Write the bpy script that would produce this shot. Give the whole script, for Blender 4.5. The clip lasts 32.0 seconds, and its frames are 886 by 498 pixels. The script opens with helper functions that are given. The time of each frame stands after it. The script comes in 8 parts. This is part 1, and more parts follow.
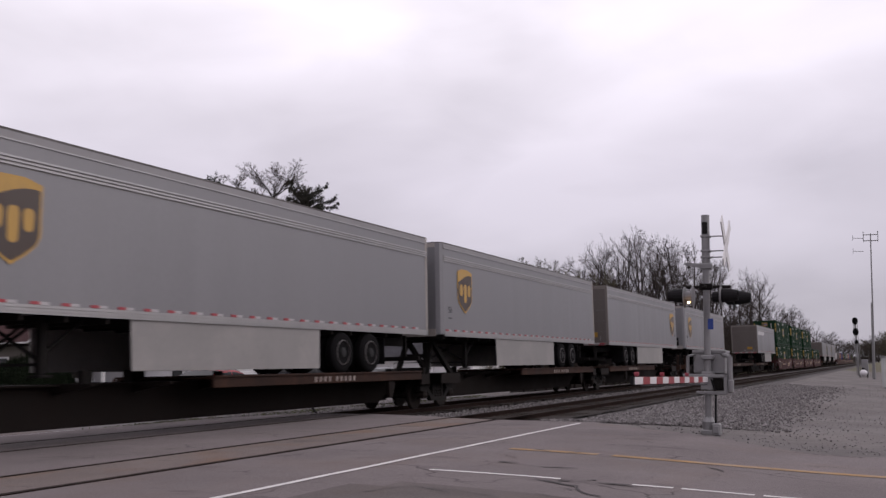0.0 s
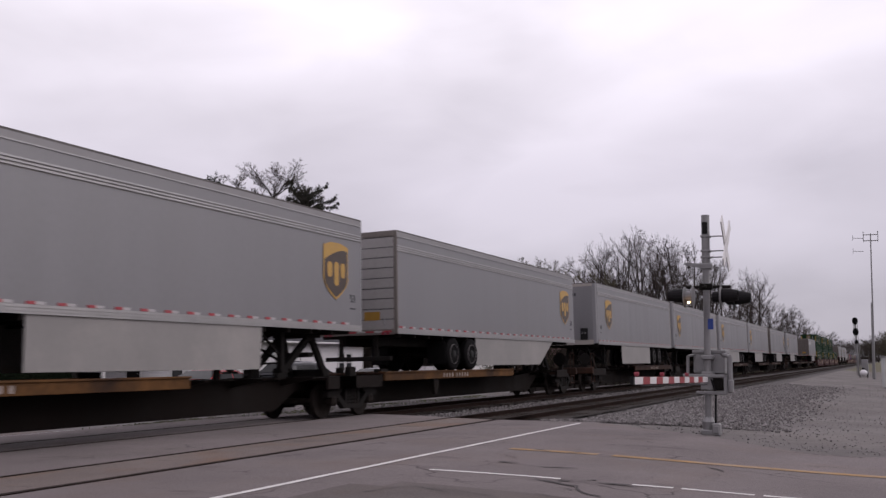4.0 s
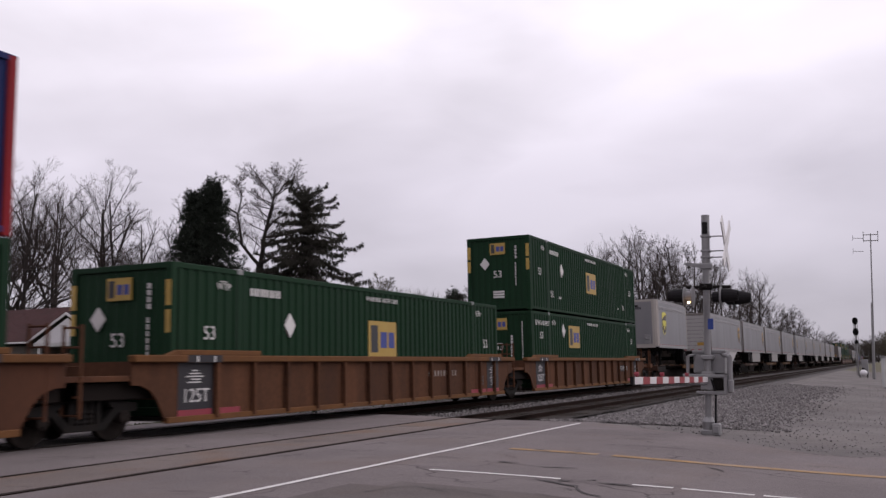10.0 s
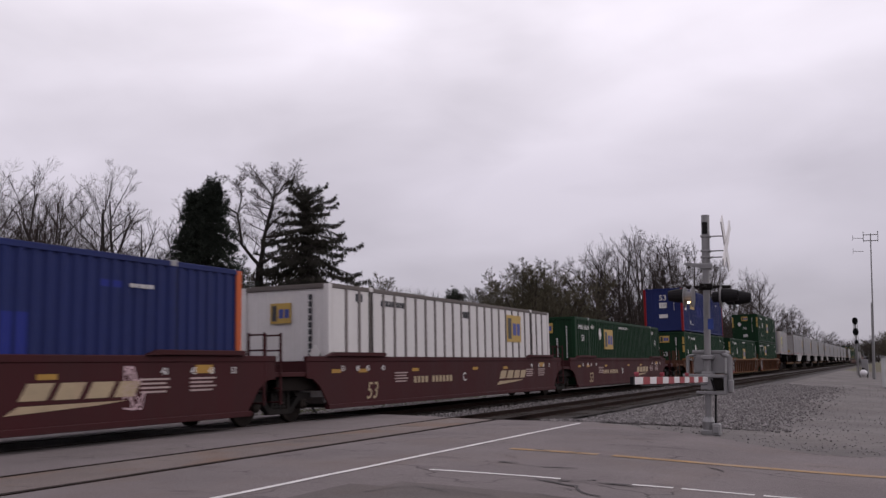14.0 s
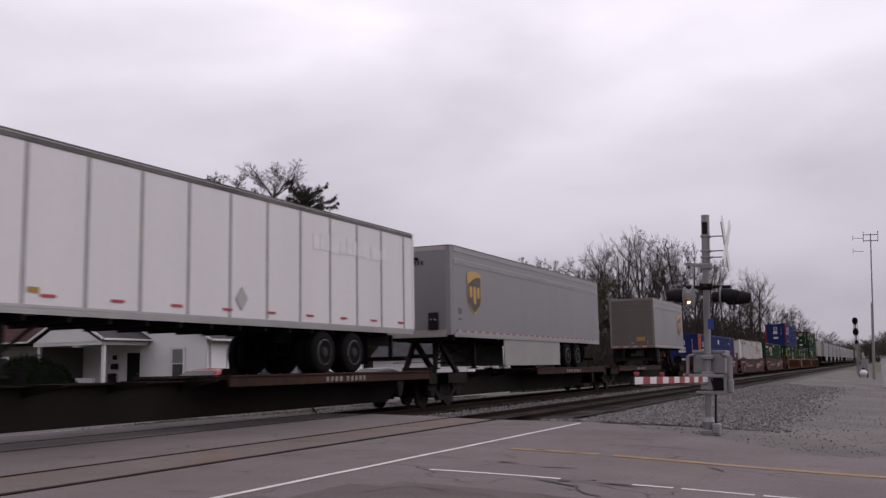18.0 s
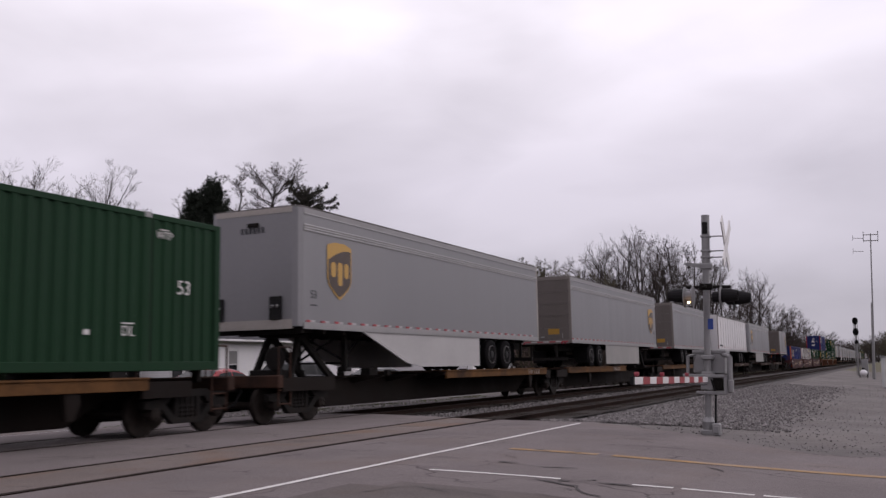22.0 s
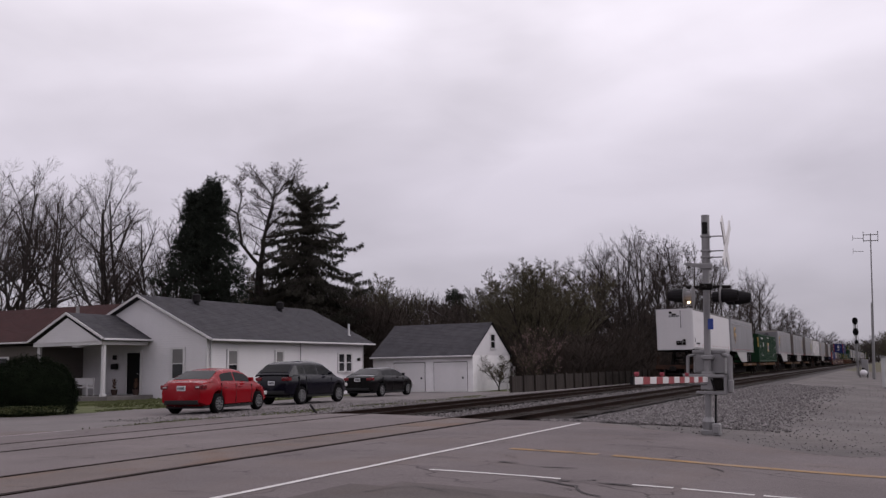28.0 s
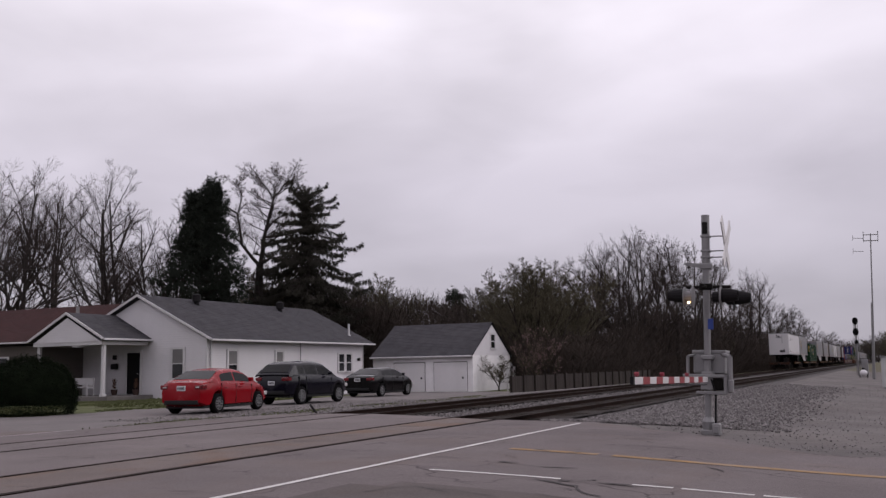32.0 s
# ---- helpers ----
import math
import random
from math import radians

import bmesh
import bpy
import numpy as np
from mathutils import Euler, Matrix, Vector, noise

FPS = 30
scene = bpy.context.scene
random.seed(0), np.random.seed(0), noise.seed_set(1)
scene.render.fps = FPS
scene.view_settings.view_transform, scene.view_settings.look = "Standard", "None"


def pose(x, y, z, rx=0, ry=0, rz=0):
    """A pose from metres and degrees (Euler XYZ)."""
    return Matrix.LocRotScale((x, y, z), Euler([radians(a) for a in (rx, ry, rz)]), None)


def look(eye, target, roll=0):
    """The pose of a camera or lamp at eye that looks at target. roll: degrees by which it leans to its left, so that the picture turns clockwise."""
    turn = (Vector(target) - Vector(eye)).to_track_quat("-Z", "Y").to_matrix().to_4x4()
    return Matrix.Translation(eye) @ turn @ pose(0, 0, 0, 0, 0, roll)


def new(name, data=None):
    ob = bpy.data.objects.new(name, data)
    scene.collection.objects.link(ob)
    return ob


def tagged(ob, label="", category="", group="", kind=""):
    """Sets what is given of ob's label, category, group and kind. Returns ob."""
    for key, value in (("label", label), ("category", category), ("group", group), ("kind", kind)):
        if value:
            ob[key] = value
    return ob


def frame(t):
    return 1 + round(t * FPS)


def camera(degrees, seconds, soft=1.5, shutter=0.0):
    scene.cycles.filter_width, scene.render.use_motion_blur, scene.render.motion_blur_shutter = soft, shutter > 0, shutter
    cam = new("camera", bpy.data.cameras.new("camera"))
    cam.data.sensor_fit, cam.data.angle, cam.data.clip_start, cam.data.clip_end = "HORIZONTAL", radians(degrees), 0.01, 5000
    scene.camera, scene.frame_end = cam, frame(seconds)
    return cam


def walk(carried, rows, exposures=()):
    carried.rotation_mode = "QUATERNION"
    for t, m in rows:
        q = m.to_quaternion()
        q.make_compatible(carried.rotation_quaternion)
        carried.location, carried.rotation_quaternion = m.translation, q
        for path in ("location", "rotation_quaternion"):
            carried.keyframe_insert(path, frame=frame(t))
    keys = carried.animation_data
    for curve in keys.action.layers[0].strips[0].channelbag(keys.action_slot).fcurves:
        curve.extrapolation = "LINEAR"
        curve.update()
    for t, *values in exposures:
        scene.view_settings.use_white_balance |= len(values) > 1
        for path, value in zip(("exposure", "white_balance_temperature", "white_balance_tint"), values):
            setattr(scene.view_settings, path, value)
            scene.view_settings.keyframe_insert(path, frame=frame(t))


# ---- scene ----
# Tuning: exposure by time (seconds, stops, kelvin, tint), sky colours, sun direction
EXPOSURES = [(t, e, 6450, 15) for t, e in ((0, 0.08), (3, 0.08), (6, 0.08), (7, 0.06), (8, 0.06), (9, 0.20), (10, 0.12), (11, 0.09), (12, 0.21), (13, 0.03), (14, -0.04), (17, 0.02), (19, -0.06), (22, 0.05), (25, -0.04), (28, -0.07), (32, -0.07))]
SUN_TURN = 60
SKY_LOW, SKY_MID, SKY_HIGH = (0.51, 0.49, 0.545), (0.70, 0.668, 0.738), (1.24, 1.19, 1.265)
CLOUD_DARK = 0.74
# Camera: on a tripod beside a level crossing. x runs across the tracks, y along them, z = 0 is the rail top.
SECONDS = 32.0
YAW, PITCH, ROLL = radians(25.342), radians(7.285), -1.049
EYE = Vector((0, 0, 1.1766))
AIM = EYE + Vector((-math.sin(YAW) * math.cos(PITCH), math.cos(YAW) * math.cos(PITCH), math.sin(PITCH))) * 10
cam = camera(50.96, SECONDS, soft=1.4, shutter=0.18)
walk(cam, [(0, look(EYE, AIM, ROLL)), (SECONDS, look(EYE, AIM, ROLL))],
     exposures=EXPOSURES)
SPEED = 17.15
NEAR_RAILS = (-8.11, -9.545)
FAR_RAILS = (-12.645, -14.08)
XC = -13.363

# ---- world and light: a bright, even overcast sky ----
world = bpy.data.worlds.new("overcast_sky")
scene.world = world
world.use_nodes = True


def sky():
    nt = world.node_tree
    nt.nodes.clear()
    N, L = nt.nodes.new, nt.links.new
    out, bg = N("ShaderNodeOutputWorld"), N("ShaderNodeBackground")
    L(bg.outputs[0], out.inputs[0])
    tc = N("ShaderNodeTexCoord")
    tex = N("ShaderNodeTexSky")
    tex.sky_type, tex.sun_disc, tex.sun_elevation, tex.sun_rotation = "NISHITA", False, radians(48), radians(SUN_TURN)
    haze = N("ShaderNodeMix")
    haze.data_type = "RGBA"
    haze.inputs[0].default_value = 0.965
    scale = N("ShaderNodeVectorMath")
    scale.operation = "SCALE"
    scale.inputs[3].default_value = 0.1
    L(tex.outputs[0], scale.inputs[0])
    L(scale.outputs[0], haze.inputs[6])
    # cloud deck: brighter overhead, soft darker folds
    sep = N("ShaderNodeSeparateXYZ")
    L(tc.outputs["Generated"], sep.inputs[0])
    ramp = N("ShaderNodeValToRGB")
    e = ramp.color_ramp.elements
    e[0].position, e[0].color = 0.0, (*SKY_LOW, 1)
    e[1].position, e[1].color = 0.45, (*SKY_HIGH, 1)
    mid = e.new(0.2)
    mid.color = (*SKY_MID, 1)
    L(sep.outputs[2], ramp.inputs[0])
    mp = N("ShaderNodeMapping")
    mp.inputs["Scale"].default_value = (1.0, 1.0, 2.6)
    L(tc.outputs["Generated"], mp.inputs[0])
    n1, n2 = N("ShaderNodeTexNoise"), N("ShaderNodeTexNoise")
    for n, s, d in ((n1, 2.0, 3), (n2, 5.5, 4)):
        n.inputs["Scale"].default_value, n.inputs["Detail"].default_value = s, d
        n.inputs["Distortion"].default_value = 0.35
        L(mp.outputs[0], n.inputs["Vector"])
    add = N("ShaderNodeMath")
    add.operation = "MULTIPLY_ADD"
    add.inputs[1].default_value = 0.35
    L(n2.outputs[0], add.inputs[0])
    L(n1.outputs[0], add.inputs[2])
    fold = N("ShaderNodeMapRange")
    fold.inputs[1].default_value, fold.inputs[2].default_value = 0.45, 0.85
    fold.inputs[3].default_value, fold.inputs[4].default_value = CLOUD_DARK, 1.06
    L(add.outputs[0], fold.inputs[0])
    mul = N("ShaderNodeVectorMath")
    mul.operation = "SCALE"
    L(ramp.outputs[0], mul.inputs[0])
    L(fold.outputs[0], mul.inputs[3])
    L(mul.outputs[0], haze.inputs[7])
    L(haze.outputs[2], bg.inputs[0])
    bg.inputs[1].default_value = 1.0


sky()
sun = new("sun", bpy.data.lights.new("sun", "SUN"))
sun.data.energy, sun.data.angle, sun.data.color = 1.1, radians(60), (1, 0.97, 0.94)
sun.matrix_world = Euler((radians(55), 0, radians(180 - SUN_TURN))).to_matrix().to_4x4()


# ---- mesh helpers ----
class Shape:
    """Collects vertices and faces; build() makes one mesh of them."""

    def __init__(self):
        self.v, self.f, self.weld = [], [], False

    def add(self, verts, faces):
        n = len(self.v)
        self.v += [tuple(p) for p in verts]
        self.f += [tuple(n + i for i in f) for f in faces]
        return self

    def box(self, x0, x1, y0, y1, z0, z1, c=0.0):
        if c <= 0:
            p = [(x, y, z) for z in (z0, z1) for y in (y0, y1) for x in (x0, x1)]
            return self.add(p, [(0, 2, 3, 1), (4, 5, 7, 6), (0, 1, 5, 4), (2, 6, 7, 3), (0, 4, 6, 2), (1, 3, 7, 5)])
        # chamfered: three inset faces at each corner
        v, f, idx = [], [], {}
        xs, ys, zs = (x0, x1), (y0, y1), (z0, z1)
        for i in (0, 1):
            for j in (0, 1):
                for k in (0, 1):
                    sx, sy, sz = (c, -c)[i], (c, -c)[j], (c, -c)[k]
                    for a, p in (("x", (xs[i], ys[j] + sy, zs[k] + sz)), ("y", (xs[i] + sx, ys[j], zs[k] + sz)), ("z", (xs[i] + sx, ys[j] + sy, zs[k]))):
                        idx[i, j, k, a] = len(v)
                        v.append(p)
        I = lambda q: idx[q]
        for i in (0, 1):
            q = [I((i, 0, 0, "x")), I((i, 1, 0, "x")), I((i, 1, 1, "x")), I((i, 0, 1, "x"))]
            f.append(q if i else q[::-1])
            q = [I((0, i, 0, "y")), I((0, i, 1, "y")), I((1, i, 1, "y")), I((1, i, 0, "y"))]
            f.append(q if i else q[::-1])
            q = [I((0, 0, i, "z")), I((1, 0, i, "z")), I((1, 1, i, "z")), I((0, 1, i, "z"))]
            f.append(q if i else q[::-1])
        for a in (0, 1):
            for b in (0, 1):
                f.append([I((a, b, 0, "x")), I((a, b, 1, "x")), I((a, b, 1, "y")), I((a, b, 0, "y"))])
                f.append([I((a, 0, b, "x")), I((a, 1, b, "x")), I((a, 1, b, "z")), I((a, 0, b, "z"))])
                f.append([I((0, a, b, "y")), I((1, a, b, "y")), I((1, a, b, "z")), I((0, a, b, "z"))])
        for i in (0, 1):
            for j in (0, 1):
                for k in (0, 1):
                    f.append([I((i, j, k, "x")), I((i, j, k, "y")), I((i, j, k, "z"))])
        return self.add(v, f)

    def rod(self, a, b, r, r2=None, n=8, caps=True):
        a, b = Vector(a), Vector(b)
        r2 = r if r2 is None else r2
        d = (b - a).normalized()
        u = d.orthogonal().normalized()
        w = d.cross(u)
        v = []
        for p, q in ((a, r), (b, r2)):
            v += [p + (u * math.cos(2 * math.pi * i / n) + w * math.sin(2 * math.pi * i / n)) * q for i in range(n)]
        f = [(i, (i + 1) % n, n + (i + 1) % n, n + i) for i in range(n)]
        if caps:
            f += [tuple(range(n))[::-1], tuple(range(n, 2 * n))]
        return self.add(v, f)

    def beam(self, a, b, w, h):
        """A square bar from a to b, w across and h high."""
        a, b = Vector(a), Vector(b)
        d = (b - a).normalized()
        s = d.cross(Vector((0, 0, 1)))
        s = s.normalized() if s.length > 1e-4 else Vector((1, 0, 0))
        u = s.cross(d)
        v = [p + s * (w / 2 * i) + u * (h / 2 * j) for p in (a, b) for i, j in ((-1, -1), (1, -1), (1, 1), (-1, 1))]
        return self.add(v, [(0, 1, 2, 3), (7, 6, 5, 4), (0, 4, 5, 1), (1, 5, 6, 2), (2, 6, 7, 3), (3, 7, 4, 0)])

    def prism(self, pts, axis, lo, hi):
        """A polygon (two coordinates a point) drawn out along an axis from lo to hi."""
        def at(p, t):
            return {"x": (t, p[0], p[1]), "y": (p[0], t, p[1]), "z": (p[0], p[1], t)}[axis]
        n = len(pts)
        v = [at(p, lo) for p in pts] + [at(p, hi) for p in pts]
        return self.add(v, [tuple(range(n))[::-1], tuple(range(n, 2 * n))] + [(i, (i + 1) % n, n + (i + 1) % n, n + i) for i in range(n)])

    def lathe(self, prof, centre, axis="x", n=20):
        """A profile of (radius, along) turned about an axis through centre."""
        c = Vector(centre)
        v = []
        for r, t in prof:
            for i in range(n):
                a = 2 * math.pi * i / n
                q = (r * math.cos(a), r * math.sin(a))
                v.append(c + Vector({"x": (t, *q), "y": (q[0], t, q[1]), "z": (*q, t)}[axis]))
        m = len(prof)
        f = [(j * n + i, j * n + (i + 1) % n, (j + 1) * n + (i + 1) % n, (j + 1) * n + i) for j in range(m - 1) for i in range(n)]
        f += [tuple(range(n))[::-1], tuple(range((m - 1) * n, m * n))]
        return self.add(v, f)

    def build(self, name, smooth=False):
        me = bpy.data.meshes.new(name)
        me.from_pydata(self.v, [], self.f)
        bm = bmesh.new()
        bm.from_mesh(me)
        if self.weld:
            bmesh.ops.remove_doubles(bm, verts=bm.verts, dist=1e-4)
        bmesh.ops.recalc_face_normals(bm, faces=bm.faces)
        bm.to_mesh(me)
        bm.free()
        if smooth:
            me.shade_smooth()
            me.set_sharp_from_angle(angle=radians(38))
        return me


def link(name, data, material, parent=None, label="", m=None):
    ob = new(name, data)
    if material and not data.materials:
        data.materials.append(material)
    if parent:
        ob.parent = parent
    if m:
        ob.matrix_basis = m
    if label:
        ob["label"] = label
    return ob


def part(name, shape, material, parent, label="", smooth=False, m=None):
    """Links a shape as one mesh object under a thing or under a part."""
    return link(name, shape.build(name, smooth), material, parent, label, m)


def thing(name, label, category, group="", kind="", m=None):
    ob = new(name)
    ob.empty_display_size = 0.3
    if m:
        ob.matrix_basis = m
    return tagged(ob, label, category, group, kind)


TEXTS = {}


def text_mesh(words, size, depth=0.004):
    key = (words, size)
    if key not in TEXTS:
        cu = bpy.data.curves.new("writing", "FONT")
        cu.body, cu.size, cu.extrude, cu.align_x, cu.align_y = words, size / 0.7, depth, "CENTER", "CENTER"
        cu.resolution_u = 3
        ob = new("writing", cu)
        bpy.context.view_layer.update()
        me = bpy.data.meshes.new_from_object(ob.evaluated_get(bpy.context.evaluated_depsgraph_get()))
        bpy.data.objects.remove(ob)
        bpy.data.curves.remove(cu)
        TEXTS[key] = me
    return TEXTS[key].copy()


NEAR_SIDE = Euler((radians(90), 0, radians(90))).to_matrix().to_4x4()
BACK_END = Euler((radians(90), 0, 0)).to_matrix().to_4x4()


def lettering(words, size, at, material, parent, end=False, lean=0.0):
    """Letters on a side that faces +x, or on an end that faces -y."""
    m = Matrix.Translation(at) @ (BACK_END if end else NEAR_SIDE)
    if lean:
        m = m @ Matrix(((1, lean, 0, 0), (0, 1, 0, 0), (0, 0, 1, 0), (0, 0, 0, 1)))
    me = text_mesh(words, size)
    me.transform(m)
    return link("lettering", me, material, parent)


# ---- materials ----
MATS = {}


def mat(name, c, rough=0.6, metal=0.0, var=0.12, scale=3.0, grime=0.0, grime_c=(0.05, 0.04, 0.035), streak=False, bump=0.0, bump_scale=60.0, spec=None, coat=0.0, spread=0.0):
    if name in MATS:
        return MATS[name]
    c = tuple(v * 0.86 for v in c)   # all base colours lowered to offset the brighter sky light
    m = MATS[name] = bpy.data.materials.new(name)
    m.use_nodes = True
    nt = m.node_tree
    N, L = nt.nodes.new, nt.links.new
    b = nt.nodes["Principled BSDF"]
    b.inputs["Specular IOR Level"].default_value = spec if spec is not None else 0.5 if rough < 0.5 else 0.3 if rough < 0.65 else 0.12
    b.inputs["Metallic"].default_value = metal
    b.inputs["Coat Weight"].default_value = coat
    tc = N("ShaderNodeTexCoord")
    mp = N("ShaderNodeMapping")
    mp.inputs["Scale"].default_value = (1, 1, 0.12) if streak else (1, 1, 1)
    L(tc.outputs["Object"], mp.inputs[0])
    n1, n2 = N("ShaderNodeTexNoise"), N("ShaderNodeTexNoise")
    n1.inputs["Scale"].default_value, n1.inputs["Detail"].default_value = scale, 6
    n2.inputs["Scale"].default_value, n2.inputs["Detail"].default_value = scale * 9, 4
    L(mp.outputs[0], n1.inputs["Vector"])
    L(tc.outputs["Object"], n2.inputs["Vector"])
    mix = N("ShaderNodeMath")
    mix.operation = "MULTIPLY_ADD"
    mix.inputs[1].default_value = 0.45
    L(n2.outputs[0], mix.inputs[0])
    L(n1.outputs[0], mix.inputs[2])
    val = N("ShaderNodeMapRange")
    val.inputs[1].default_value, val.inputs[2].default_value = 0.45, 1.0
    val.inputs[3].default_value, val.inputs[4].default_value = 1 - var, 1 + var
    L(mix.outputs[0], val.inputs[0])
    source = val.outputs[0]
    if spread:
        info = N("ShaderNodeObjectInfo")
        sp = N("ShaderNodeMapRange")
        sp.inputs[3].default_value, sp.inputs[4].default_value = 1 - spread, 1 + spread
        L(info.outputs["Random"], sp.inputs[0])
        mm = N("ShaderNodeMath")
        mm.operation = "MULTIPLY"
        L(source, mm.inputs[0])
        L(sp.outputs[0], mm.inputs[1])
        source = mm.outputs[0]
    sc = N("ShaderNodeVectorMath")
    sc.operation = "SCALE"
    sc.inputs[0].default_value = c
    L(source, sc.inputs[3])
    col = sc.outputs[0]
    if grime:
        g = N("ShaderNodeTexNoise")
        g.inputs["Scale"].default_value, g.inputs["Detail"].default_value = scale * 0.55, 8
        g.inputs["Roughness"].default_value = 0.65
        L(mp.outputs[0], g.inputs["Vector"])
        r = N("ShaderNodeMapRange")
        r.inputs[1].default_value, r.inputs[2].default_value = 0.48, 0.72
        r.inputs[3].default_value, r.inputs[4].default_value = 0, grime
        L(g.outputs[0], r.inputs[0])
        mx = N("ShaderNodeMix")
        mx.data_type = "RGBA"
        L(r.outputs[0], mx.inputs[0])
        L(col, mx.inputs[6])
        mx.inputs[7].default_value = (*grime_c, 1)
        col = mx.outputs[2]
    L(col, b.inputs["Base Color"])
    ro = N("ShaderNodeMapRange")
    ro.inputs[1].default_value, ro.inputs[2].default_value = 0.4, 1.0
    ro.inputs[3].default_value, ro.inputs[4].default_value = max(rough - 0.1, 0.02), min(rough + 0.12, 1)
    L(mix.outputs[0], ro.inputs[0])
    L(ro.outputs[0], b.inputs["Roughness"])
    if bump:
        n3 = N("ShaderNodeTexNoise")
        n3.inputs["Scale"].default_value, n3.inputs["Detail"].default_value = bump_scale, 5
        L(tc.outputs["Object"], n3.inputs["Vector"])
        bp = N("ShaderNodeBump")
        bp.inputs["Strength"].default_value, bp.inputs["Distance"].default_value = bump, 0.02
        L(n3.outputs[0], bp.inputs["Height"])
        L(bp.outputs[0], b.inputs["Normal"])
    return m


def glow(name, c, strength):
    m = MATS[name] = bpy.data.materials.new(name)
    m.use_nodes = True
    b = m.node_tree.nodes["Principled BSDF"]
    b.inputs["Base Color"].default_value = (*c, 1)
    b.inputs["Emission Color"].default_value, b.inputs["Emission Strength"].default_value = (*c, 1), strength
    return m


def paving(name, c, stain, stain_c, crack, rough=0.92, scale=0.5):
    """Old paving: broad tonal drift, brownish stains, dark blotches, aggregate grain and hairline cracks."""
    m = MATS[name] = bpy.data.materials.new(name)
    m.use_nodes = True
    nt = m.node_tree
    N, L = nt.nodes.new, nt.links.new
    b = nt.nodes["Principled BSDF"]
    b.inputs["Roughness"].default_value, b.inputs["Specular IOR Level"].default_value = rough, 0.12
    tc = N("ShaderNodeTexCoord")

    def noise_map(sc, detail, lo, hi, to0, to1, stretch=(1, 1, 1), off=0.0):
        mp = N("ShaderNodeMapping")
        mp.inputs["Scale"].default_value, mp.inputs["Location"].default_value = stretch, (off, off, 0)
        L(tc.outputs["Object"], mp.inputs[0])
        n = N("ShaderNodeTexNoise")
        n.inputs["Scale"].default_value, n.inputs["Detail"].default_value, n.inputs["Roughness"].default_value = sc, detail, 0.62
        L(mp.outputs[0], n.inputs["Vector"])
        r = N("ShaderNodeMapRange")
        for i, v in enumerate((lo, hi, to0, to1)):
            r.inputs[i + 1].default_value = v
        L(n.outputs[0], r.inputs[0])
        return r.outputs[0]

    def blend(f, a, colour):
        mx = N("ShaderNodeMix")
        mx.data_type = "RGBA"
        L(f, mx.inputs[0])
        L(a, mx.inputs[6])
        mx.inputs[7].default_value = (*colour, 1)
        return mx.outputs[2]

    def times(a, f):
        v = N("ShaderNodeVectorMath")
        v.operation = "SCALE"
        L(a, v.inputs[0])
        L(f, v.inputs[3])
        return v.outputs[0]
    base = N("ShaderNodeRGB")
    base.outputs[0].default_value = (*c, 1)
    col = times(base.outputs[0], noise_map(scale, 5, 0.3, 0.7, 0.86, 1.14))
    col = times(col, noise_map(38, 3, 0.3, 0.7, 0.82, 1.18))
    col = blend(noise_map(scale * 0.9, 6, 0.50, 0.74, 0, stain, off=7), col, stain_c)
    col = blend(noise_map(1.5, 7, 0.60, 0.72, 0, 0.75, (0.5, 1, 1), 3), col, tuple(v * 0.55 for v in c))
    vor = N("ShaderNodeTexVoronoi")
    vor.feature = "DISTANCE_TO_EDGE"
    vor.inputs["Scale"].default_value = 0.55
    warp = N("ShaderNodeTexNoise")
    warp.inputs["Scale"].default_value, warp.inputs["Detail"].default_value = 1.6, 6
    L(tc.outputs["Object"], warp.inputs["Vector"])
    add = N("ShaderNodeVectorMath")
    add.operation = "MULTIPLY_ADD"
    add.inputs[1].default_value = (0.9, 0.9, 0.9)
    L(warp.outputs["Color"], add.inputs[0])
    L(tc.outputs["Object"], add.inputs[2])
    L(add.outputs[0], vor.inputs["Vector"])
    line = N("ShaderNodeMapRange")
    line.inputs[1].default_value, line.inputs[2].default_value, line.inputs[3].default_value, line.inputs[4].default_value = 0.004, 0.016, 1.0, 0.0
    L(vor.outputs["Distance"], line.inputs[0])
    gate = N("ShaderNodeMath")
    gate.operation = "MULTIPLY"
    L(line.outputs[0], gate.inputs[0])
    L(noise_map(0.6, 2, 0.5, 0.62, 0, crack, off=11), gate.inputs[1])
    col = blend(gate.outputs[0], col, tuple(v * 0.32 for v in c))
    L(col, b.inputs["Base Color"])
    bp = N("ShaderNodeBump")
    bp.inputs["Strength"].default_value, bp.inputs["Distance"].default_value = 0.6, 0.02
    L(noise_map(45, 5, 0, 1, 0, 1), bp.inputs["Height"])
    L(bp.outputs[0], b.inputs["Normal"])
    return m


ASPHALT = paving("old_asphalt", (0.126, 0.108, 0.109), 0.55, (0.118, 0.088, 0.074), 0.8)
ASPHALT_WORN = paving("cracked_asphalt", (0.094, 0.081, 0.079), 0.7, (0.085, 0.064, 0.054), 1.0, scale=0.9)
CROSSING = paving("crossing_concrete", (0.136, 0.117, 0.117), 0.4, (0.115, 0.096, 0.086), 0.5)
PANEL = paving("rusty_crossing_panel", (0.128, 0.106, 0.100), 0.9, (0.138, 0.085, 0.055), 0.3, scale=0.6)
GRAVEL = mat("gravel", (0.132, 0.119, 0.117), 0.95, var=0.3, scale=0.35, grime=0.4, grime_c=(0.085, 0.07, 0.062), bump=1.0, bump_scale=14)
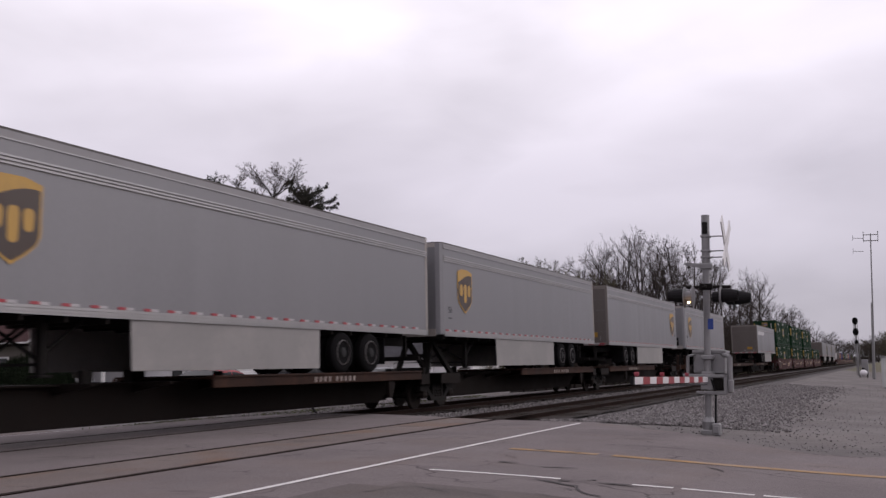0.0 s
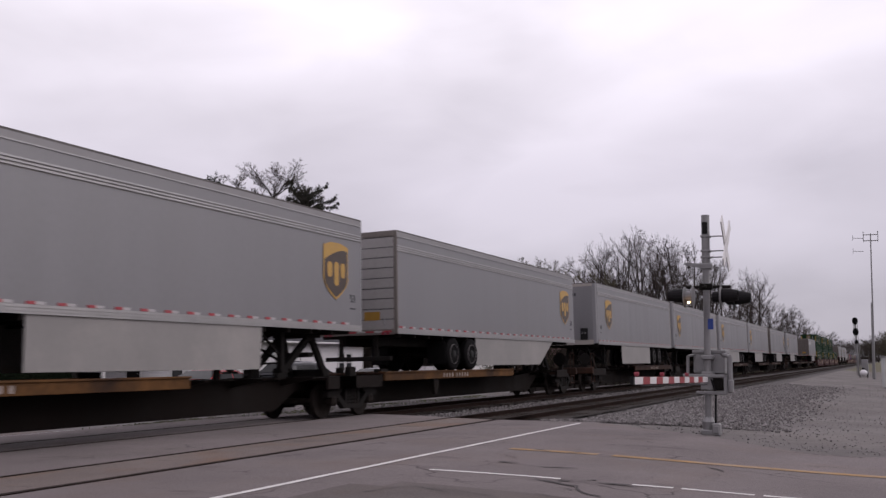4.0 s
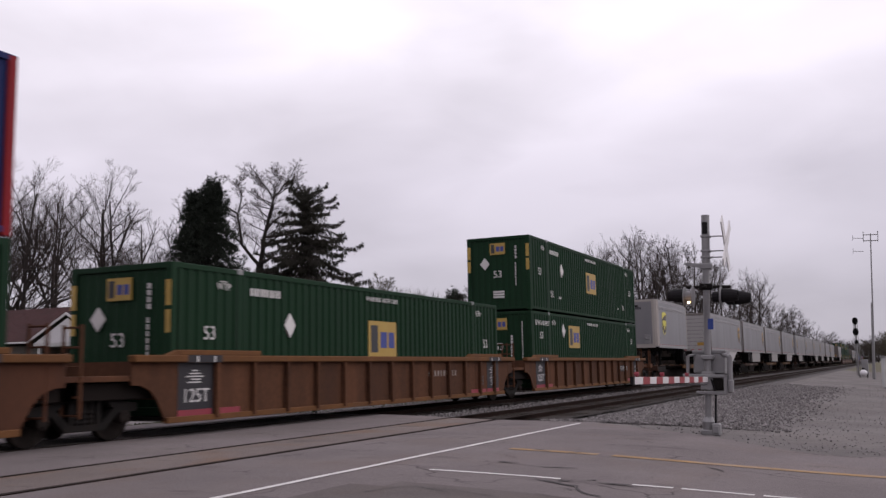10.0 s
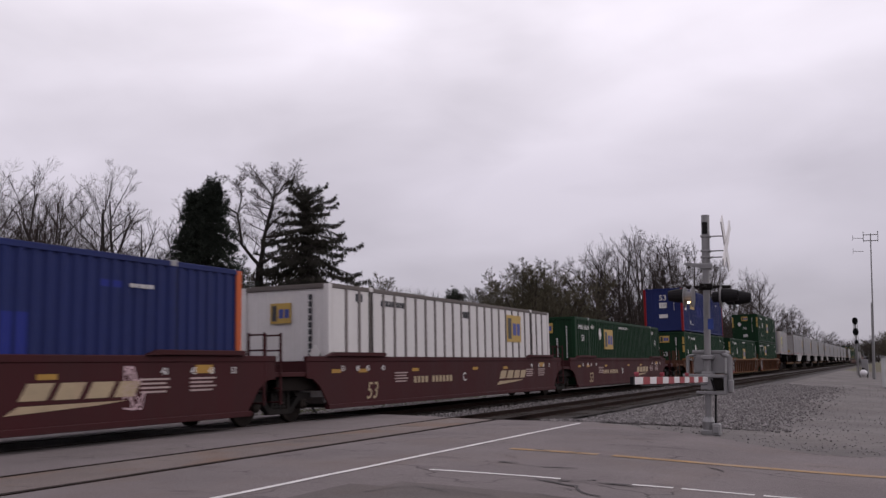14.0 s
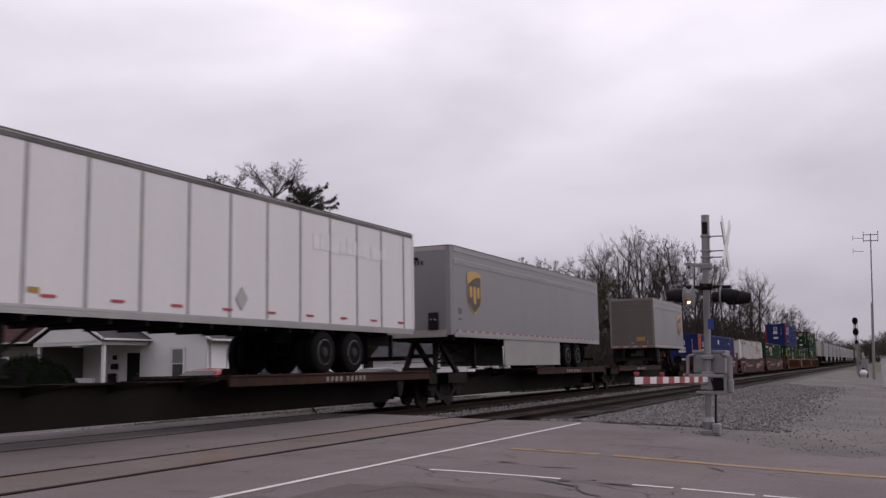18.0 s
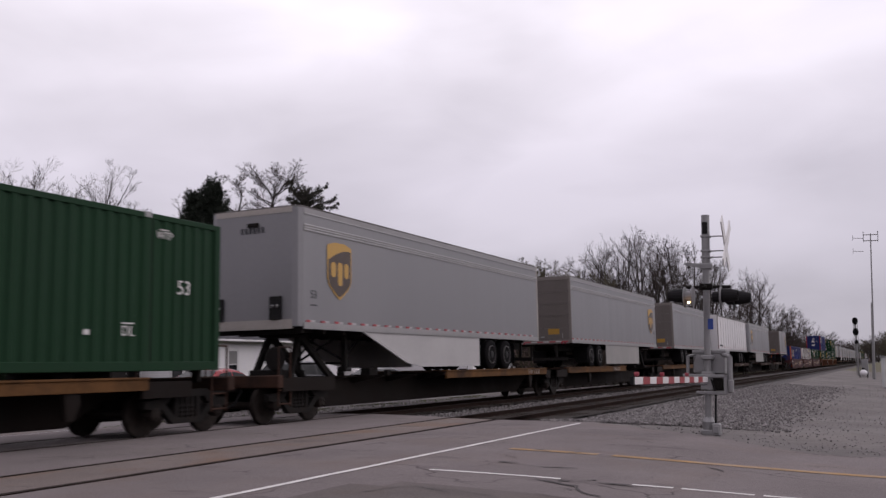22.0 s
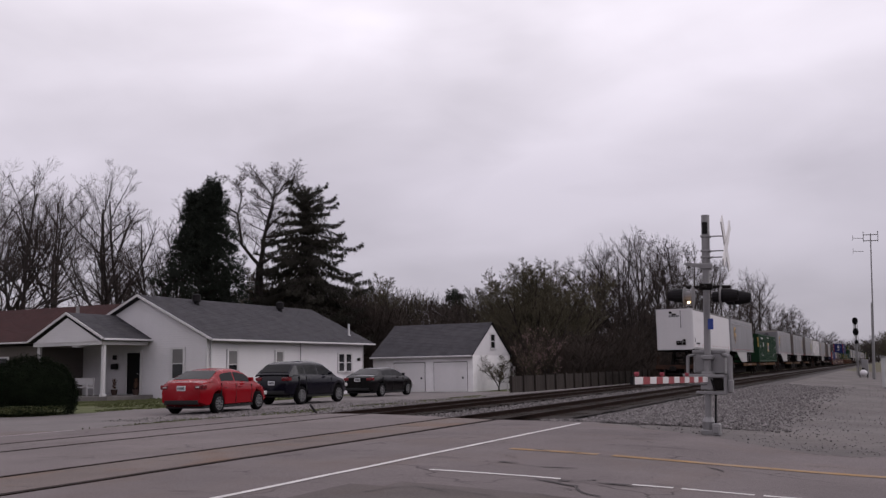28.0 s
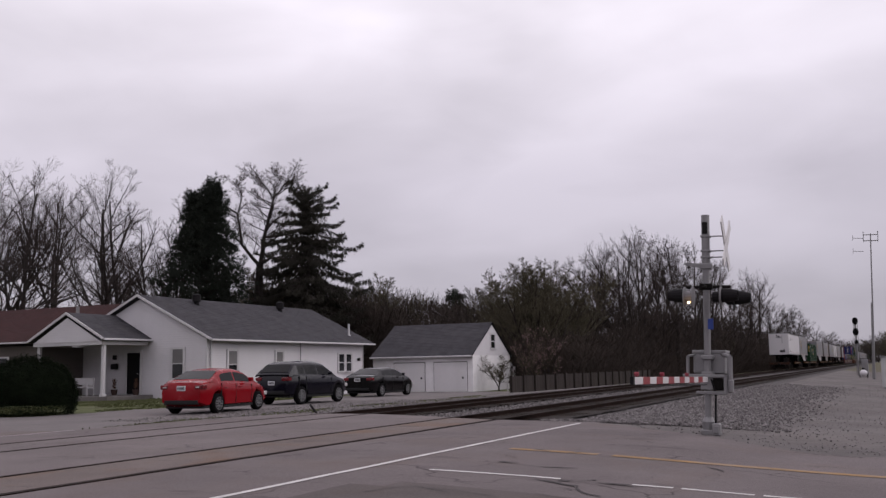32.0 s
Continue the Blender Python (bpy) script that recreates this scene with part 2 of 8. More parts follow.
BALLAST = mat("ballast", (0.082, 0.075, 0.075), 0.95, var=0.35, scale=5, grime=0.5, grime_c=(0.07, 0.06, 0.055), bump=1.0, bump_scale=11)
# oily stone, its colour taken darker still for the shade between the rails
BALLAST_DARK = mat("oily_shaded_ballast", (0.026, 0.021, 0.019), 0.95, var=0.4, scale=4, grime=0.5, grime_c=(0.02, 0.017, 0.016), bump=1.0, bump_scale=11)
GRASS = mat("thin_grass", (0.075, 0.085, 0.035), 0.95, var=0.4, scale=1.2, grime=0.6, grime_c=(0.11, 0.095, 0.07), bump=0.9, bump_scale=25)
DIRT = mat("field_soil", (0.10, 0.09, 0.06), 0.95, var=0.4, scale=0.15, grime=0.5, grime_c=(0.06, 0.065, 0.03), bump=0.6, bump_scale=8)
WHITE_LINE = mat("white_road_paint", (0.56, 0.54, 0.53), 0.7, var=0.2, scale=5, grime=0.5, grime_c=(0.3, 0.28, 0.27))
YELLOW_LINE = mat("worn_yellow_road_paint", (0.28, 0.175, 0.085), 0.75, var=0.3, scale=4, grime=0.8, grime_c=(0.2, 0.17, 0.15))
# rust brown with the web's shadow put into the colour
RAIL = mat("rusty_shaded_rail", (0.022, 0.014, 0.012), 0.9, 0.0, spec=0.03, var=0.3, scale=5, bump=0.2)
RAIL_TOP = mat("dull_rail_head", (0.024, 0.018, 0.0165), 0.8, 0.0, spec=0.05, var=0.25, scale=3)
# creosote tone deepened to include shade from the rails
TIE = mat("creosoted_shaded_tie", (0.024, 0.019, 0.016), 0.9, var=0.3, scale=6, bump=0.4, spread=0.3)
STEEL = mat("galvanised_steel", (0.235, 0.23, 0.235), 0.5, 0.6, var=0.12, scale=6, grime=0.2, grime_c=(0.25, 0.24, 0.23), bump=0.05)
# dirty steel, base and grime colours lowered to carry the shade under the train
DARK_STEEL = mat("shade_darkened_dirty_steel", (0.011, 0.0095, 0.009), 0.8, 0.1, var=0.35, scale=4, grime=0.4, grime_c=(0.020, 0.014, 0.011), bump=0.15)
BLACK = mat("black_paint", (0.012, 0.011, 0.012), 0.7, var=0.2)
RUBBER = mat("tyre_rubber", (0.007, 0.0065, 0.007), 0.85, spec=0.06, var=0.25, scale=5, bump=0.2)
# dirty rim ring made paler than the disc to stand for its highlight
RIM = mat("dirty_highlit_wheel_rim", (0.11, 0.10, 0.10), 0.5, 0.2, var=0.3, grime=0.6, grime_c=(0.05, 0.03, 0.022))
RIM_DARK = mat("dark_wheel_disc", (0.008, 0.0075, 0.0075), 0.6, 0.2)
# ---- ground, road, tracks ----
def smooth(a, b, t):
    t = min(max((t - a) / (b - a), 0), 1)
    return t * t * (3 - 2 * t)


def ground_z(x, y):
    """Height of the bare ground: the crossing lies on a low bank, the land falls a little on both sides."""
    near = -0.30 * smooth(-6.2, 1.5, x)
    far = -0.17 * smooth(-15.6, -18.0, x) - 0.30 * smooth(40, 58, y) * smooth(-15.6, -22.0, x)
    away = -0.22 * smooth(19.5, 32, y) * (smooth(-7.0, -4.0, x))
    bed = -0.42 * smooth(19.8, 20.6, y) * (1 - smooth(-6.8, -5.6, x)) * smooth(-17.2, -15.8, x)
    return near + far + away + bed


def sheet(name, material, xs, ys, lift, keep=None, label="", category="ground", edge=0.0):
    """A sheet that follows the ground, lifted a little above it."""
    s = Shape()
    grid = {}
    for i, x in enumerate(xs):
        for j, y in enumerate(ys):
            grid[i, j] = len(s.v)
            w = noise.noise((x * 0.9, y * 0.9, 3)) * 0.012 if abs(x) < 60 and y < 120 else 0
            s.v.append((x, y, ground_z(x, y) + lift + w * edge))
    for i in range(len(xs) - 1):
        for j in range(len(ys) - 1):
            if keep is None or keep((xs[i] + xs[i + 1]) / 2, (ys[j] + ys[j + 1]) / 2):
                s.f.append((grid[i, j], grid[i + 1, j], grid[i + 1, j + 1], grid[i, j + 1]))
    ob = link(name, s.build(name, True), material)
    return tagged(ob, label, category, kind="structure")


def steps(*parts):
    out = []
    for a, b, d in parts:
        n = max(1, round((b - a) / d))
        out += [a + (b - a) * i / n for i in range(n)]
    return out + [parts[-1][1]]


sheet("ground", DIRT, steps((-3000, -200, 400), (-200, -60, 10), (-60, 15, 0.75), (15, 100, 5), (100, 3000, 400)),
      steps((-500, -20, 60), (-20, 75, 0.75), (75, 200, 5), (200, 4500, 300)), -0.06,
      label="flat dull brown-green land beside the railway", edge=1)


def road_edge(x):
    """Far edge of the asphalt, flared at the crossing."""
    if x > -5.6:
        return 15.6 + 3.4 * smooth(-0.8, -5.9, x) + 0.25 * math.sin(x * 1.7)
    return 19.2 + 2.75 * smooth(-5.8, -13.8, x) if x > -14.6 else 21.9 - 5.4 * smooth(-14.6, -17.0, x)


def strip(name, material, x0, x1, lift, label, category="road", y0=-30.0, thick=0.0, top=None, dx=0.6):
    """A lane of paving between two lines along the tracks, ended by the road's edge."""
    s = Shape()
    n = max(1, round((x1 - x0) / dx))
    cols = []
    for i in range(n + 1):
        x = x0 + (x1 - x0) * i / n
        end = top if top is not None else road_edge(x)
        row = []
        for j in range(61):
            y = y0 + (end - y0) * j / 60
            row.append(len(s.v))
            s.v.append((x, y, ground_z(x, min(y, 19.6)) + lift))
        row.append(len(s.v))
        s.v.append((x, end + 0.06, ground_z(x, min(end, 19.6)) + lift - 0.16))
        cols.append(row)
    for a, b in zip(cols, cols[1:]):
        for j in range(61):
            s.f.append((a[j], b[j], b[j + 1], a[j + 1]))
    if thick:
        for col in (cols[0], cols[-1]):
            lower = []
            for k in col:
                lower.append(len(s.v))
                s.v.append((s.v[k][0], s.v[k][1], s.v[k][2] - thick))
            for j in range(61):
                s.f.append((col[j], col[j + 1], lower[j + 1], lower[j]))
    return tagged(link(name, s.build(name, True), material), label, category, kind="structure")


# dark strips stand in for the shaded gaps on both sides of each rail
GAPS = (0.125, 0.065, 0.13, 0.05)
NEAR_0, NEAR_1, FAR_0, FAR_1 = GAPS
strip("road", ASPHALT, -5.0, 60.0, 0.0, "old grey asphalt road with faint cracks", dx=0.5)
strip("road_approach", ASPHALT, -7.62, -5.0, 0.0, "grey asphalt approach to the railway crossing", thick=0.2)
strip("crossing_panel_near", ASPHALT, NEAR_RAILS[0] + NEAR_0, -7.62, 0.0, "asphalt filling beside the near rail", thick=0.2)
strip("crossing_panel_gauge", PANEL, NEAR_RAILS[1] + NEAR_1, NEAR_RAILS[0] - NEAR_0, -0.006, "brown-stained crossing panels between the rails", thick=0.2)
strip("crossing_panel_middle", CROSSING, FAR_RAILS[0] + FAR_0, NEAR_RAILS[1] - NEAR_1, 0.0, "pale asphalt between the two tracks", thick=0.2)
strip("crossing_panel_far", CROSSING, FAR_RAILS[1] + FAR_1, FAR_RAILS[0] - FAR_0, -0.006, "pale crossing panels on the far track", thick=0.2)
strip("road_far_side", ASPHALT, -70.0, FAR_RAILS[1] - FAR_1, 0.0, "asphalt road leaving the crossing between lawns", thick=0.2)

fill = Shape()
for x, gap in zip((*NEAR_RAILS, *FAR_RAILS), GAPS):
    for a, b in ((-gap - 0.01, -0.034), (0.034, gap + 0.01)):
        k = -40.0
        while k < 21.3:
            q = noise.noise((x, k * 0.8, 1)) * 0.006
            fill.add([(x + a, k, -0.012 + q), (x + b, k, -0.012 + q), (x + b, k + 0.6, -0.012 + q), (x + a, k + 0.6, -0.012 + q)], [(0, 1, 2, 3)])
            k += 0.6
tagged(link("flangeway", fill.build("flangeway"), mat("shaded_gap_fill", (0.008, 0.007, 0.0065), 0.95, spec=0.0, var=0.4, scale=2, grime=0.6, grime_c=(0.028, 0.023, 0.022))), "dark grimy strips painted for the shaded gaps beside the rails", "road", kind="structure")

# wide apron on the camera's side, with broken asphalt
sheet("apron", ASPHALT_WORN, steps((-5.2, 12, 0.4)), steps((-14, 9.4, 0.4)), 0.006,
      keep=lambda x, y: y < 9.1 + 0.35 * noise.noise((x * 0.8, 0, 1)) - 0.25 * max(0, -3.6 - x) ** 2,
      label="broken, patched asphalt apron", category="road")

# gravel lot beyond the road
sheet("gravel_lot", GRAVEL, steps((-6.2, 4, 0.35), (4, 40, 3)), steps((12, 40, 0.35), (40, 140, 2)), -0.028,
      keep=lambda x, y: y > road_edge(x) - 0.3, label="grey gravel lot beside the tracks", edge=1.6)
# driveway and lawn in front of the house
sheet("driveway", mat("pale_driveway", (0.15, 0.135, 0.135), 0.92, var=0.2, scale=0.5, grime=0.35, grime_c=(0.15, 0.13, 0.12), bump=0.5, bump_scale=30),
      steps((-46, -15.4, 0.4)), steps((14, 60, 0.4)), 0.0,
      keep=lambda x, y: (y < 20.6 + 0.115 * (-x - 16) + 0.2 * noise.noise((x, 0, 5)) and y > road_edge(x) - 0.2 and x > -46)
      or (-25.6 + 0.4 * noise.noise((0, y * 0.4, 2)) < x < -18.2 + 0.6 * noise.noise((0, y * 0.5, 9)) and 19 < y < 59) or (-33 < x < -25 and 47 < y < 58.8),
      label="pale gravelly driveway in front of the house", edge=0.6)
sheet("gravel_verge", GRAVEL, steps((-19.2, -15.5, 0.3)), steps((18.5, 62, 0.4)), -0.008,
      keep=lambda x, y: y > road_edge(x) - 0.1 and x > -18.4 + 0.7 * noise.noise((0, y * 0.6, 4)), label="grey gravel verge between driveway and tracks", edge=1.2)
sheet("lawn", GRASS, steps((-75, -15.8, 0.6)), steps((16, 75, 0.6)), -0.02, label="short patchy spring lawn", edge=2)


def road_paint(name, material, x0, x1, y0, y1, label, wob=0.0, n=24, gaps=(), slope=0.0):
    """Thin worn paint that follows the road."""
    s = Shape()
    along_x = x1 - x0 > y1 - y0
    for k in range(n):
        t0, t1 = k / n, (k + 1) / n
        if any(a < (t0 + t1) / 2 < b for a, b in gaps):
            continue
        pts = []
        for t in (t0, t1):
            q = noise.noise((t * 6, x0, 7)) * wob
            if along_x:
                x = x0 + (x1 - x0) * t
                q += slope * (x - x0)
                pts += [(x, y0 + q), (x, y1 + q)]
            else:
                y = y0 + (y1 - y0) * t
                pts += [(x0 + q, y), (x1 + q, y)]
        v = [(x, y, ground_z(x, y) + 0.006) for x, y in pts]
        s.add(v, [(0, 2, 3, 1)] if along_x else [(0, 1, 3, 2)])
    return tagged(link(name, s.build(name), material), label, "road marking", kind="structure")


road_paint("stop_line", WHITE_LINE, -5.855, -5.765, 5.0, 18.7, "long white line along the tracks", 0.035, 60)
road_paint("stop_line_far", WHITE_LINE, -18.05, -17.85, 9.0, 17.0, "faded white line beyond the tracks", 0.03, slope=0.0)
road_paint("centre_line", YELLOW_LINE, -5.1, 30.0, 12.84, 13.04, "worn yellow centre line", 0.10, 160, gaps=((0.040, 0.045),))
road_paint("edge_line", WHITE_LINE, -5.0, 2.0, 10.05, 10.13, "broken thin white edge line", 0.03, 160, gaps=((0.225, 0.335), (0.40, 0.412), (0.52, 0.53), (0.62, 0.635)), slope=0.085)
tar = mat("tar_crack", (0.055, 0.05, 0.05), 0.8, var=0.3)


def crack(pts, w=0.035):
    s = Shape()
    for (a, b), (c, d) in zip(pts, pts[1:]):
        n = max(2, int(math.hypot(c - a, d - b) / 0.12))
        for i in range(n):
            q = [(a + (c - a) * t / n, b + (d - b) * t / n) for t in (i, i + 1)]
            o = [noise.noise((x * 3, y * 3, 4)) * 0.16 + noise.noise((x * 11, y * 11, 4)) * 0.05 for x, y in q]
            ww = [w * max(0.05, 0.1 + noise.noise((x * 2.2, y * 2.2, 8)) * 1.3) for x, y in q]
            v = [(x + k, y + k * 0.6 + e * h, ground_z(x, y) + 0.009) for (x, y), k, h in zip(q, o, ww) for e in (-1, 1)]
            s.add(v, [(0, 2, 3, 1)])
    return tagged(link("road_crack", s.build("road_crack"), tar), "dark tar-filled crack in the asphalt", "road crack", kind="structure")


crack([(-4.9, 9.6), (-4.6, 8.9), (-4.0, 8.4), (-3.6, 7.4), (-3.0, 6.0)], 0.05)
crack([(-3.35, 10.1), (-2.9, 10.15), (-2.5, 10.12)], 0.07)
crack([(-4.3, 13.3), (-3.8, 13.35), (-3.2, 13.3)], 0.06)
crack([(-4.6, 11.3), (-4.0, 11.1), (-3.6, 11.2)], 0.08)
crack([(-5.0, 17.2), (-4.2, 16.6), (-3.6, 16.9)], 0.05)
crack([(-2.2, 13.1), (-2.0, 12.0), (-2.1, 10.9), (-1.6, 9.2)], 0.03)
crack([(-1.2, 12.6), (-0.9, 11.3), (-1.1, 10.2)], 0.03)
crack([(-7.3, 18.3), (-6.9, 15.6), (-7.0, 12.2)], 0.025)
crack([(-4.4, 9.2), (-3.2, 9.0), (-2.0, 8.6), (-0.9, 8.2)], 0.045)
crack([(-5.12, 7.27), (-5.08, 7.78), (-5.08, 8.4), (-5.08, 9.38), (-4.9, 10.02)], 0.06)
crack([(-4.38, 9.38), (-3.84, 9.2), (-3.53, 9.53), (-3.08, 9.49)], 0.06)
crack([(-4.62, 11.27), (-4.0, 11.01)], 0.07)
crack([(-4.79, 12.99), (-4.23, 12.84), (-3.8, 13.36)], 0.07)
crack([(-3.32, 10.15), (-3.02, 10.39)], 0.08)
crack([(-3.2, 13.59), (-2.8, 12.11), (-2.55, 10.82)], 0.03)
crack([(-3.89, 18.47), (-3.78, 16.09), (-3.32, 13.76)], 0.025)
crack([(-4.78, 8.12), (-4.58, 8.7), (-4.09, 8.74), (-3.63, 8.55)], 0.05)
crack([(-2.56, 14.45), (-2.12, 12.41), (-1.66, 10.6)], 0.03)
crack([(-6.46, 15.25), (-5.27, 13.3), (-4.61, 11.73)], 0.025)
crack([(-1.59, 11.89), (-1.44, 11.72), (-1.34, 12.04)], 0.04)
crack([(-3.81, 10.11), (-3.15, 9.72), (-2.71, 9.24)], 0.05)

# trackbed: ballast with a low shoulder on each side
bed = Shape()
prof = [(-17.6, -0.5), (-15.9, -0.19), (-15.2, -0.165), (-12.0, -0.175), (-11.4, -0.2), (-10.6, -0.2), (-9.9, -0.175), (-7.4, -0.165), (-6.75, -0.19), (-5.2, -0.52)]
ys = steps((-60, 19, 8), (19, 70, 0.5), (70, 200, 4), (200, 2500, 100))
for y in ys:
    for x, z in prof:
        k = noise.noise((x * 2.0, y * 1.1, 0)) * 0.035 if y > 18 else -0.05
        bed.v.append((x + noise.noise((x, y * 0.7, 5)) * 0.15, y, z + k))
m_ = len(prof)
for j in range(len(ys) - 1):
    for i in range(m_ - 1):
        bed.f.append((j * m_ + i, j * m_ + i + 1, (j + 1) * m_ + i + 1, (j + 1) * m_ + i))
tagged(link("trackbed", bed.build("trackbed", True), BALLAST), "grey crushed-stone railway ballast", "trackbed", kind="structure")
oil = Shape()
for x0, x1 in ((-15.1, -12.0), (-10.55, -7.2)):
    for a, b in zip(ys, ys[1:]):
        oil.add([(x, y, -0.128 + noise.noise((x * 2.0, y * 1.1, 0)) * 0.03) for x, y in ((x0, a), (x1, a), (x1, b), (x0, b))], [(0, 1, 2, 3)])
tagged(link("track_ballast", oil.build("track_ballast", True), BALLAST_DARK), "oily ballast between the rails, darkened further for their shade", "trackbed", kind="structure")


def railway_track(rails, label):
    t = thing("railway_track", label, "railway track", kind="structure")
    for x in rails:
        s = Shape()
        prof = [(-0.07, -0.17), (0.07, -0.17), (0.07, -0.155), (0.015, -0.135), (0.012, -0.05), (0.036, -0.038), (0.036, -0.004), (-0.036, -0.004), (-0.036, -0.038), (-0.012, -0.05), (-0.015, -0.135), (-0.07, -0.155)]
        s.prism([(x + a, b) for a, b in prof], "y", -60, 2500)
        r = part("rail", s, RAIL, t, "brown rusted rail, darkened for its shadowed web")
        h = Shape().box(x - 0.031, x + 0.031, -60, 2500, -0.004, 0.0)
        part("rail_head", h, RAIL_TOP, r, "polished running surface")
    mid = sum(rails) / 2
    me = Shape().box(-1.3, 1.3, -0.11, 0.11, -0.30, -0.115, 0.015).build("tie")
    me.materials.append(TIE)
    rng = random.Random(3)
    for i in range(140):
        y = 20.9 + i * 0.52
        link("tie", me, None, t, m=pose(mid + rng.uniform(-0.04, 0.04), y + rng.uniform(-0.03, 0.03), rng.uniform(-0.012, 0.012), 0, 0, rng.uniform(-1, 1)))
    return t


railway_track(NEAR_RAILS, "rusty railway track on dark ties beside the road")
railway_track(FAR_RAILS, "railway track under the passing freight train")


def stones(name, n, place, size, material, label, seed):
    """Loose stones, many to count, in one mesh."""
    rng = random.Random(seed)
    base = [Vector(p).normalized() for p in ((1, 0, 0), (-1, 0, 0), (0, 1, 0), (0, -1, 0), (0, 0, 1), (0, 0, -1))]
    faces = [(0, 2, 4), (2, 1, 4), (1, 3, 4), (3, 0, 4), (2, 0, 5), (1, 2, 5), (3, 1, 5), (0, 3, 5)]
    s = Shape()
    for _ in range(n):
        p = place(rng)
        if p is None:
            continue
        r = size * rng.uniform(0.5, 1.25)
        e = Euler([rng.uniform(0, 6.28) for _ in range(3)]).to_matrix()
        q = Vector((rng.uniform(0.7, 1.3), rng.uniform(0.7, 1.3), rng.uniform(0.5, 0.9)))
        s.add([Vector(p) + e @ Vector(a * b for a, b in zip(k * rng.uniform(0.75, 1.2), q)) * r for k in base], faces)
    me = bpy.data.meshes.new(name)
    me.from_pydata(s.v, [], s.f)
    return tagged(link(name, me, material), label, "stones", kind="stuff")


def shoulder(rng):
    y = 19.4 + 40 * rng.random() ** 1.8
    x = rng.uniform(-7.0, -4.4) + (rng.uniform(0, 2.6) if rng.random() < 0.45 else 0)
    if y < road_edge(x) + 0.15:
        return None
    z = -0.17 - 0.33 * smooth(-6.75, -5.2, x) if x < -5.25 else ground_z(x, y) - 0.02
    return x, y, max(z, ground_z(x, y) - 0.02) + 0.012


def lot(rng):
    y = 16 + 50 * rng.random() ** 1.7
    x = rng.uniform(-5.2, 3.0)
    return (x, y, ground_z(x, y) - 0.02) if y > road_edge(x) + 0.1 else None


def between(rng):
    y = 20.6 + 45 * rng.random() ** 1.6
    return rng.choice((rng.uniform(-12.2, -10.4), rng.uniform(-16.6, -15.2))), y, -0.16


def verge(rng):
    y = 20.2 + 16 * rng.random() ** 1.3
    x = rng.uniform(-20.5, -15.3)
    return (x, y, ground_z(x, y) + 0.004) if y > road_edge(x) + 0.1 else None


m_stone = mat("pale_broken_stone", (0.165, 0.152, 0.152), 0.9, var=0.95, scale=9)
stones("ballast_stones", 22000, shoulder, 0.040, m_stone, "pale crushed stones on the ballast shoulder", 1)
stones("lot_stones", 3500, lot, 0.02, m_stone, "small stones scattered over the gravel lot", 2)
stones("track_stones", 5000, between, 0.045, m_stone, "crushed stones between and beside the tracks", 3)
stones("verge_stones", 4200, verge, 0.030, m_stone, "broken stones along the driveway's edge", 4)
# ---- the freight train ----
SILVER = mat("silver_trailer_skin", (0.182, 0.177, 0.186), 0.42, 0.25, var=0.10, scale=1.1, grime=0.3, grime_c=(0.15, 0.143, 0.146), streak=True, bump=0.02, bump_scale=5)
SILVER_RAIL = mat("bare_aluminium_rail", (0.31, 0.30, 0.30), 0.42, 0.5, var=0.12, scale=2, grime=0.4, grime_c=(0.28, 0.26, 0.25))
TOP_SILVER = mat("pale_upper_side_rail", (0.235, 0.226, 0.232), 0.5, 0.2, var=0.12, scale=1.5, grime=0.4, grime_c=(0.15, 0.14, 0.14), streak=True)
FRAME_DULL = mat("dull_brown_door_frame", (0.17, 0.15, 0.14), 0.7, 0.1, var=0.2, scale=1.5, grime=0.6, grime_c=(0.06, 0.05, 0.045), streak=True)
RIB_LIGHT = mat("pale_aluminium_rib", (0.33, 0.32, 0.325), 0.45, 0.3, var=0.12, scale=2, grime=0.3, grime_c=(0.2, 0.19, 0.19))
ROOF_EDGE = mat("dirty_roof_rail", (0.12, 0.11, 0.107), 0.7, 0.2, var=0.4, scale=1.2, grime=0.8, grime_c=(0.035, 0.03, 0.028))
NOSE_BAND = mat("dirty_grey_nose_corner", (0.33, 0.30, 0.28), 0.6, 0.2, var=0.2, scale=1.5, grime=0.5, grime_c=(0.17, 0.14, 0.12), streak=True)
DOOR_GREY = mat("grey_roll_door", (0.110, 0.095, 0.089), 0.7, var=0.15, scale=1.0, grime=0.4, grime_c=(0.12, 0.105, 0.10), streak=True)
DOOR_PALE = mat("pale_slatted_door", (0.29, 0.275, 0.272), 0.55, var=0.15, scale=1.2, grime=0.5, grime_c=(0.24, 0.21, 0.2), streak=True)
VAN_WHITE = mat("white_trailer_skin", (0.54, 0.52, 0.53), 0.45, var=0.07, scale=0.9, grime=0.3, grime_c=(0.52, 0.49, 0.48), streak=True)
SKIRT = mat("pale_plastic_skirt", (0.23, 0.218, 0.212), 0.6, var=0.1, scale=0.8, grime=0.4, grime_c=(0.34, 0.31, 0.29))
SKIRT_WHITE = mat("white_plastic_skirt", (0.36, 0.345, 0.345), 0.55, var=0.1, scale=0.8, grime=0.3, grime_c=(0.42, 0.39, 0.38))
TAPE_RED = mat("red_reflective_tape", (0.30, 0.022, 0.035), 0.4, var=0.15)
TAPE_WHITE = mat("white_reflective_tape", (0.36, 0.345, 0.345), 0.4, var=0.1)
GOLD = mat("gold_emblem", (0.40, 0.225, 0.035), 0.45, var=0.1, scale=6)
LEMON = mat("yellow_emblem", (0.62, 0.56, 0.06), 0.45, var=0.08, scale=6)
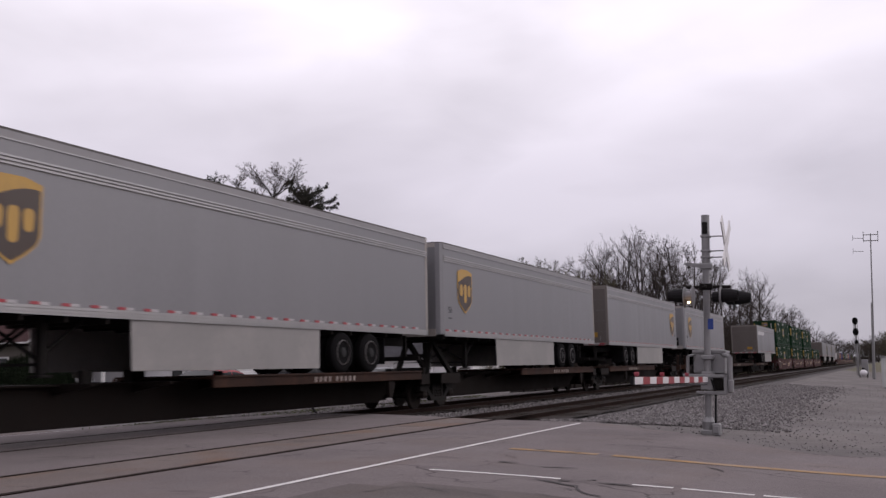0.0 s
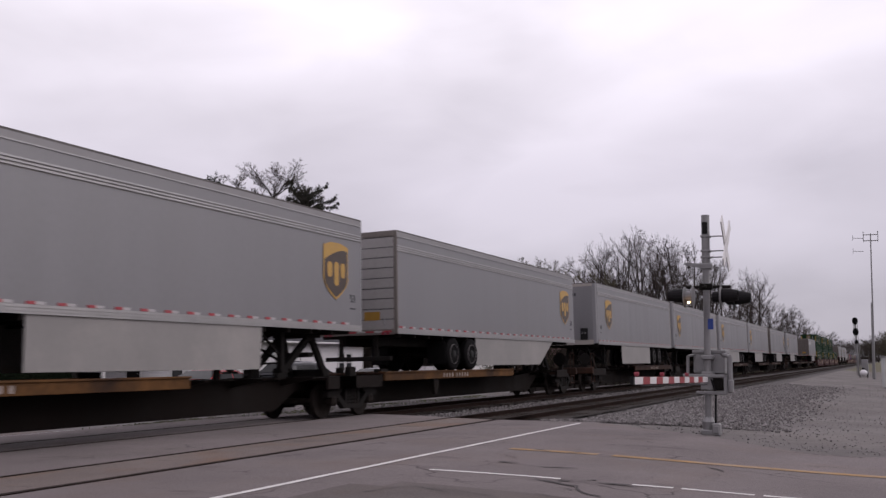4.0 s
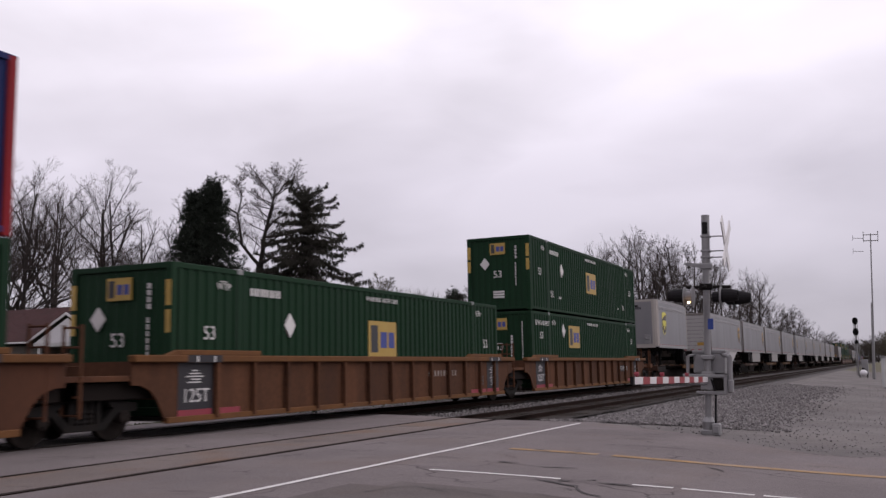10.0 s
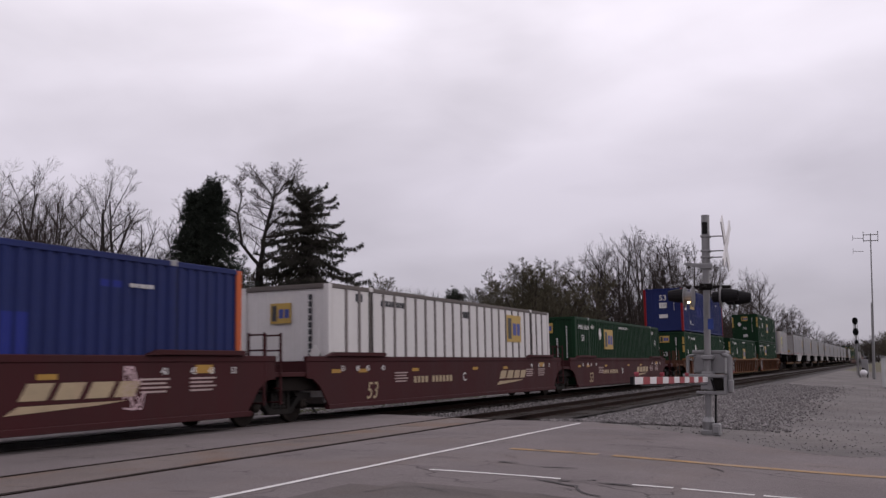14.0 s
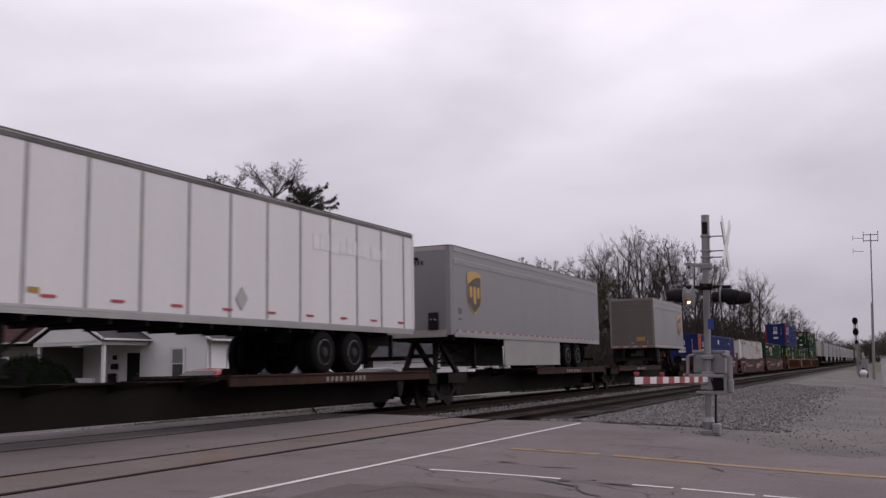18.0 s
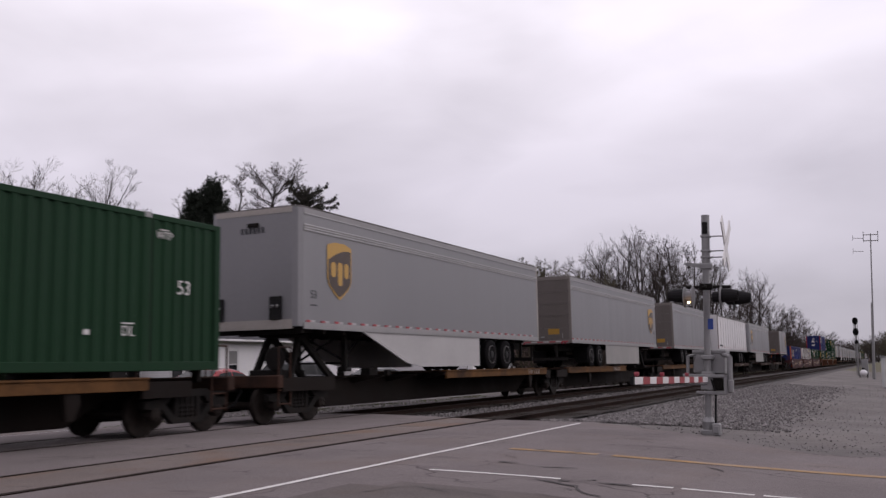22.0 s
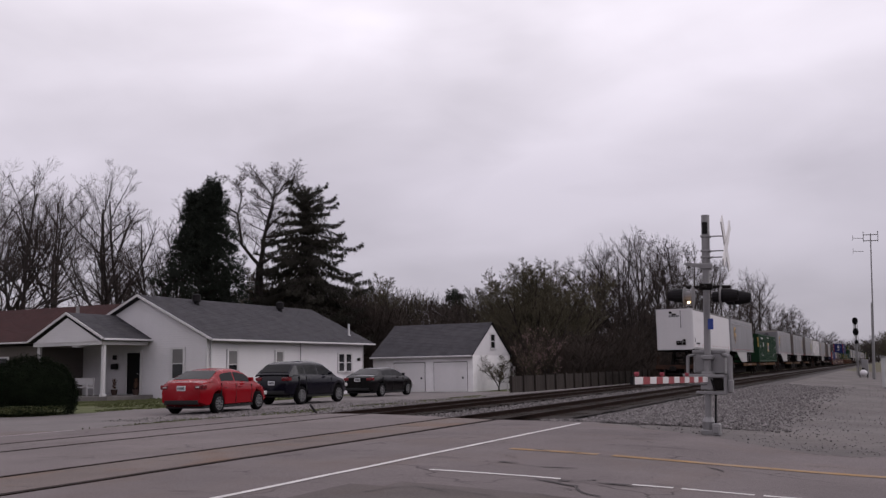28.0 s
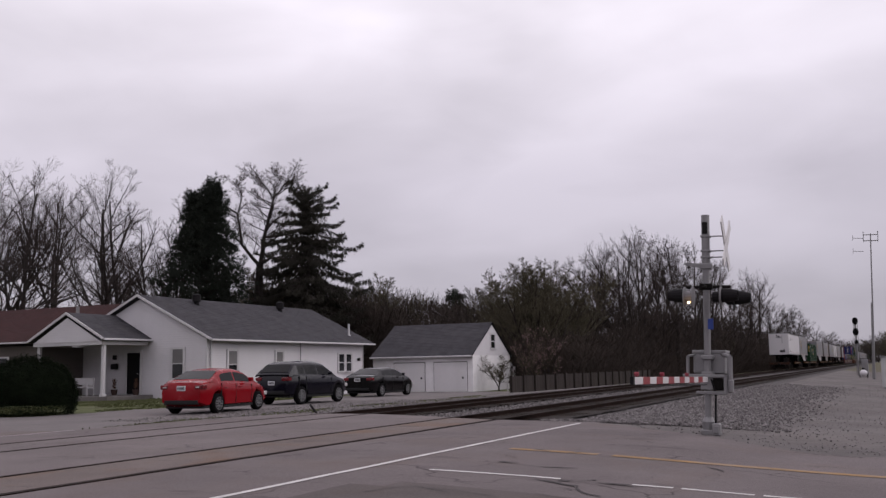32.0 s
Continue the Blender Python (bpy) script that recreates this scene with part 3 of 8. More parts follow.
BROWN = mat("dark_brown_emblem", (0.034, 0.016, 0.009), 0.45, var=0.12)
YELLOW = mat("sticker_yellow", (0.30, 0.165, 0.025), 0.5, var=0.12)
INK = mat("black_lettering", (0.03, 0.03, 0.035), 0.5)
PALE_INK = mat("white_lettering", (0.55, 0.53, 0.52), 0.55, var=0.1, grime=0.25, grime_c=(0.4, 0.38, 0.36))
FAINT = mat("ghost_of_old_lettering", (0.57, 0.55, 0.56), 0.5, var=0.1, scale=3)
GREEN = mat("green_container_paint", (0.0070, 0.0272, 0.0120), 0.6, spec=0.1, var=0.15, scale=0.8, grime=0.35, grime_c=(0.010, 0.029, 0.016), streak=True, spread=0.12)
BLUE = mat("blue_container_paint", (0.015, 0.022, 0.088), 0.6, spec=0.1, var=0.18, scale=0.7, grime=0.4, grime_c=(0.018, 0.021, 0.050), streak=True)
BLUE_PATCH = mat("repainted_blue_patch", (0.018, 0.026, 0.17), 0.55, spec=0.1, var=0.06)
POST_RED = mat("red_container_post", (0.19, 0.014, 0.018), 0.6, spec=0.1, var=0.15, streak=True)
POST_ORANGE = mat("orange_container_post", (0.42, 0.10, 0.04), 0.6, spec=0.1, var=0.15, streak=True)
BOX_WHITE = mat("white_container_panel", (0.52, 0.50, 0.495), 0.5, var=0.08, scale=0.9, grime=0.35, grime_c=(0.45, 0.41, 0.39), streak=True)
BOX_GREY = mat("grey_container_post", (0.135, 0.115, 0.112), 0.6, var=0.15, streak=True)
LOGO_YELLOW = mat("logo_yellow", (0.36, 0.235, 0.055), 0.5, var=0.1, scale=3, grime=0.3, grime_c=(0.4, 0.3, 0.08))
LOGO_BLUE = mat("logo_blue", (0.04, 0.055, 0.22), 0.5, var=0.1)
ORANGE_CAR = mat("faded_orange_car_paint", (0.084, 0.037, 0.020), 0.85, var=0.45, scale=1.1, grime=0.9, grime_c=(0.034, 0.017, 0.012), streak=True, spread=0.05)
ORANGE_BRIGHT = mat("orange_top_chord", (0.125, 0.056, 0.022), 0.75, var=0.2, scale=1.2, grime=0.6, grime_c=(0.075, 0.036, 0.020))
ORANGE_DIRTY = mat("rust_browned_orange_paint", (0.074, 0.031, 0.018), 0.8, var=0.25, scale=0.9, grime=0.9, grime_c=(0.045, 0.022, 0.016), streak=True)
MAROON = mat("maroon_car_paint", (0.040, 0.0098, 0.0112), 0.7, var=0.15, scale=0.9, grime=0.6, grime_c=(0.030, 0.013, 0.013), streak=True)
DECK_YELLOW = mat("worn_yellow_deck_sill", (0.088, 0.042, 0.016), 0.8, var=0.5, scale=1.1, grime=1.0, grime_c=(0.022, 0.013, 0.010))
DECK_BROWN = mat("rusty_brown_deck_sill", (0.030, 0.016, 0.012), 0.8, var=0.35, scale=1.4, grime=0.8, grime_c=(0.058, 0.027, 0.017))
# brown spine taken near black to include the underbody shade
SPINE = mat("shade_darkened_brown_spine", (0.0095, 0.0065, 0.0055), 0.85, var=0.3, scale=1.4, grime=0.5, grime_c=(0.013, 0.010, 0.009))
STENCIL_PALE = mat("faded_white_stencil", (0.26, 0.22, 0.20), 0.7, var=0.3, grime=0.6, grime_c=(0.08, 0.05, 0.04))
STENCIL = mat("dull_yellow_stencil", (0.26, 0.19, 0.09), 0.7, var=0.3, grime=0.6, grime_c=(0.06, 0.04, 0.03))
RED_BITS = mat("dull_red_label", (0.22, 0.03, 0.045), 0.6)
NAVY_PANEL = mat("black_data_panel", (0.02, 0.018, 0.022), 0.6, var=0.2)
TREAD = mat("shiny_wheel_tread", (0.30, 0.28, 0.27), 0.4, 0.9, var=0.2)
WHEEL = mat("brown_wheel_face", (0.016, 0.012, 0.0105), 0.8, 0.1, var=0.3, scale=6, grime=0.3)
TRAIN, WHEELSETS = [], []
W2 = 1.295


def on_train(ob, s):
    """Puts a thing on the train: s is its place along the train at the start."""
    ob.matrix_basis = pose(XC, s, 0)
    TRAIN.append((ob, s))
    return ob


# -- bogie, shared by all cars --
def side_frame_shape():
    s = Shape()
    outer = [(-1.18, 0.52), (-1.18, 0.66), (-0.75, 0.70), (-0.55, 0.86), (0.55, 0.86), (0.75, 0.70), (1.18, 0.66), (1.18, 0.52), (0.72, 0.50), (0.42, 0.22), (-0.42, 0.22), (-0.72, 0.50)]
    # ring of four bars round two windows
    n = len(outer)
    inner = [(-0.62, 0.57), (-0.62, 0.60), (-0.56, 0.62), (-0.47, 0.72), (0.47, 0.72), (0.56, 0.62), (0.62, 0.60), (0.62, 0.57), (0.58, 0.55), (0.34, 0.33), (-0.34, 0.33), (-0.58, 0.55)]
    for x in (0.94, 1.09):
        s.v += [(x, *p) for p in outer] + [(x, *p) for p in inner]
    for i in range(n):
        j = (i + 1) % n
        s.f += [(i, j, n + j, n + i), (2 * n + i, 3 * n + i, 3 * n + j, 2 * n + j), (i, 2 * n + i, 2 * n + j, j), (n + i, n + j, 3 * n + j, 3 * n + i)]
    for y in (-0.30, 0.30):
        s.box(0.95, 1.08, y - 0.05, y + 0.05, 0.32, 0.73, 0.01)
    for y in (-0.15, 0, 0.15):
        s.lathe([(0.06, 0.33), (0.075, 0.37), (0.06, 0.41), (0.075, 0.45), (0.06, 0.49), (0.075, 0.53), (0.06, 0.57), (0.06, 0.72)], (1.015, y, 0), "z", 8)
    return s


def mirrored(shape):
    m = Shape()
    m.v, m.f = [(-x, y, z) for x, y, z in shape.v], [f[::-1] for f in shape.f]
    return m


ME_FRAME = side_frame_shape()
ME_FRAME, ME_FRAME2 = ME_FRAME.build("side_frame"), mirrored(ME_FRAME).build("side_frame")


def wheelset_mesh():
    s = Shape().rod((-0.98, 0, 0), (0.98, 0, 0), 0.08, n=10)
    for e in (-1, 1):
        s.lathe([(0.10, 0.66 * e), (0.26, 0.70 * e), (0.36, 0.665 * e), (0.425, 0.66 * e), (0.42, 0.685 * e), (0.415, 0.76 * e), (0.355, 0.77 * e), (0.27, 0.725 * e), (0.14, 0.735 * e), (0.10, 0.77 * e)], (0, 0, 0), "x", 24)
        s.lathe([(0.12, 0.92 * e), (0.125, 1.10 * e), (0.07, 1.13 * e)], (0, 0, 0), "x", 12)
        for k in range(3):
            a = k * 2.09
            s.rod((1.13 * e, 0.07 * math.cos(a), 0.07 * math.sin(a)), (1.16 * e, 0.07 * math.cos(a), 0.07 * math.sin(a)), 0.018, n=6)
    return s.build("wheelset", True)


ME_WHEELS = wheelset_mesh()
ME_TREAD = Shape()
for e_ in (-1, 1):
    ME_TREAD.lathe([(0.40, 0.69 * e_), (0.4235, 0.69 * e_), (0.4195, 0.757 * e_), (0.40, 0.757 * e_)], (0, 0, 0), "x", 24)
ME_TREAD = ME_TREAD.build("wheel_tread", True)


def bogie(parent, y):
    s = Shape().box(-0.95, 0.95, -0.2, 0.2, 0.42, 0.72, 0.03).rod((0, 0, 0.7), (0, 0, 0.88), 0.3, n=14).beam((-0.6, 0.45, 0.38), (0.6, 0.45, 0.38), 0.1, 0.14).beam((-0.6, -0.45, 0.38), (0.6, -0.45, 0.38), 0.1, 0.14)
    b = part("bogie", s, DARK_STEEL, parent, "two-axle steel bogie", m=Matrix.Translation((0, y, 0)))
    for me in (ME_FRAME, ME_FRAME2):
        link("side_frame", me, DARK_STEEL, b, "cast steel side frame")
    for e in (-0.89, 0.89):
        w = link("wheelset", ME_WHEELS, WHEEL, b, "pair of rusty wheels on an axle", m=Matrix.Translation((0, e, 0.42)))
        WHEELSETS.append((w, e))
    return b


# -- road trailers --
ME_MEMBER = Shape().box(-W2 + 0.05, W2 - 0.05, 0, 0.06, -0.10, 0.05).build("cross_member")
ME_MEMBER.materials.append(DARK_STEEL)


def stuff(ob):
    """Marks a part whose pieces are too small to pick apart."""
    ob["kind"] = "stuff"
    return ob


def tyre_shape(x, y, z, r=0.5, w=0.27):
    return Shape().lathe([(0.29, -w / 2 + 0.02), (r - 0.10, -w / 2), (r - 0.03, -w / 2 + 0.025), (r, -w / 2 + 0.06), (r, w / 2 - 0.06), (r - 0.03, w / 2 - 0.025), (r - 0.10, w / 2), (0.29, w / 2 - 0.02)], (x, y, z), "x", 26)


def emblem(parent, y, z, h, gold):
    """Shield in two colours, with plain shapes for its letters."""
    x = W2 + 0.004
    w = h * 0.425

    def outline(k):
        pts = [(-w * k, h * (0.40 + 0.06 * k)), (-w * 0.4 * k, h * 0.475 * (0.4 + 0.6 * k) + 0.05 * h), (w * 0.4 * k, h * 0.475 * (0.4 + 0.6 * k) + 0.05 * h), (w * k, h * (0.40 + 0.06 * k)),
               (w * k, -h * 0.16), (w * 0.86 * k, -h * 0.28 * k), (w * 0.5 * k, -h * 0.41 * k), (0, -h * 0.54 * k), (-w * 0.5 * k, -h * 0.41 * k), (-w * 0.86 * k, -h * 0.28 * k), (-w * k, -h * 0.16)]
        return [(y + a, z + b) for a, b in pts]
    e = part("emblem", Shape().prism(outline(1.0), "x", x, x + 0.003), gold, parent, "shield emblem in dark brown and gold")
    top = [(-0.92 + 1.84 * i / 12, 0.125 + 0.27 * math.sin(math.pi * (0.12 + 0.44 * i / 12)) ** 1.4) for i in range(13)]
    low = [(0.92, -0.15), (0.88, -0.22), (0.79, -0.28), (0.6, -0.34), (0.4, -0.40), (0.2, -0.45), (0, -0.49), (-0.2, -0.45), (-0.4, -0.40), (-0.6, -0.34), (-0.79, -0.28), (-0.88, -0.22), (-0.92, -0.15)]
    part("emblem_field", Shape().prism([(y + a * w, z + b * h) for a, b in top + low], "x", x + 0.003, x + 0.006), BROWN, e)
    for a, b, lo, hi in ((-0.72, -0.30, -0.13, 0.16), (-0.17, 0.23, -0.28, 0.17), (0.36, 0.74, -0.13, 0.16)):
        c, m = (a + b) / 2 * w, (b - a) / 2 * w
        pts = [(y + c + m * math.cos(q), z + (hi * h - m if 0 <= q <= math.pi else lo * h + m) + m * math.sin(q)) for q in [k * math.pi / 6 for k in range(12)]]
        part("emblem_bar", Shape().prism(pts, "x", x + 0.006, x + 0.009), gold, e)


def trailer(s, L, nose, skin="silver", skirt="rect", gold=GOLD, door="grey", emblem_on=True, label=None, axle=None, em=None):
    """A road trailer on its own wheels. nose 'r': its front end faces the rear of the train."""
    t = thing("road_trailer", label or "silver road trailer with a shield emblem on a spine car", "trailer", "trailers on the train")
    f = (lambda y: L - y) if nose == "f" else (lambda y: y)   # distance from the nose -> y

    def rng(a, b):
        return (f(a), f(b)) if f(a) < f(b) else (f(b), f(a))
    body_m = SILVER if skin == "silver" else VAN_WHITE
    zb, zt = 2.13, 5.0
    c = 0.20 if skin == "silver" else 0.10
    # body with its vertical corners rounded off at the nose
    y0, y1 = rng(0, L)
    ny = f(0)
    d = 1 if nose == "r" else -1
    plan = [(-W2 + 0.01, f(L)), (W2 - 0.01, f(L)), (W2 - 0.01, ny + d * c), (W2 - c * 0.35, ny + d * c * 0.3), (W2 - c, ny), (-W2 + c, ny), (-W2 + c * 0.35, ny + d * c * 0.3), (-W2 + 0.01, ny + d * c)]
    part("body", Shape().prism(plan, "z", zb + 0.06, zt - 0.04), body_m, t, smooth=False)
    # roof with a dirty rim
    part("roof", Shape().prism([(x * 0.998, y) for x, y in plan], "z", zt - 0.07, zt), ROOF_EDGE, t, "dirty aluminium roof edge")
    top = 0.165 if skin == "silver" else 0.14
    a, b = rng(c, L)
    for e in (-1, 1):
        up = Shape().box(*sorted((e * (W2 - 0.012), e * (W2 + 0.002))), a, b, zt - top, zt - 0.05)
        if skin == "silver":
            part("cap_rail", Shape().box(*sorted((e * (W2 - 0.012), e * (W2 + 0.008))), a, b, zt - 0.19, zt - 0.165), RIB_LIGHT, t, "thin bright lip of the top rail")
            for zr in (zt - 0.455, zt - 0.515, zt - 0.575):
                rb = part("rib", Shape().box(*sorted((e * (W2 - 0.012), e * (W2 + 0.014))), a, b, zr, zr + 0.034), RIB_LIGHT, t, "raised aluminium rib")
                part("rib_groove", Shape().box(*sorted((e * (W2 - 0.012), e * (W2 - 0.006))), a, b, zr - 0.02, zr), SKIRT, rb, "dull groove under the rib")
        part("top_rail", up, TOP_SILVER if skin == "silver" else ROOF_EDGE, t, "ribbed upper side rail")
    for e in (-1, 1):
        lo = Shape()
        lo.box(*sorted((e * (W2 - 0.03), e * (W2 + 0.004))), a, b, zb, zb + 0.15)
        lo.box(*sorted((e * (W2 - 0.03), e * (W2 + 0.014))), a, b, zb + 0.045, zb + 0.065)
        lo.box(*sorted((e * (W2 - 0.03), e * (W2 + 0.014))), a, b, zb + 0.10, zb + 0.118)
        part("bottom_rail", lo, SILVER_RAIL, t, "aluminium lower side rail")
    if skin == "posts":
        k = a + 0.21
        while k < b - 0.4:
            part("panel_joint", Shape().box(W2 - 0.012, W2 + 0.002, k - 0.03, k + 0.035, zb + 0.15, zt - top), mat("grey_panel_joint", (0.24, 0.225, 0.225), 0.6, var=0.2), t, "grey panel joint")
            k += 1.269
        part("placard_holder", Shape().prism([(y0 + 8.3 + p, 2.68 + q) for p, q in ((-0.2, 0), (0, -0.25), (0.2, 0), (0, 0.25))], "x", W2, W2 + 0.012), SILVER_RAIL, t, "grey diamond placard holder")
        part("yellow_sticker", Shape().box(W2 - 0.01, W2 + 0.003, y0 + 2.95, y0 + 3.17, 2.47, 2.56), YELLOW, t, "small yellow sticker")
        part("nose_band", Shape().box(W2 - 0.02, W2 + 0.004, *sorted((ny + d * 0.03, ny + d * 0.33)), zb + 0.15, zt - 0.05), BOX_GREY, t, "dark grey corner band")
    # reflective tape
    red, wht = Shape(), Shape()
    step = 0.62 if skin == "silver" else 1.5
    k = a + 0.1
    while k < b - 0.5:
        zz = zb + 0.155 if skin == "silver" else zb + 0.28
        red.box(W2 - 0.01, W2 + 0.007, k, k + (0.17 if skin == "silver" else 0.3), zz, zz + 0.05)
        if skin == "silver":
            wht.box(W2 - 0.01, W2 + 0.0065, k + 0.17, k + 0.36, zz, zz + 0.05)
        k += step
    stuff(part("red_tape", red, TAPE_RED, t, "red reflective tape"))
    if wht.v:
        stuff(part("white_tape", wht, TAPE_WHITE, t, "white reflective tape"))
    # nose details or doors at the end that faces the rear of the train
    if nose == "r":
        n = Shape()
        e = ny - 0.004
        nose_m = NOSE_BAND if skin == "silver" else VAN_WHITE
        part("nose_rail", Shape().box(-W2 + c, W2 - c, e - 0.01, e + 0.02, zb, zb + 0.22), nose_m, t, "dirty lower nose rail")
        part("nose_rail", Shape().box(-W2 + c, W2 - c, e - 0.006, e + 0.02, zt - 0.16, zt - 0.03), nose_m, t, "dirty upper nose rail")
        if L < 10:
            band = Shape()
            band.prism([(W2 - c - 0.14, ny - 0.003), (W2 - c + 0.002, ny - 0.003), (W2 - c * 0.35 + 0.004, ny + c * 0.3 - 0.004), (W2 - 0.004, ny + c), (W2 - 0.004, ny + c + 0.12), (W2 - 0.03, ny + c + 0.12), (W2 - c - 0.14, ny + 0.03)], "z", zb + 0.1, zt - 0.05)
            part("nose_corner", band, NOSE_BAND, t, "brownish dirty corner panel")
        for bx, bw, bh, bz in ((0.66, 0.17, 0.27, 2.62), (-0.98, 0.14, 0.27, 2.62)) if skin == "silver" else ((0.28, 0.2, 0.14, 2.6), (0.62, 0.1, 0.2, 2.65)):
            q = part("gladhand_box", Shape().box(bx - bw, bx + bw, e - 0.05, e, bz - bh, bz + bh, 0.012), STEEL if L < 10 else BLACK if skin == "silver" else DARK_STEEL, t, "connector box")
            for w in (-1, 1):
                part("connector", Shape().rod((bx + w * bw * 0.4, e - 0.05, bz + 0.05), (bx + w * bw * 0.4, e - 0.10, bz + 0.02), 0.035), STEEL, q)
        part("marker_lamp", Shape().box(-0.16, 0.16, e - 0.05, e, 4.55, 4.65, 0.015), DARK_STEEL, t, "dark marker lamp housing")
        bars = Shape()
        for i in range(6):
            bars.box(-0.36 + i * 0.12, -0.28 + i * 0.12, e - 0.004, e, 4.40, 4.54)
        stuff(part("fleet_number", bars, INK, t, "dark unreadable fleet number"))
        if skin != "silver":
            part("vent_cap", Shape().lathe([(0.0, 0), (0.10, 0), (0.10, 0.04), (0.0, 0.05)], (-0.25, e - 0.05, 4.72), "y", 14), DARK_STEEL, t)
            v = Shape()
            for i in range(9):
                v.box(0.40, 0.46, e - 0.004, e, 4.75 - i * 0.135, 4.84 - i * 0.135)
            stuff(part("fleet_number", v, INK, t, "vertical unreadable fleet number"))
    else:
        e = y0 if nose == "f" else y1
        dm = {"grey": DOOR_GREY, "slats": DOOR_PALE}[door]
        part("door_frame", Shape().box(-W2, -W2 + 0.11, e - 0.02, e + 0.05, zb, zt - 0.01, 0.01).box(W2 - 0.11, W2, e - 0.02, e + 0.05, zb, zt - 0.01, 0.01).box(-W2 + 0.11, W2 - 0.11, e - 0.02, e + 0.05, zt - 0.17, zt - 0.01, 0.01).box(-W2 + 0.11, W2 - 0.11, e - 0.03, e + 0.05, zb - 0.02, zb + 0.13, 0.01), FRAME_DULL, t, "dull steel rear frame")
        dr = part("door", Shape().box(-W2 + 0.11, W2 - 0.11, e + 0.0, e + 0.03, zb + 0.13, zt - 0.17), DARK_STEEL, t, "roll-up door of horizontal panels")
        n = 9 if door == "slats" else 5
        h = (zt - 0.17 - zb - 0.13) / n
        for i in range(n):
            z = zb + 0.13 + i * h
            part("door_panel", Shape().box(-W2 + 0.11, W2 - 0.11, e - 0.010 + 0.006 * (i % 2) * (door == "grey"), e + 0.03, z + 0.004, z + h - (0.028 if door == "slats" else 0.006)), dm, dr)
        part("door_handle", Shape().box(-0.07, 0.07, e - 0.045, e - 0.012, zb + 0.24, zb + 0.30, 0.01).rod((0.9, e - 0.05, zb + 0.2), (0.9, e - 0.05, zb + 0.42), 0.015), STEEL, dr)
        part("yellow_sticker", Shape().box(0.25, 0.75, e - 0.016, e - 0.012, zb + 0.38, zb + 0.62), YELLOW, dr, "yellow warning sticker")
        tp, tw = Shape(), Shape()
        for i in range(8):
            (tp if i % 2 else tw).box(-1.1 + i * 0.28, -0.84 + i * 0.28, e - 0.035, e - 0.03, zb + 0.04, zb + 0.09)
        stuff(part("door_tape", tp, TAPE_RED, t))
        stuff(part("door_tape", tw, TAPE_WHITE, t))
        for x in (-1.0, -0.85, 0.85, 1.0):
            part("tail_lamp", Shape().rod((x, e - 0.05, zb + 0.02), (x, e - 0.02, zb + 0.02), 0.05, n=10), RED_BITS, t, "round red tail lamp")
        part("step_bumper", Shape().box(-1.05, 1.05, e + 0.02, e + 0.14, 1.40, 1.52, 0.01).box(-0.62, -0.52, e + 0.05, e + 0.14, 1.5, zb).box(0.52, 0.62, e + 0.05, e + 0.14, 1.5, zb), DARK_STEEL, t, "black rear underride bumper")
    if nose == "r":
        g = f(L)
        part("step_bumper", Shape().box(-1.05, 1.05, g - 0.14, g - 0.02, 1.40, 1.52, 0.01).box(-0.62, -0.52, g - 0.14, g - 0.05, 1.5, zb).box(0.52, 0.62, g - 0.14, g - 0.05, 1.5, zb), DARK_STEEL, t, "black rear underride bumper")
        for e in (-1, 1):
            part("corner_post", Shape().box(*sorted((e * (W2 - 0.1), e * (W2 + 0.004))), g - 0.1, g + 0.012, zb, zt - 0.01, 0.01), NOSE_BAND if skin == "silver" else VAN_WHITE, t, "dull steel rear post")
    # running gear
    ax = axle or (L - 3.95 if L > 10 else L - 0.95)
    for x in (-0.5, 0.5):
        part("bogie_rail", Shape().box(x - 0.06, x + 0.06, *rng(ax - 1.6, L - 0.1), 1.82, zb), DARK_STEEL, t)
    part("kingpin_plate", Shape().box(-0.95, 0.95, *rng(0.25, 1.7), zb - 0.06, zb + 0.05), DARK_STEEL, t)
    for k in range(int(L / 0.9)):
        link("cross_member", ME_MEMBER, None, t, m=Matrix.Translation((0, k * 0.9 + 0.2, zb)))
    for o in ((-0.68, 0.68) if L > 10 else (0,)):
        axle = part("axle", Shape().rod((-1.0, f(ax + o), 1.58), (1.0, f(ax + o), 1.58), 0.07).box(-0.55, -0.45, f(ax + o) - 0.3, f(ax + o) + 0.3, 1.6, 1.85).box(0.45, 0.55, f(ax + o) - 0.3, f(ax + o) + 0.3, 1.6, 1.85), DARK_STEEL, t)
        for x in (-1.14, -0.82, 0.82, 1.14):
            w = part("wheel", tyre_shape(x, f(ax + o), 1.60), RUBBER, t, "black rubber tyre", smooth=True)
            if abs(x) > 1:
                e = 1 if x > 0 else -1
                part("rim", Shape().lathe([(0.30, 0.05 * e), (0.305, 0.135 * e), (0.29, 0.14 * e), (0.285, 0.08 * e)], (x, f(ax + o), 1.60), "x", 22), RIM, w, "dirty wheel rim, paled for its highlight", smooth=True)
                part("wheel_disc", Shape().lathe([(0.27, 0.05 * e), (0.2, 0.02 * e), (0.13, 0.09 * e), (0.11, 0.14 * e), (0.02, 0.15 * e)], (x, f(ax + o), 1.60), "x", 16), RIM_DARK, w, smooth=True)
    for x in (-0.98, 0.98):
        part("mudflap", Shape().box(x - 0.3, x + 0.3, *sorted((f(ax + 1.35 if L > 10 else L - 0.4), f(ax + 1.37 if L > 10 else L - 0.38))), 1.3, 2.0), RUBBER, t, "black rubber mudflap")
    # landing legs
    lg = 2.9 if L > 10 else 2.7
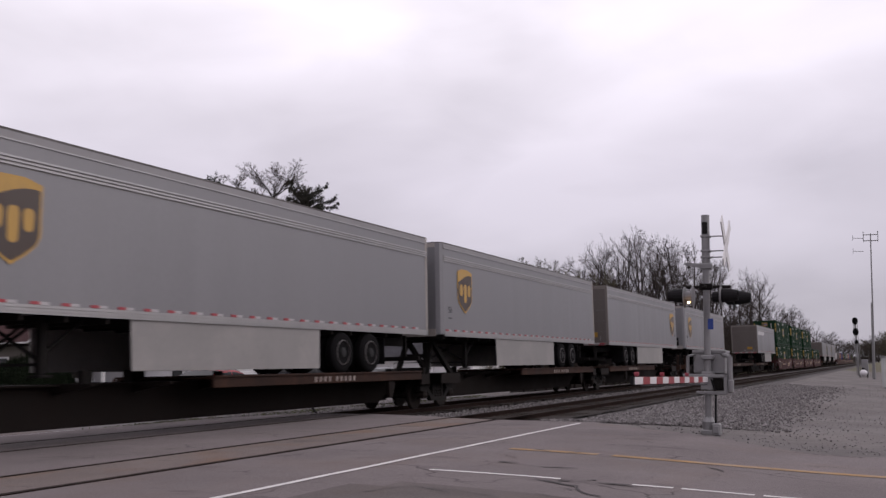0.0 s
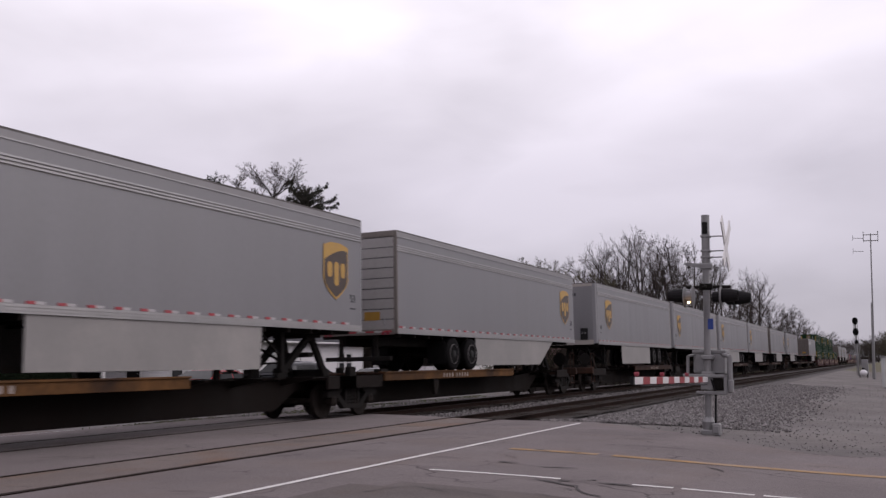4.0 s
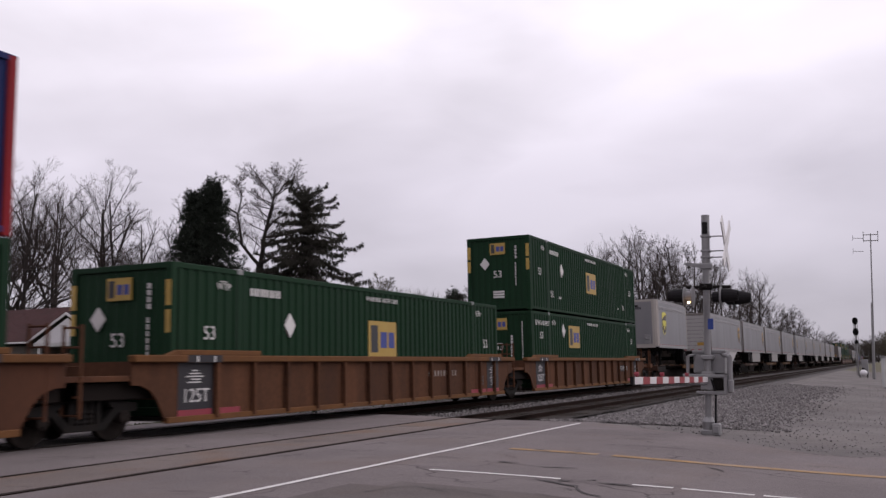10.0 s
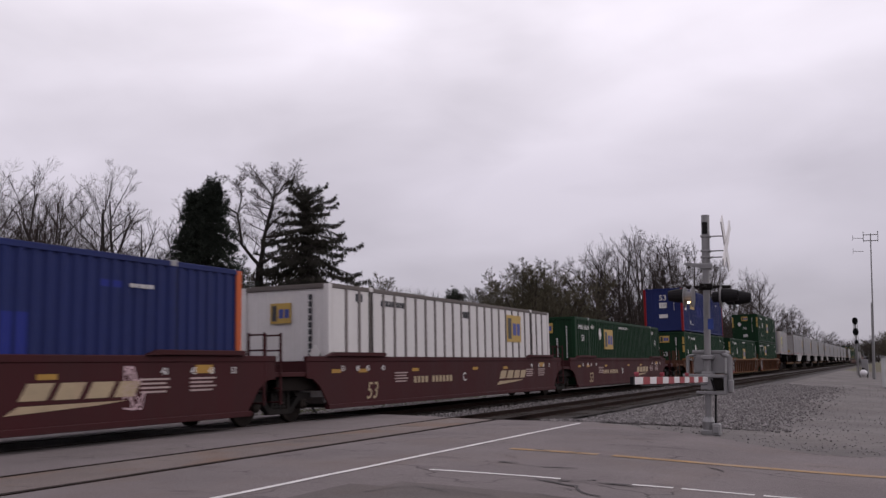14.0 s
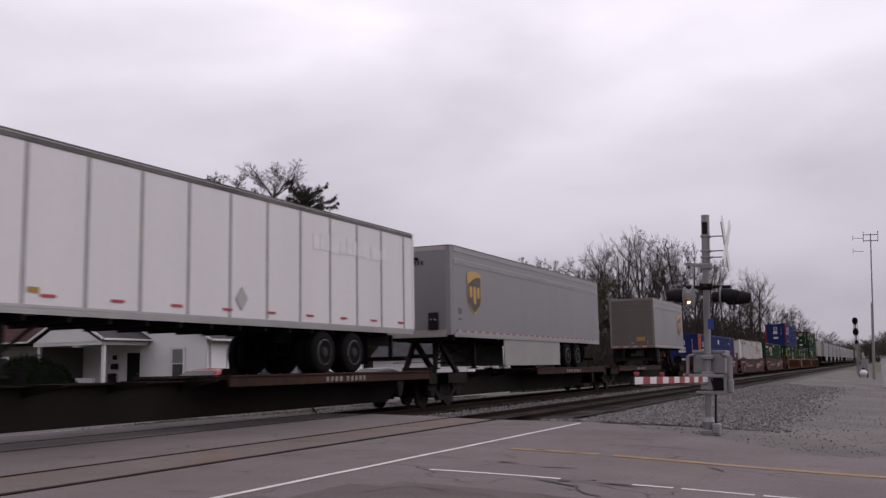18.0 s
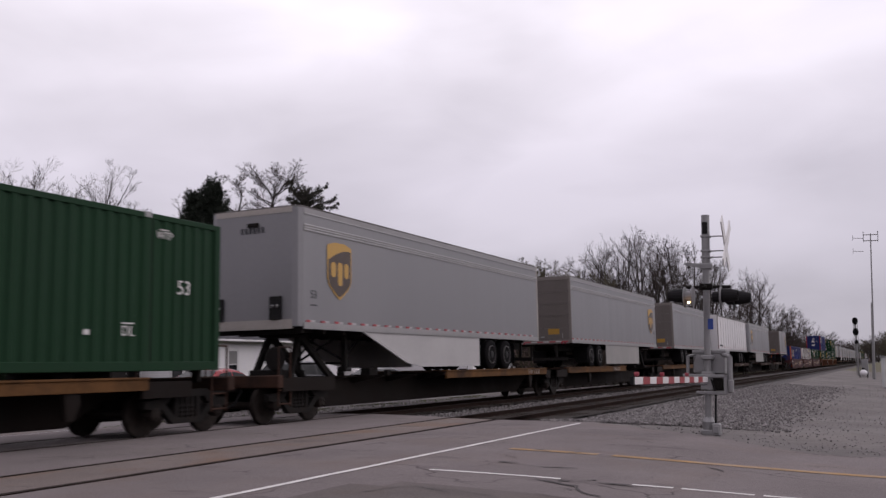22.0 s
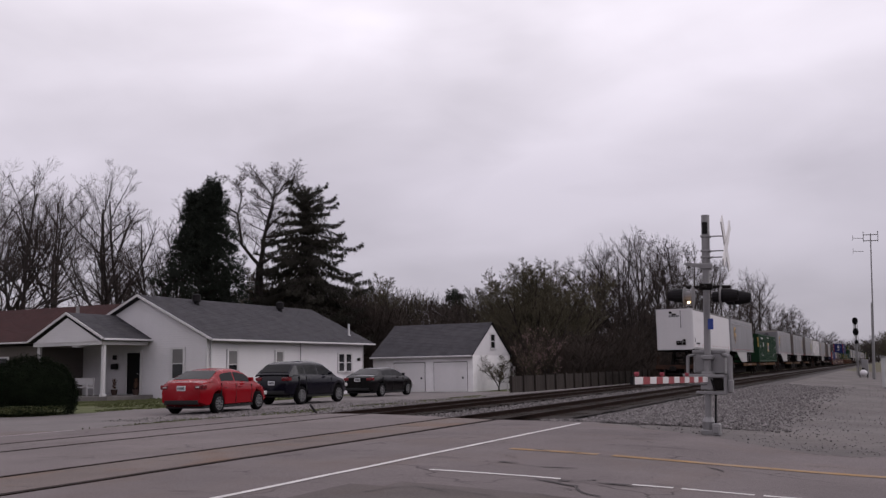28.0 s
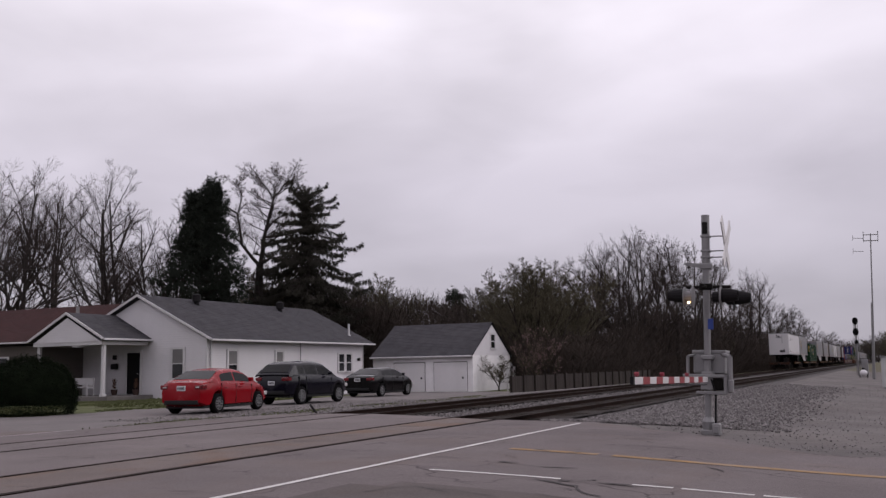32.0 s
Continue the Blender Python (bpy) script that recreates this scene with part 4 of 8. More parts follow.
    for x in (-0.72, 0.72):
        part("landing_leg", Shape().box(x - 0.07, x + 0.07, f(lg) - 0.07, f(lg) + 0.07, 1.18, zb, 0.01).box(x - 0.14, x + 0.14, f(lg) - 0.14, f(lg) + 0.14, 1.13, 1.18, 0.01), DARK_STEEL, t, "square landing leg")
    for p, q in (((-0.72, f(lg), 1.35), (0.72, f(lg), 1.35)), ((0.72, f(lg), 1.5), (0.72, f(lg + 0.9), zb)), ((-0.72, f(lg), 1.5), (-0.72, f(lg + 0.9), zb)), ((-0.7, f(lg), 1.4), (0.7, f(lg), zb)), ((0.7, f(lg), 1.4), (-0.7, f(lg), zb))):
        part("leg_brace", Shape().beam(p, q, 0.05, 0.05), DARK_STEEL, t)
    if isinstance(skirt, tuple):
        p, k, q = skirt
        for e in (-1, 1):
            part("side_skirt", Shape().prism([(f(p), zb), (f(p + k), 1.24), (f(q), 1.24), (f(q), zb)], "x", *sorted((e * (W2 - 0.06), e * (W2 - 0.03)))), SKIRT, t, "pale plastic aerodynamic skirt")
    if skirt in ("rect", "slant"):
        p = 4.35 if skirt == "rect" else 2.9
        q = ax - 1.75
        zl = 1.22
        sk = SKIRT if skirt == "rect" else SKIRT_WHITE
        pts = [(f(p), zb), (f(p + 0.06), zl), (f(q), zl), (f(q), zb)] if skirt == "rect" else [(f(p), zb), (f(p + 2.4), zl + 0.12), (f(p + 3.4), zl), (f(q), zl), (f(q), zb)]
        for e in (-1, 1):
            part("side_skirt", Shape().prism(pts, "x", *sorted((e * (W2 - 0.06), e * (W2 - 0.03)))), sk, t, "pale plastic aerodynamic skirt")
    if emblem_on:
        emblem(t, f(em or (1.75 if nose == "r" else 1.42)), 3.58, 1.32, gold)
        if L > 15:
            lettering("53", 0.19, (W2 - 0.005, f(0.62), 2.93), INK, t)
        part("fleet_number", Shape().box(W2 - 0.012, W2 - 0.006, f(0.62) - 0.14, f(0.62) + 0.14, 2.67, 2.705), INK, t, "small dark number strip")
    else:
        if skin == "white":
            lettering("53", 0.30, (W2 + 0.001, f(0.45), 2.78), INK, t)
        bars = Shape()
        for i in range(9):
            bars.box(W2 - 0.01, W2 + 0.001, f(0.9) + i * 0.155, f(0.9) + i * 0.155 + 0.11, 2.50, 2.62)
        stuff(part("fleet_number", bars, INK, t, "dark unreadable fleet number"))
        ghost = Shape()
        r = random.Random(int(L * 10))
        for i in range(12):
            k = 11.0 + i * 0.30 if skin == "posts" else 1.0 + i * 0.42
            ghost.box(W2 - 0.01, W2 + 0.0, k, k + r.uniform(0.2, 0.36), 4.02 + r.uniform(-0.04, 0.04), 4.42 + r.uniform(-0.1, 0.06))
        stuff(part("old_lettering", ghost, FAINT, t, "faint ghost of removed lettering"))
    return on_train(t, s)


# -- containers --
PITCH = (16.15 - 0.4) / int((16.15 - 0.4) / 0.278)


def container(s, z0, paint, posts, style, label, L=16.15, H=2.9, mark=""):
    t = thing("shipping_container", label, "container", "containers on the train")
    white = style == "white"
    core = Shape().box(-W2 + 0.06, W2 - 0.06, 0.05, L - 0.05, z0 + 0.12, z0 + H - 0.05)
    part("core", core, paint, t)
    # corrugated sides
    for e in (-1, 1):
        side = Shape()
        pitch = 0.62 if white else 0.278
        n = int((L - 0.4) / pitch)
        p = (L - 0.4) / n
        xo, xi = (W2 - 0.008, W2 - 0.045)
        y = 0.2
        pts = []
        for i in range(n):
            if white:
                pts += [(xo - 0.012, y), (xo - 0.012, y + p)]
            else:
                pts += [(xo, y), (xo, y + p * 0.36), (xi, y + p * 0.5), (xi, y + p * 0.86)]
            y += p
        pts.append((pts[0][0], L - 0.2))
        for (xa, ya), (xb, yb) in zip(pts, pts[1:]):
            if abs(ya - yb) > 1e-6:
                side.add([(e * xa, ya, z0 + 0.17), (e * xb, yb, z0 + 0.17), (e * xb, yb, z0 + H - 0.11), (e * xa, ya, z0 + H - 0.11)], [(0, 1, 2, 3)])
        part("side_panel", side, paint, t, "smooth side panel" if white else "corrugated steel side")
        if white:
            for i in range(1, n):
                k = 0.2 + i * p
                part("side_post", Shape().box(*sorted((e * (xo - 0.014), e * (xo + 0.012))), k - 0.05, k + 0.05, z0 + 0.17, z0 + H - 0.11), posts, t)
    # ends
    for yy, o in ((0.02, 1), (L - 0.02, -1)):
        end = Shape()
        pts = []
        for i in range(9):
            x = -1.12 + i * 0.249
            pts += [(x, 0.02), (x + 0.10, 0.02), (x + 0.14, 0.05), (x + 0.21, 0.05)]
        pts.append((1.12, 0.02))
        for x, q in pts:
            end.v += [(x, yy + o * q, z0 + 0.15), (x, yy + o * q, z0 + H - 0.12)]
        end.f += [(2 * i, 2 * i + 2, 2 * i + 3, 2 * i + 1) for i in range(len(pts) - 1)]
        part("end_wall", end, paint, t)
    fr = Shape()
    for e in (-1, 1):
        a, b = sorted((e * (W2 - 0.07), e * W2))
        fr.box(a, b, 0.1, L - 0.1, z0 + H - 0.12, z0 + H - 0.01, 0.01)
        fr.box(a, b, 0.1, L - 0.1, z0 + (0.07 if z0 > 2 else 0), z0 + 0.17, 0.01)
        for k in (2.05, L - 2.05):
            fr.box(*sorted((e * (W2 - 0.06), e * (W2 + 0.004))), k - 0.09, k + 0.09, z0, z0 + H, 0.01)
    for y in (0.0, L - 0.1):
        fr.box(-W2, W2, y, y + 0.1, z0 + H - 0.13, z0 + H - 0.012, 0.01)
        fr.box(-W2, W2, y, y + 0.1, z0 + (0.07 if z0 > 2 else 0), z0 + 0.16, 0.01)
    part("frame", fr, paint if not white else DOOR_GREY, t, "steel rails and frame")
    for e in (-1, 1):
        for y in (0.0, L - 0.16):
            part("corner_post", Shape().box(*sorted((e * (W2 - 0.15), e * (W2 + 0.002))), y - 0.002, y + 0.162, z0 + 0.02, z0 + H - 0.02, 0.012), posts if style == "blue" else paint, t, "corner post")
    for e in (-1, 1):
        for k in (2.05, L - 2.05):
            part("corner_casting", Shape().box(*sorted((e * (W2 - 0.15), e * (W2 + 0.010))), k - 0.09, k + 0.09, z0 + H - 0.11, z0 + H + 0.008, 0.012), STEEL if not white else BOX_WHITE, t, "worn steel lifting casting")
    for k in (2.05 - 0.105, L - 2.05 + 0.09):
        part("post_seam", Shape().box(W2 - 0.03, W2 - 0.002, k, k + 0.018, z0 + 0.17, z0 + H - 0.11), BLACK, t, "dark joint beside the lifting post")
    x = W2 + 0.0005

    def logo(y, z, w, h, end=False):
        def b(sh, a0, a1, b0, b1, k):
            if end:
                sh.box(a0, a1, -0.004 - k, 0.03, b0, b1)
            else:
                sh.box(W2 - 0.03, x + k, a0, a1, b0, b1)
        p = Shape()
        b(p, y - w / 2, y + w / 2, z - h / 2, z + h / 2, 0.004)
        lg = part("logo_panel", p, LOGO_YELLOW, t, "yellow logo panel with dark and blue shapes")
        d = Shape()
        for c0, c1, r0, r1 in ((-0.42, -0.18, -0.38, 0.38),):
            b(d, y + c0 * w, y + c1 * w, z + r0 * h, z + r1 * h, 0.007)
        part("logo_shape", d, INK, lg)
        d = Shape()
        for c0, c1, r0, r1 in ((-0.08, 0.15, -0.25, 0.2), (0.21, 0.42, -0.25, 0.2)):
            b(d, y + c0 * w, y + c1 * w, z + r0 * h, z + r1 * h, 0.007)
        part("logo_shape", d, LOGO_BLUE, lg)

    def bars(y, z, n, w, h, end=False, m=PALE_INK, up=False):
        sh = Shape()
        for i in range(n):
            a = (y, y + w * 0.55, z - i * h * 1.3, z - i * h * 1.3 + h) if up else (y + i * w, y + i * w + w * (0.55 if n > 1 else 0.72), z, z + h)
            sh.box(a[0], a[1], -0.008, 0.03, a[2], a[3]) if end else sh.box(W2 - 0.03, x + 0.003, *a)
        stuff(part("stencil", sh, m, t, "unreadable marking"))

    def code(words, y, z, size, line=False):
        """Stencilled letters on the near side, some with a bar over them."""
        w = lettering(words, size, (x + 0.002, y, z), PALE_INK, t)
        if line:
            part("overline", Shape().box(W2 - 0.03, x + 0.003, y - size * 0.8, y + size * 0.8, z + size * 0.72, z + size * 0.86), PALE_INK, w)

    def diamond(y, z, r, end=False):
        pts = [(y - r * 0.8, z), (y, z - r), (y + r * 0.8, z), (y, z + r)]
        sh = Shape().prism(pts, "y", -0.012, 0.02) if end else Shape().prism(pts, "x", W2 - 0.03, x + 0.012)
        part("placard", sh, PALE_INK, t, "white diamond placard")
    if style.startswith("green"):
        low = style == "green_low"     # an older lettering scheme, set lower and further back
        u = 0.42 if low else 0.0
        logo(5.3 if low else 8.1, z0 + 1.58 + u, 1.5, 0.93)
        diamond(3.84, z0 + 1.80 + u, 0.27)
        lettering("53", 0.27, (x + 0.002, 1.1, z0 + 1.55 + u), PALE_INK, t)
        lettering("53", 0.27, (x + 0.002, L - 1.07, z0 + 1.55 + u), PALE_INK, t)
        if low:
            code(mark, 1.25, z0 + 2.45, 0.19) if mark else bars(0.7, z0 + 2.36, 10, 0.12, 0.17)
            code("WTP", 2.62, z0 + 2.48, 0.15, True)
        else:
            code("WTP", 1.52, z0 + 2.50, 0.14, True)
            code(mark, 2.98, z0 + 2.46, 0.17) if mark else bars(2.42, z0 + 2.38, 10, 0.11, 0.16)
            code("DL", 2.55, z0 + 0.72, 0.20, True)
            bars(3.45, z0 + 0.62, 2, 0.15, 0.09)
            code("DL", L - 2.5, z0 + 0.70, 0.18, True)
            bars(L - 3.5, z0 + 0.62, 1, 0.15, 0.09)
        lettering("WARNING HIGH CUBE", 0.115, (x + 0.002, 8.1, z0 + 2.60), PALE_INK, t)
        code("WTP", L - 1.62, z0 + 2.50, 0.14, True)
        logo(-0.02, z0 + 2.42, 0.62, 0.44, True)
        diamond(-0.55, z0 + 1.85 - u, 0.24, True)
        lettering("53", 0.27, (-0.02, -0.014, z0 + 1.42 + u * 0.3), PALE_INK, t, True)
        if not low:
            bars(-0.22, z0 + 0.62, 1, 0.62, 0.07, True)
            bars(-0.22, z0 + 0.72, 1, 0.62, 0.07, True)
            bars(-0.22, z0 + 0.52, 1, 0.62, 0.07, True)
            bars(0.70, z0 + 2.4, 4, 0.11, 0.10, True, up=True)
            bars(0.70, z0 + 1.75, 7, 0.05, 0.10, True, up=True)
        else:
            bars(0.45, z0 + 1.9, 9, 0.11, 0.08, True, up=True)
            bars(0.90, z0 + 2.4, 12, 0.05, 0.09, True, up=True)
        for e in (-1, 1) if not low else ():
            for za, zb2 in ((1.55, 1.98), (2.06, 2.55)):
                part("yellow_mark", Shape().box(e * 1.215 - 0.065, e * 1.215 + 0.065, -0.006, 0.03, z0 + za, z0 + zb2), LOGO_YELLOW, t, "yellow height mark on the corner")
    elif style == "blue":
        hi = z0 > 2
        k = 0.0 if hi else -0.10
        logo(3.25, z0 + 2.05 + k, 1.5, 0.92)
        lettering("53", 0.36, (x + 0.002, 1.05, z0 + 2.12), PALE_INK, t)
        bars(0.75, z0 + 1.45, 1, 0.62, 0.34)
        if hi:
            code("DA", 2.55, z0 + 0.62, 0.2, True)
            bars(3.2, z0 + 0.5, 2, 0.12, 0.06)
        else:
            bars(7.75, z0 + 2.24, 1, 0.62, 0.34)
        bars(13.0, z0 + 2.32, 6, 0.10, 0.07)
        for a, b, c0, c1 in ((5.1, 7.2, 1.12, 1.85), (10.4, 11.1, 1.15, 2.0)) if hi else ((5.05, 11.0, 0.9, 1.78), (12.4, 12.9, 2.3, 2.42)):
            patch = Shape()
            n = max(2, int((b - a) / 0.278))
            for i in range(n):
                ya = 0.2 + (round((a - 0.2) / PITCH) + i) * PITCH
                patch.box(W2 - 0.03, W2 - 0.0065, ya, ya + PITCH * 0.36, z0 + c0, z0 + c1)
                patch.add([(W2 - 0.0435, ya + PITCH * 0.5, z0 + c0), (W2 - 0.0435, ya + PITCH * 0.86, z0 + c0), (W2 - 0.0435, ya + PITCH * 0.86, z0 + c1), (W2 - 0.0435, ya + PITCH * 0.5, z0 + c1)], [(0, 1, 2, 3)])
            stuff(part("paint_patch", patch, BLUE_PATCH, t, "brighter repainted blue patch"))
        lettering("53", 0.36, (0.0, -0.014, z0 + 2.25), PALE_INK, t, True)
        lettering("110", 0.2, (0.06, -0.018, z0 + 1.75), INK, t, True)
        bars(-0.26, z0 + 1.58, 1, 0.7, 0.36, True)
        bars(-0.28, z0 + 0.92, 1, 0.76, 0.24, True)
        bars(0.70, z0 + 2.45, 9, 0.05, 0.10, True, up=True)
    elif style == "blue_low":
        pass
    else:
        logo(12.3, z0 + 2.14, 1.4, 0.95)
        bars(2.6, z0 + 2.45, 9, 0.15, 0.15, m=INK)
        bars(1.3, z0 + 2.5, 2, 0.2, 0.2, m=INK)
        bars(7.9, z0 + 2.35, 4, 0.13, 0.2, m=INK)
        bars(0.72, z0 + 2.5, 10, 0.14, 0.13, True, INK, up=True)
        logo(-0.1, z0 + 2.2, 0.6, 0.5, True)
        diamond(0.9, z0 + 1.2, 0.2, True)
    return on_train(t, s)


# -- spine cars --
def spine_car(a, b, nose, sill, front_bogie=False, rear_end=False, front_end=False, label="rusty spine car platform carrying a trailer", kingpin=None, load="trailer", number=""):
    """One platform from bogie a to bogie b."""
    t = thing("spine_car", label, "railway car", "cars of the train")
    P = b - a
    dk = 1.085
    s = Shape()
    # centre beam deepened in the middle
    s.prism([(-0.6, 0.98), (-0.6, 0.72), (1.4, 0.70), (2.3, 0.25), (P - 2.3, 0.25), (P - 1.4, 0.70), (P - 0.5, 0.72), (P - 0.5, 0.98)], "x", -0.33, 0.33)
    part("centre_beam", s, SPINE, t, "deep brown centre beam, darkened for underbody shade")
    part("top_plate", Shape().box(-0.5, 0.5, -0.6, P - 0.5, 0.98, 1.01), SPINE, t)
    k = 1.7
    while k < P - 1.5:
        part("cross_bearer", Shape().prism([(-1.25, 0.98), (-0.33, 0.82), (0.33, 0.82), (1.25, 0.98), (1.25, 1.02), (-1.25, 1.02)], "y", k, k + 0.1), SPINE, t)
        k += 1.9
    w0, w1 = (P - 10.6, P - 1.5) if nose == "r" else (1.3, 10.7)
    if load == "container":
        w0, w1 = 1.4, P - 1.3
    for e in (-1, 1):
        part("wheel_deck", Shape().box(*sorted((e * 0.5, e * 1.27)), w0, w1, dk - 0.045, dk - 0.01), DECK_BROWN, t, "worn steel wheel deck")
        q = part("side_sill", Shape().box(*sorted((e * 1.23, e * 1.30)), w0, w1, dk - 0.22, dk - 0.02, 0.008).box(*sorted((e * 1.10, e * 1.33)), w0, w1, dk - 0.02, dk + 0.02, 0.008), sill, t, "worn side sill")
        if e > 0:
            if number:
                lettering(number, 0.15, (1.303, w0 + 7.65, dk - 0.12), STENCIL_PALE, q)
            else:
                nb = Shape()
                for i in range(9):
                    nb.box(1.301, 1.305, w0 + 3.6 + i * 0.2 + (0.12 if i > 3 else 0), w0 + 3.69 + i * 0.2 + (0.12 if i > 3 else 0), dk - 0.18, dk - 0.06)
                stuff(part("fleet_number", nb, STENCIL_PALE, q, "dull stencilled car number"))
        jn = w1 - 1.9 if nose == "r" else w0 + 3.0
        part("jack_bracket", Shape().prism([(jn, dk), (jn + 0.3, dk), (jn + 0.36, 0.7), (jn + 0.22, 0.42), (jn + 0.08, 0.42)], "x", *sorted((e * 1.16, e * 1.26))), SPINE, t, "folded support bracket")
    # low end platforms
    for y0, y1, side in ((-0.9, 1.25, 0), (P - 1.4, P - 0.1, 1)):
        part("end_platform", Shape().box(-1.2, 1.2, y0, y1, 0.93, 1.0, 0.01).box(-1.25, -1.18, y0, y1, 0.72, 1.02).box(1.18, 1.25, y0, y1, 0.72, 1.02), SPINE, t, "end platform with steps")
    # hitch that holds the trailer's king pin
    if load == "trailer":
        kp = kingpin if kingpin is not None else (0.9 if nose == "r" else P - 0.9)
        d = 1 if nose == "r" else -1
        h = Shape()
        for x in (-0.42, 0.42):
            h.beam((x * 1.25, kp - d * 0.5, 0.98), (x, kp, 2.0), 0.12, 0.14)
            h.beam((x, kp + d * 1.45, 1.0), (x, kp + d * 0.1, 2.0), 0.12, 0.16)
        h.box(-0.5, 0.5, kp - 0.34, kp + 0.34, 1.98, 2.07, 0.02)
        h.box(-0.42, 0.42, kp - 0.1, kp + 0.1, 1.5, 1.62)
        h.box(-0.5, 0.5, kp - d * 0.6 - 0.12, kp - d * 0.6 + 0.12, 0.98, 1.2, 0.02)
        part("hitch", h, DARK_STEEL, t, "braced steel trailer hitch")
    else:
        for y in (2.0, P - 2.0):
            part("container_pedestal", Shape().box(-1.28, 1.28, y - 0.2, y + 0.2, 1.05, 1.21, 0.01), DARK_STEEL, t, "container pedestal")
    # clutter on the deck: hoses, a folded hitch, boxes
    r = random.Random(int(a * 7) % 997)
    for _ in range(7):
        jk = Shape()
        y, x = r.uniform(0.8, P - 0.8), r.uniform(-0.9, 1.1)
        q = r.uniform(0.05, 0.16)
        jk.box(x - q, x + q, y - q * 1.6, y + q * 1.6, 1.0, 1.06 + r.uniform(0.02, 0.20), 0.012)
        part("deck_fitting", jk, DARK_STEEL, t, "tie-down bracket")
    bogie(t, 0)
    if front_bogie:
        bogie(t, P)
    for flag, y, d in ((rear_end, 0, -1), (front_end, P, 1)):
        if flag:
            part("coupler", Shape().box(-0.11, 0.11, *sorted((y + d * 0.9, y + d * 1.75)), 0.72, 0.94, 0.02).box(-0.18, 0.18, *sorted((y + d * 1.7, y + d * 1.98)), 0.66, 1.0, 0.04), DARK_STEEL, t, "knuckle coupler")
            part("end_sill", Shape().box(-1.3, 1.3, *sorted((y + d * 0.95, y + d * 1.15)), 0.80, 1.08, 0.02), DECK_BROWN, t)
            bw = part("brake_wheel", Shape().lathe([(0.25, -0.02), (0.28, 0.0), (0.25, 0.02)], (0.75, y + d * 0.5, 1.45), "y", 18).rod((0.75, y + d * 0.5 - 0.02, 1.45), (0.75, y + d * 0.5 + 0.1, 1.45), 0.05).beam((0.5, y + d * 0.5, 1.45), (1.0, y + d * 0.5, 1.45), 0.03, 0.03).beam((0.75, y + d * 0.5, 1.2), (0.75, y + d * 0.5, 1.7), 0.03, 0.03), DARK_STEEL, t, "hand brake wheel")
            part("brake_stand", Shape().box(0.66, 0.84, y + d * 0.5 + 0.05, y + d * 0.5 + 0.18, 0.98, 1.52, 0.02), DARK_STEEL, t)
            for x in (-1.2, 1.2):
                rl = Shape()
                rl.rod((x, y + d * 1.0, 0.4), (x, y + d * 1.0, 1.7), 0.018, n=6).rod((x, y + d * 0.55, 0.4), (x, y + d * 0.55, 1.7), 0.018, n=6).rod((x, y + d * 1.0, 1.7), (x, y + d * 0.55, 1.7), 0.018, n=6)
                for z in (0.45, 0.75):
                    rl.rod((x, y + d * 1.0, z), (x, y + d * 0.55, z), 0.016, n=6)
                part("grab_iron", rl, DECK_BROWN, t)
            part("air_hose", Shape().rod((0.35, y + d * 1.2, 0.75), (0.38, y + d * 1.5, 0.45), 0.025, n=6).rod((0.38, y + d * 1.5, 0.45), (0.36, y + d * 1.8, 0.40), 0.025, n=6), RUBBER, t)
    return on_train(t, a)


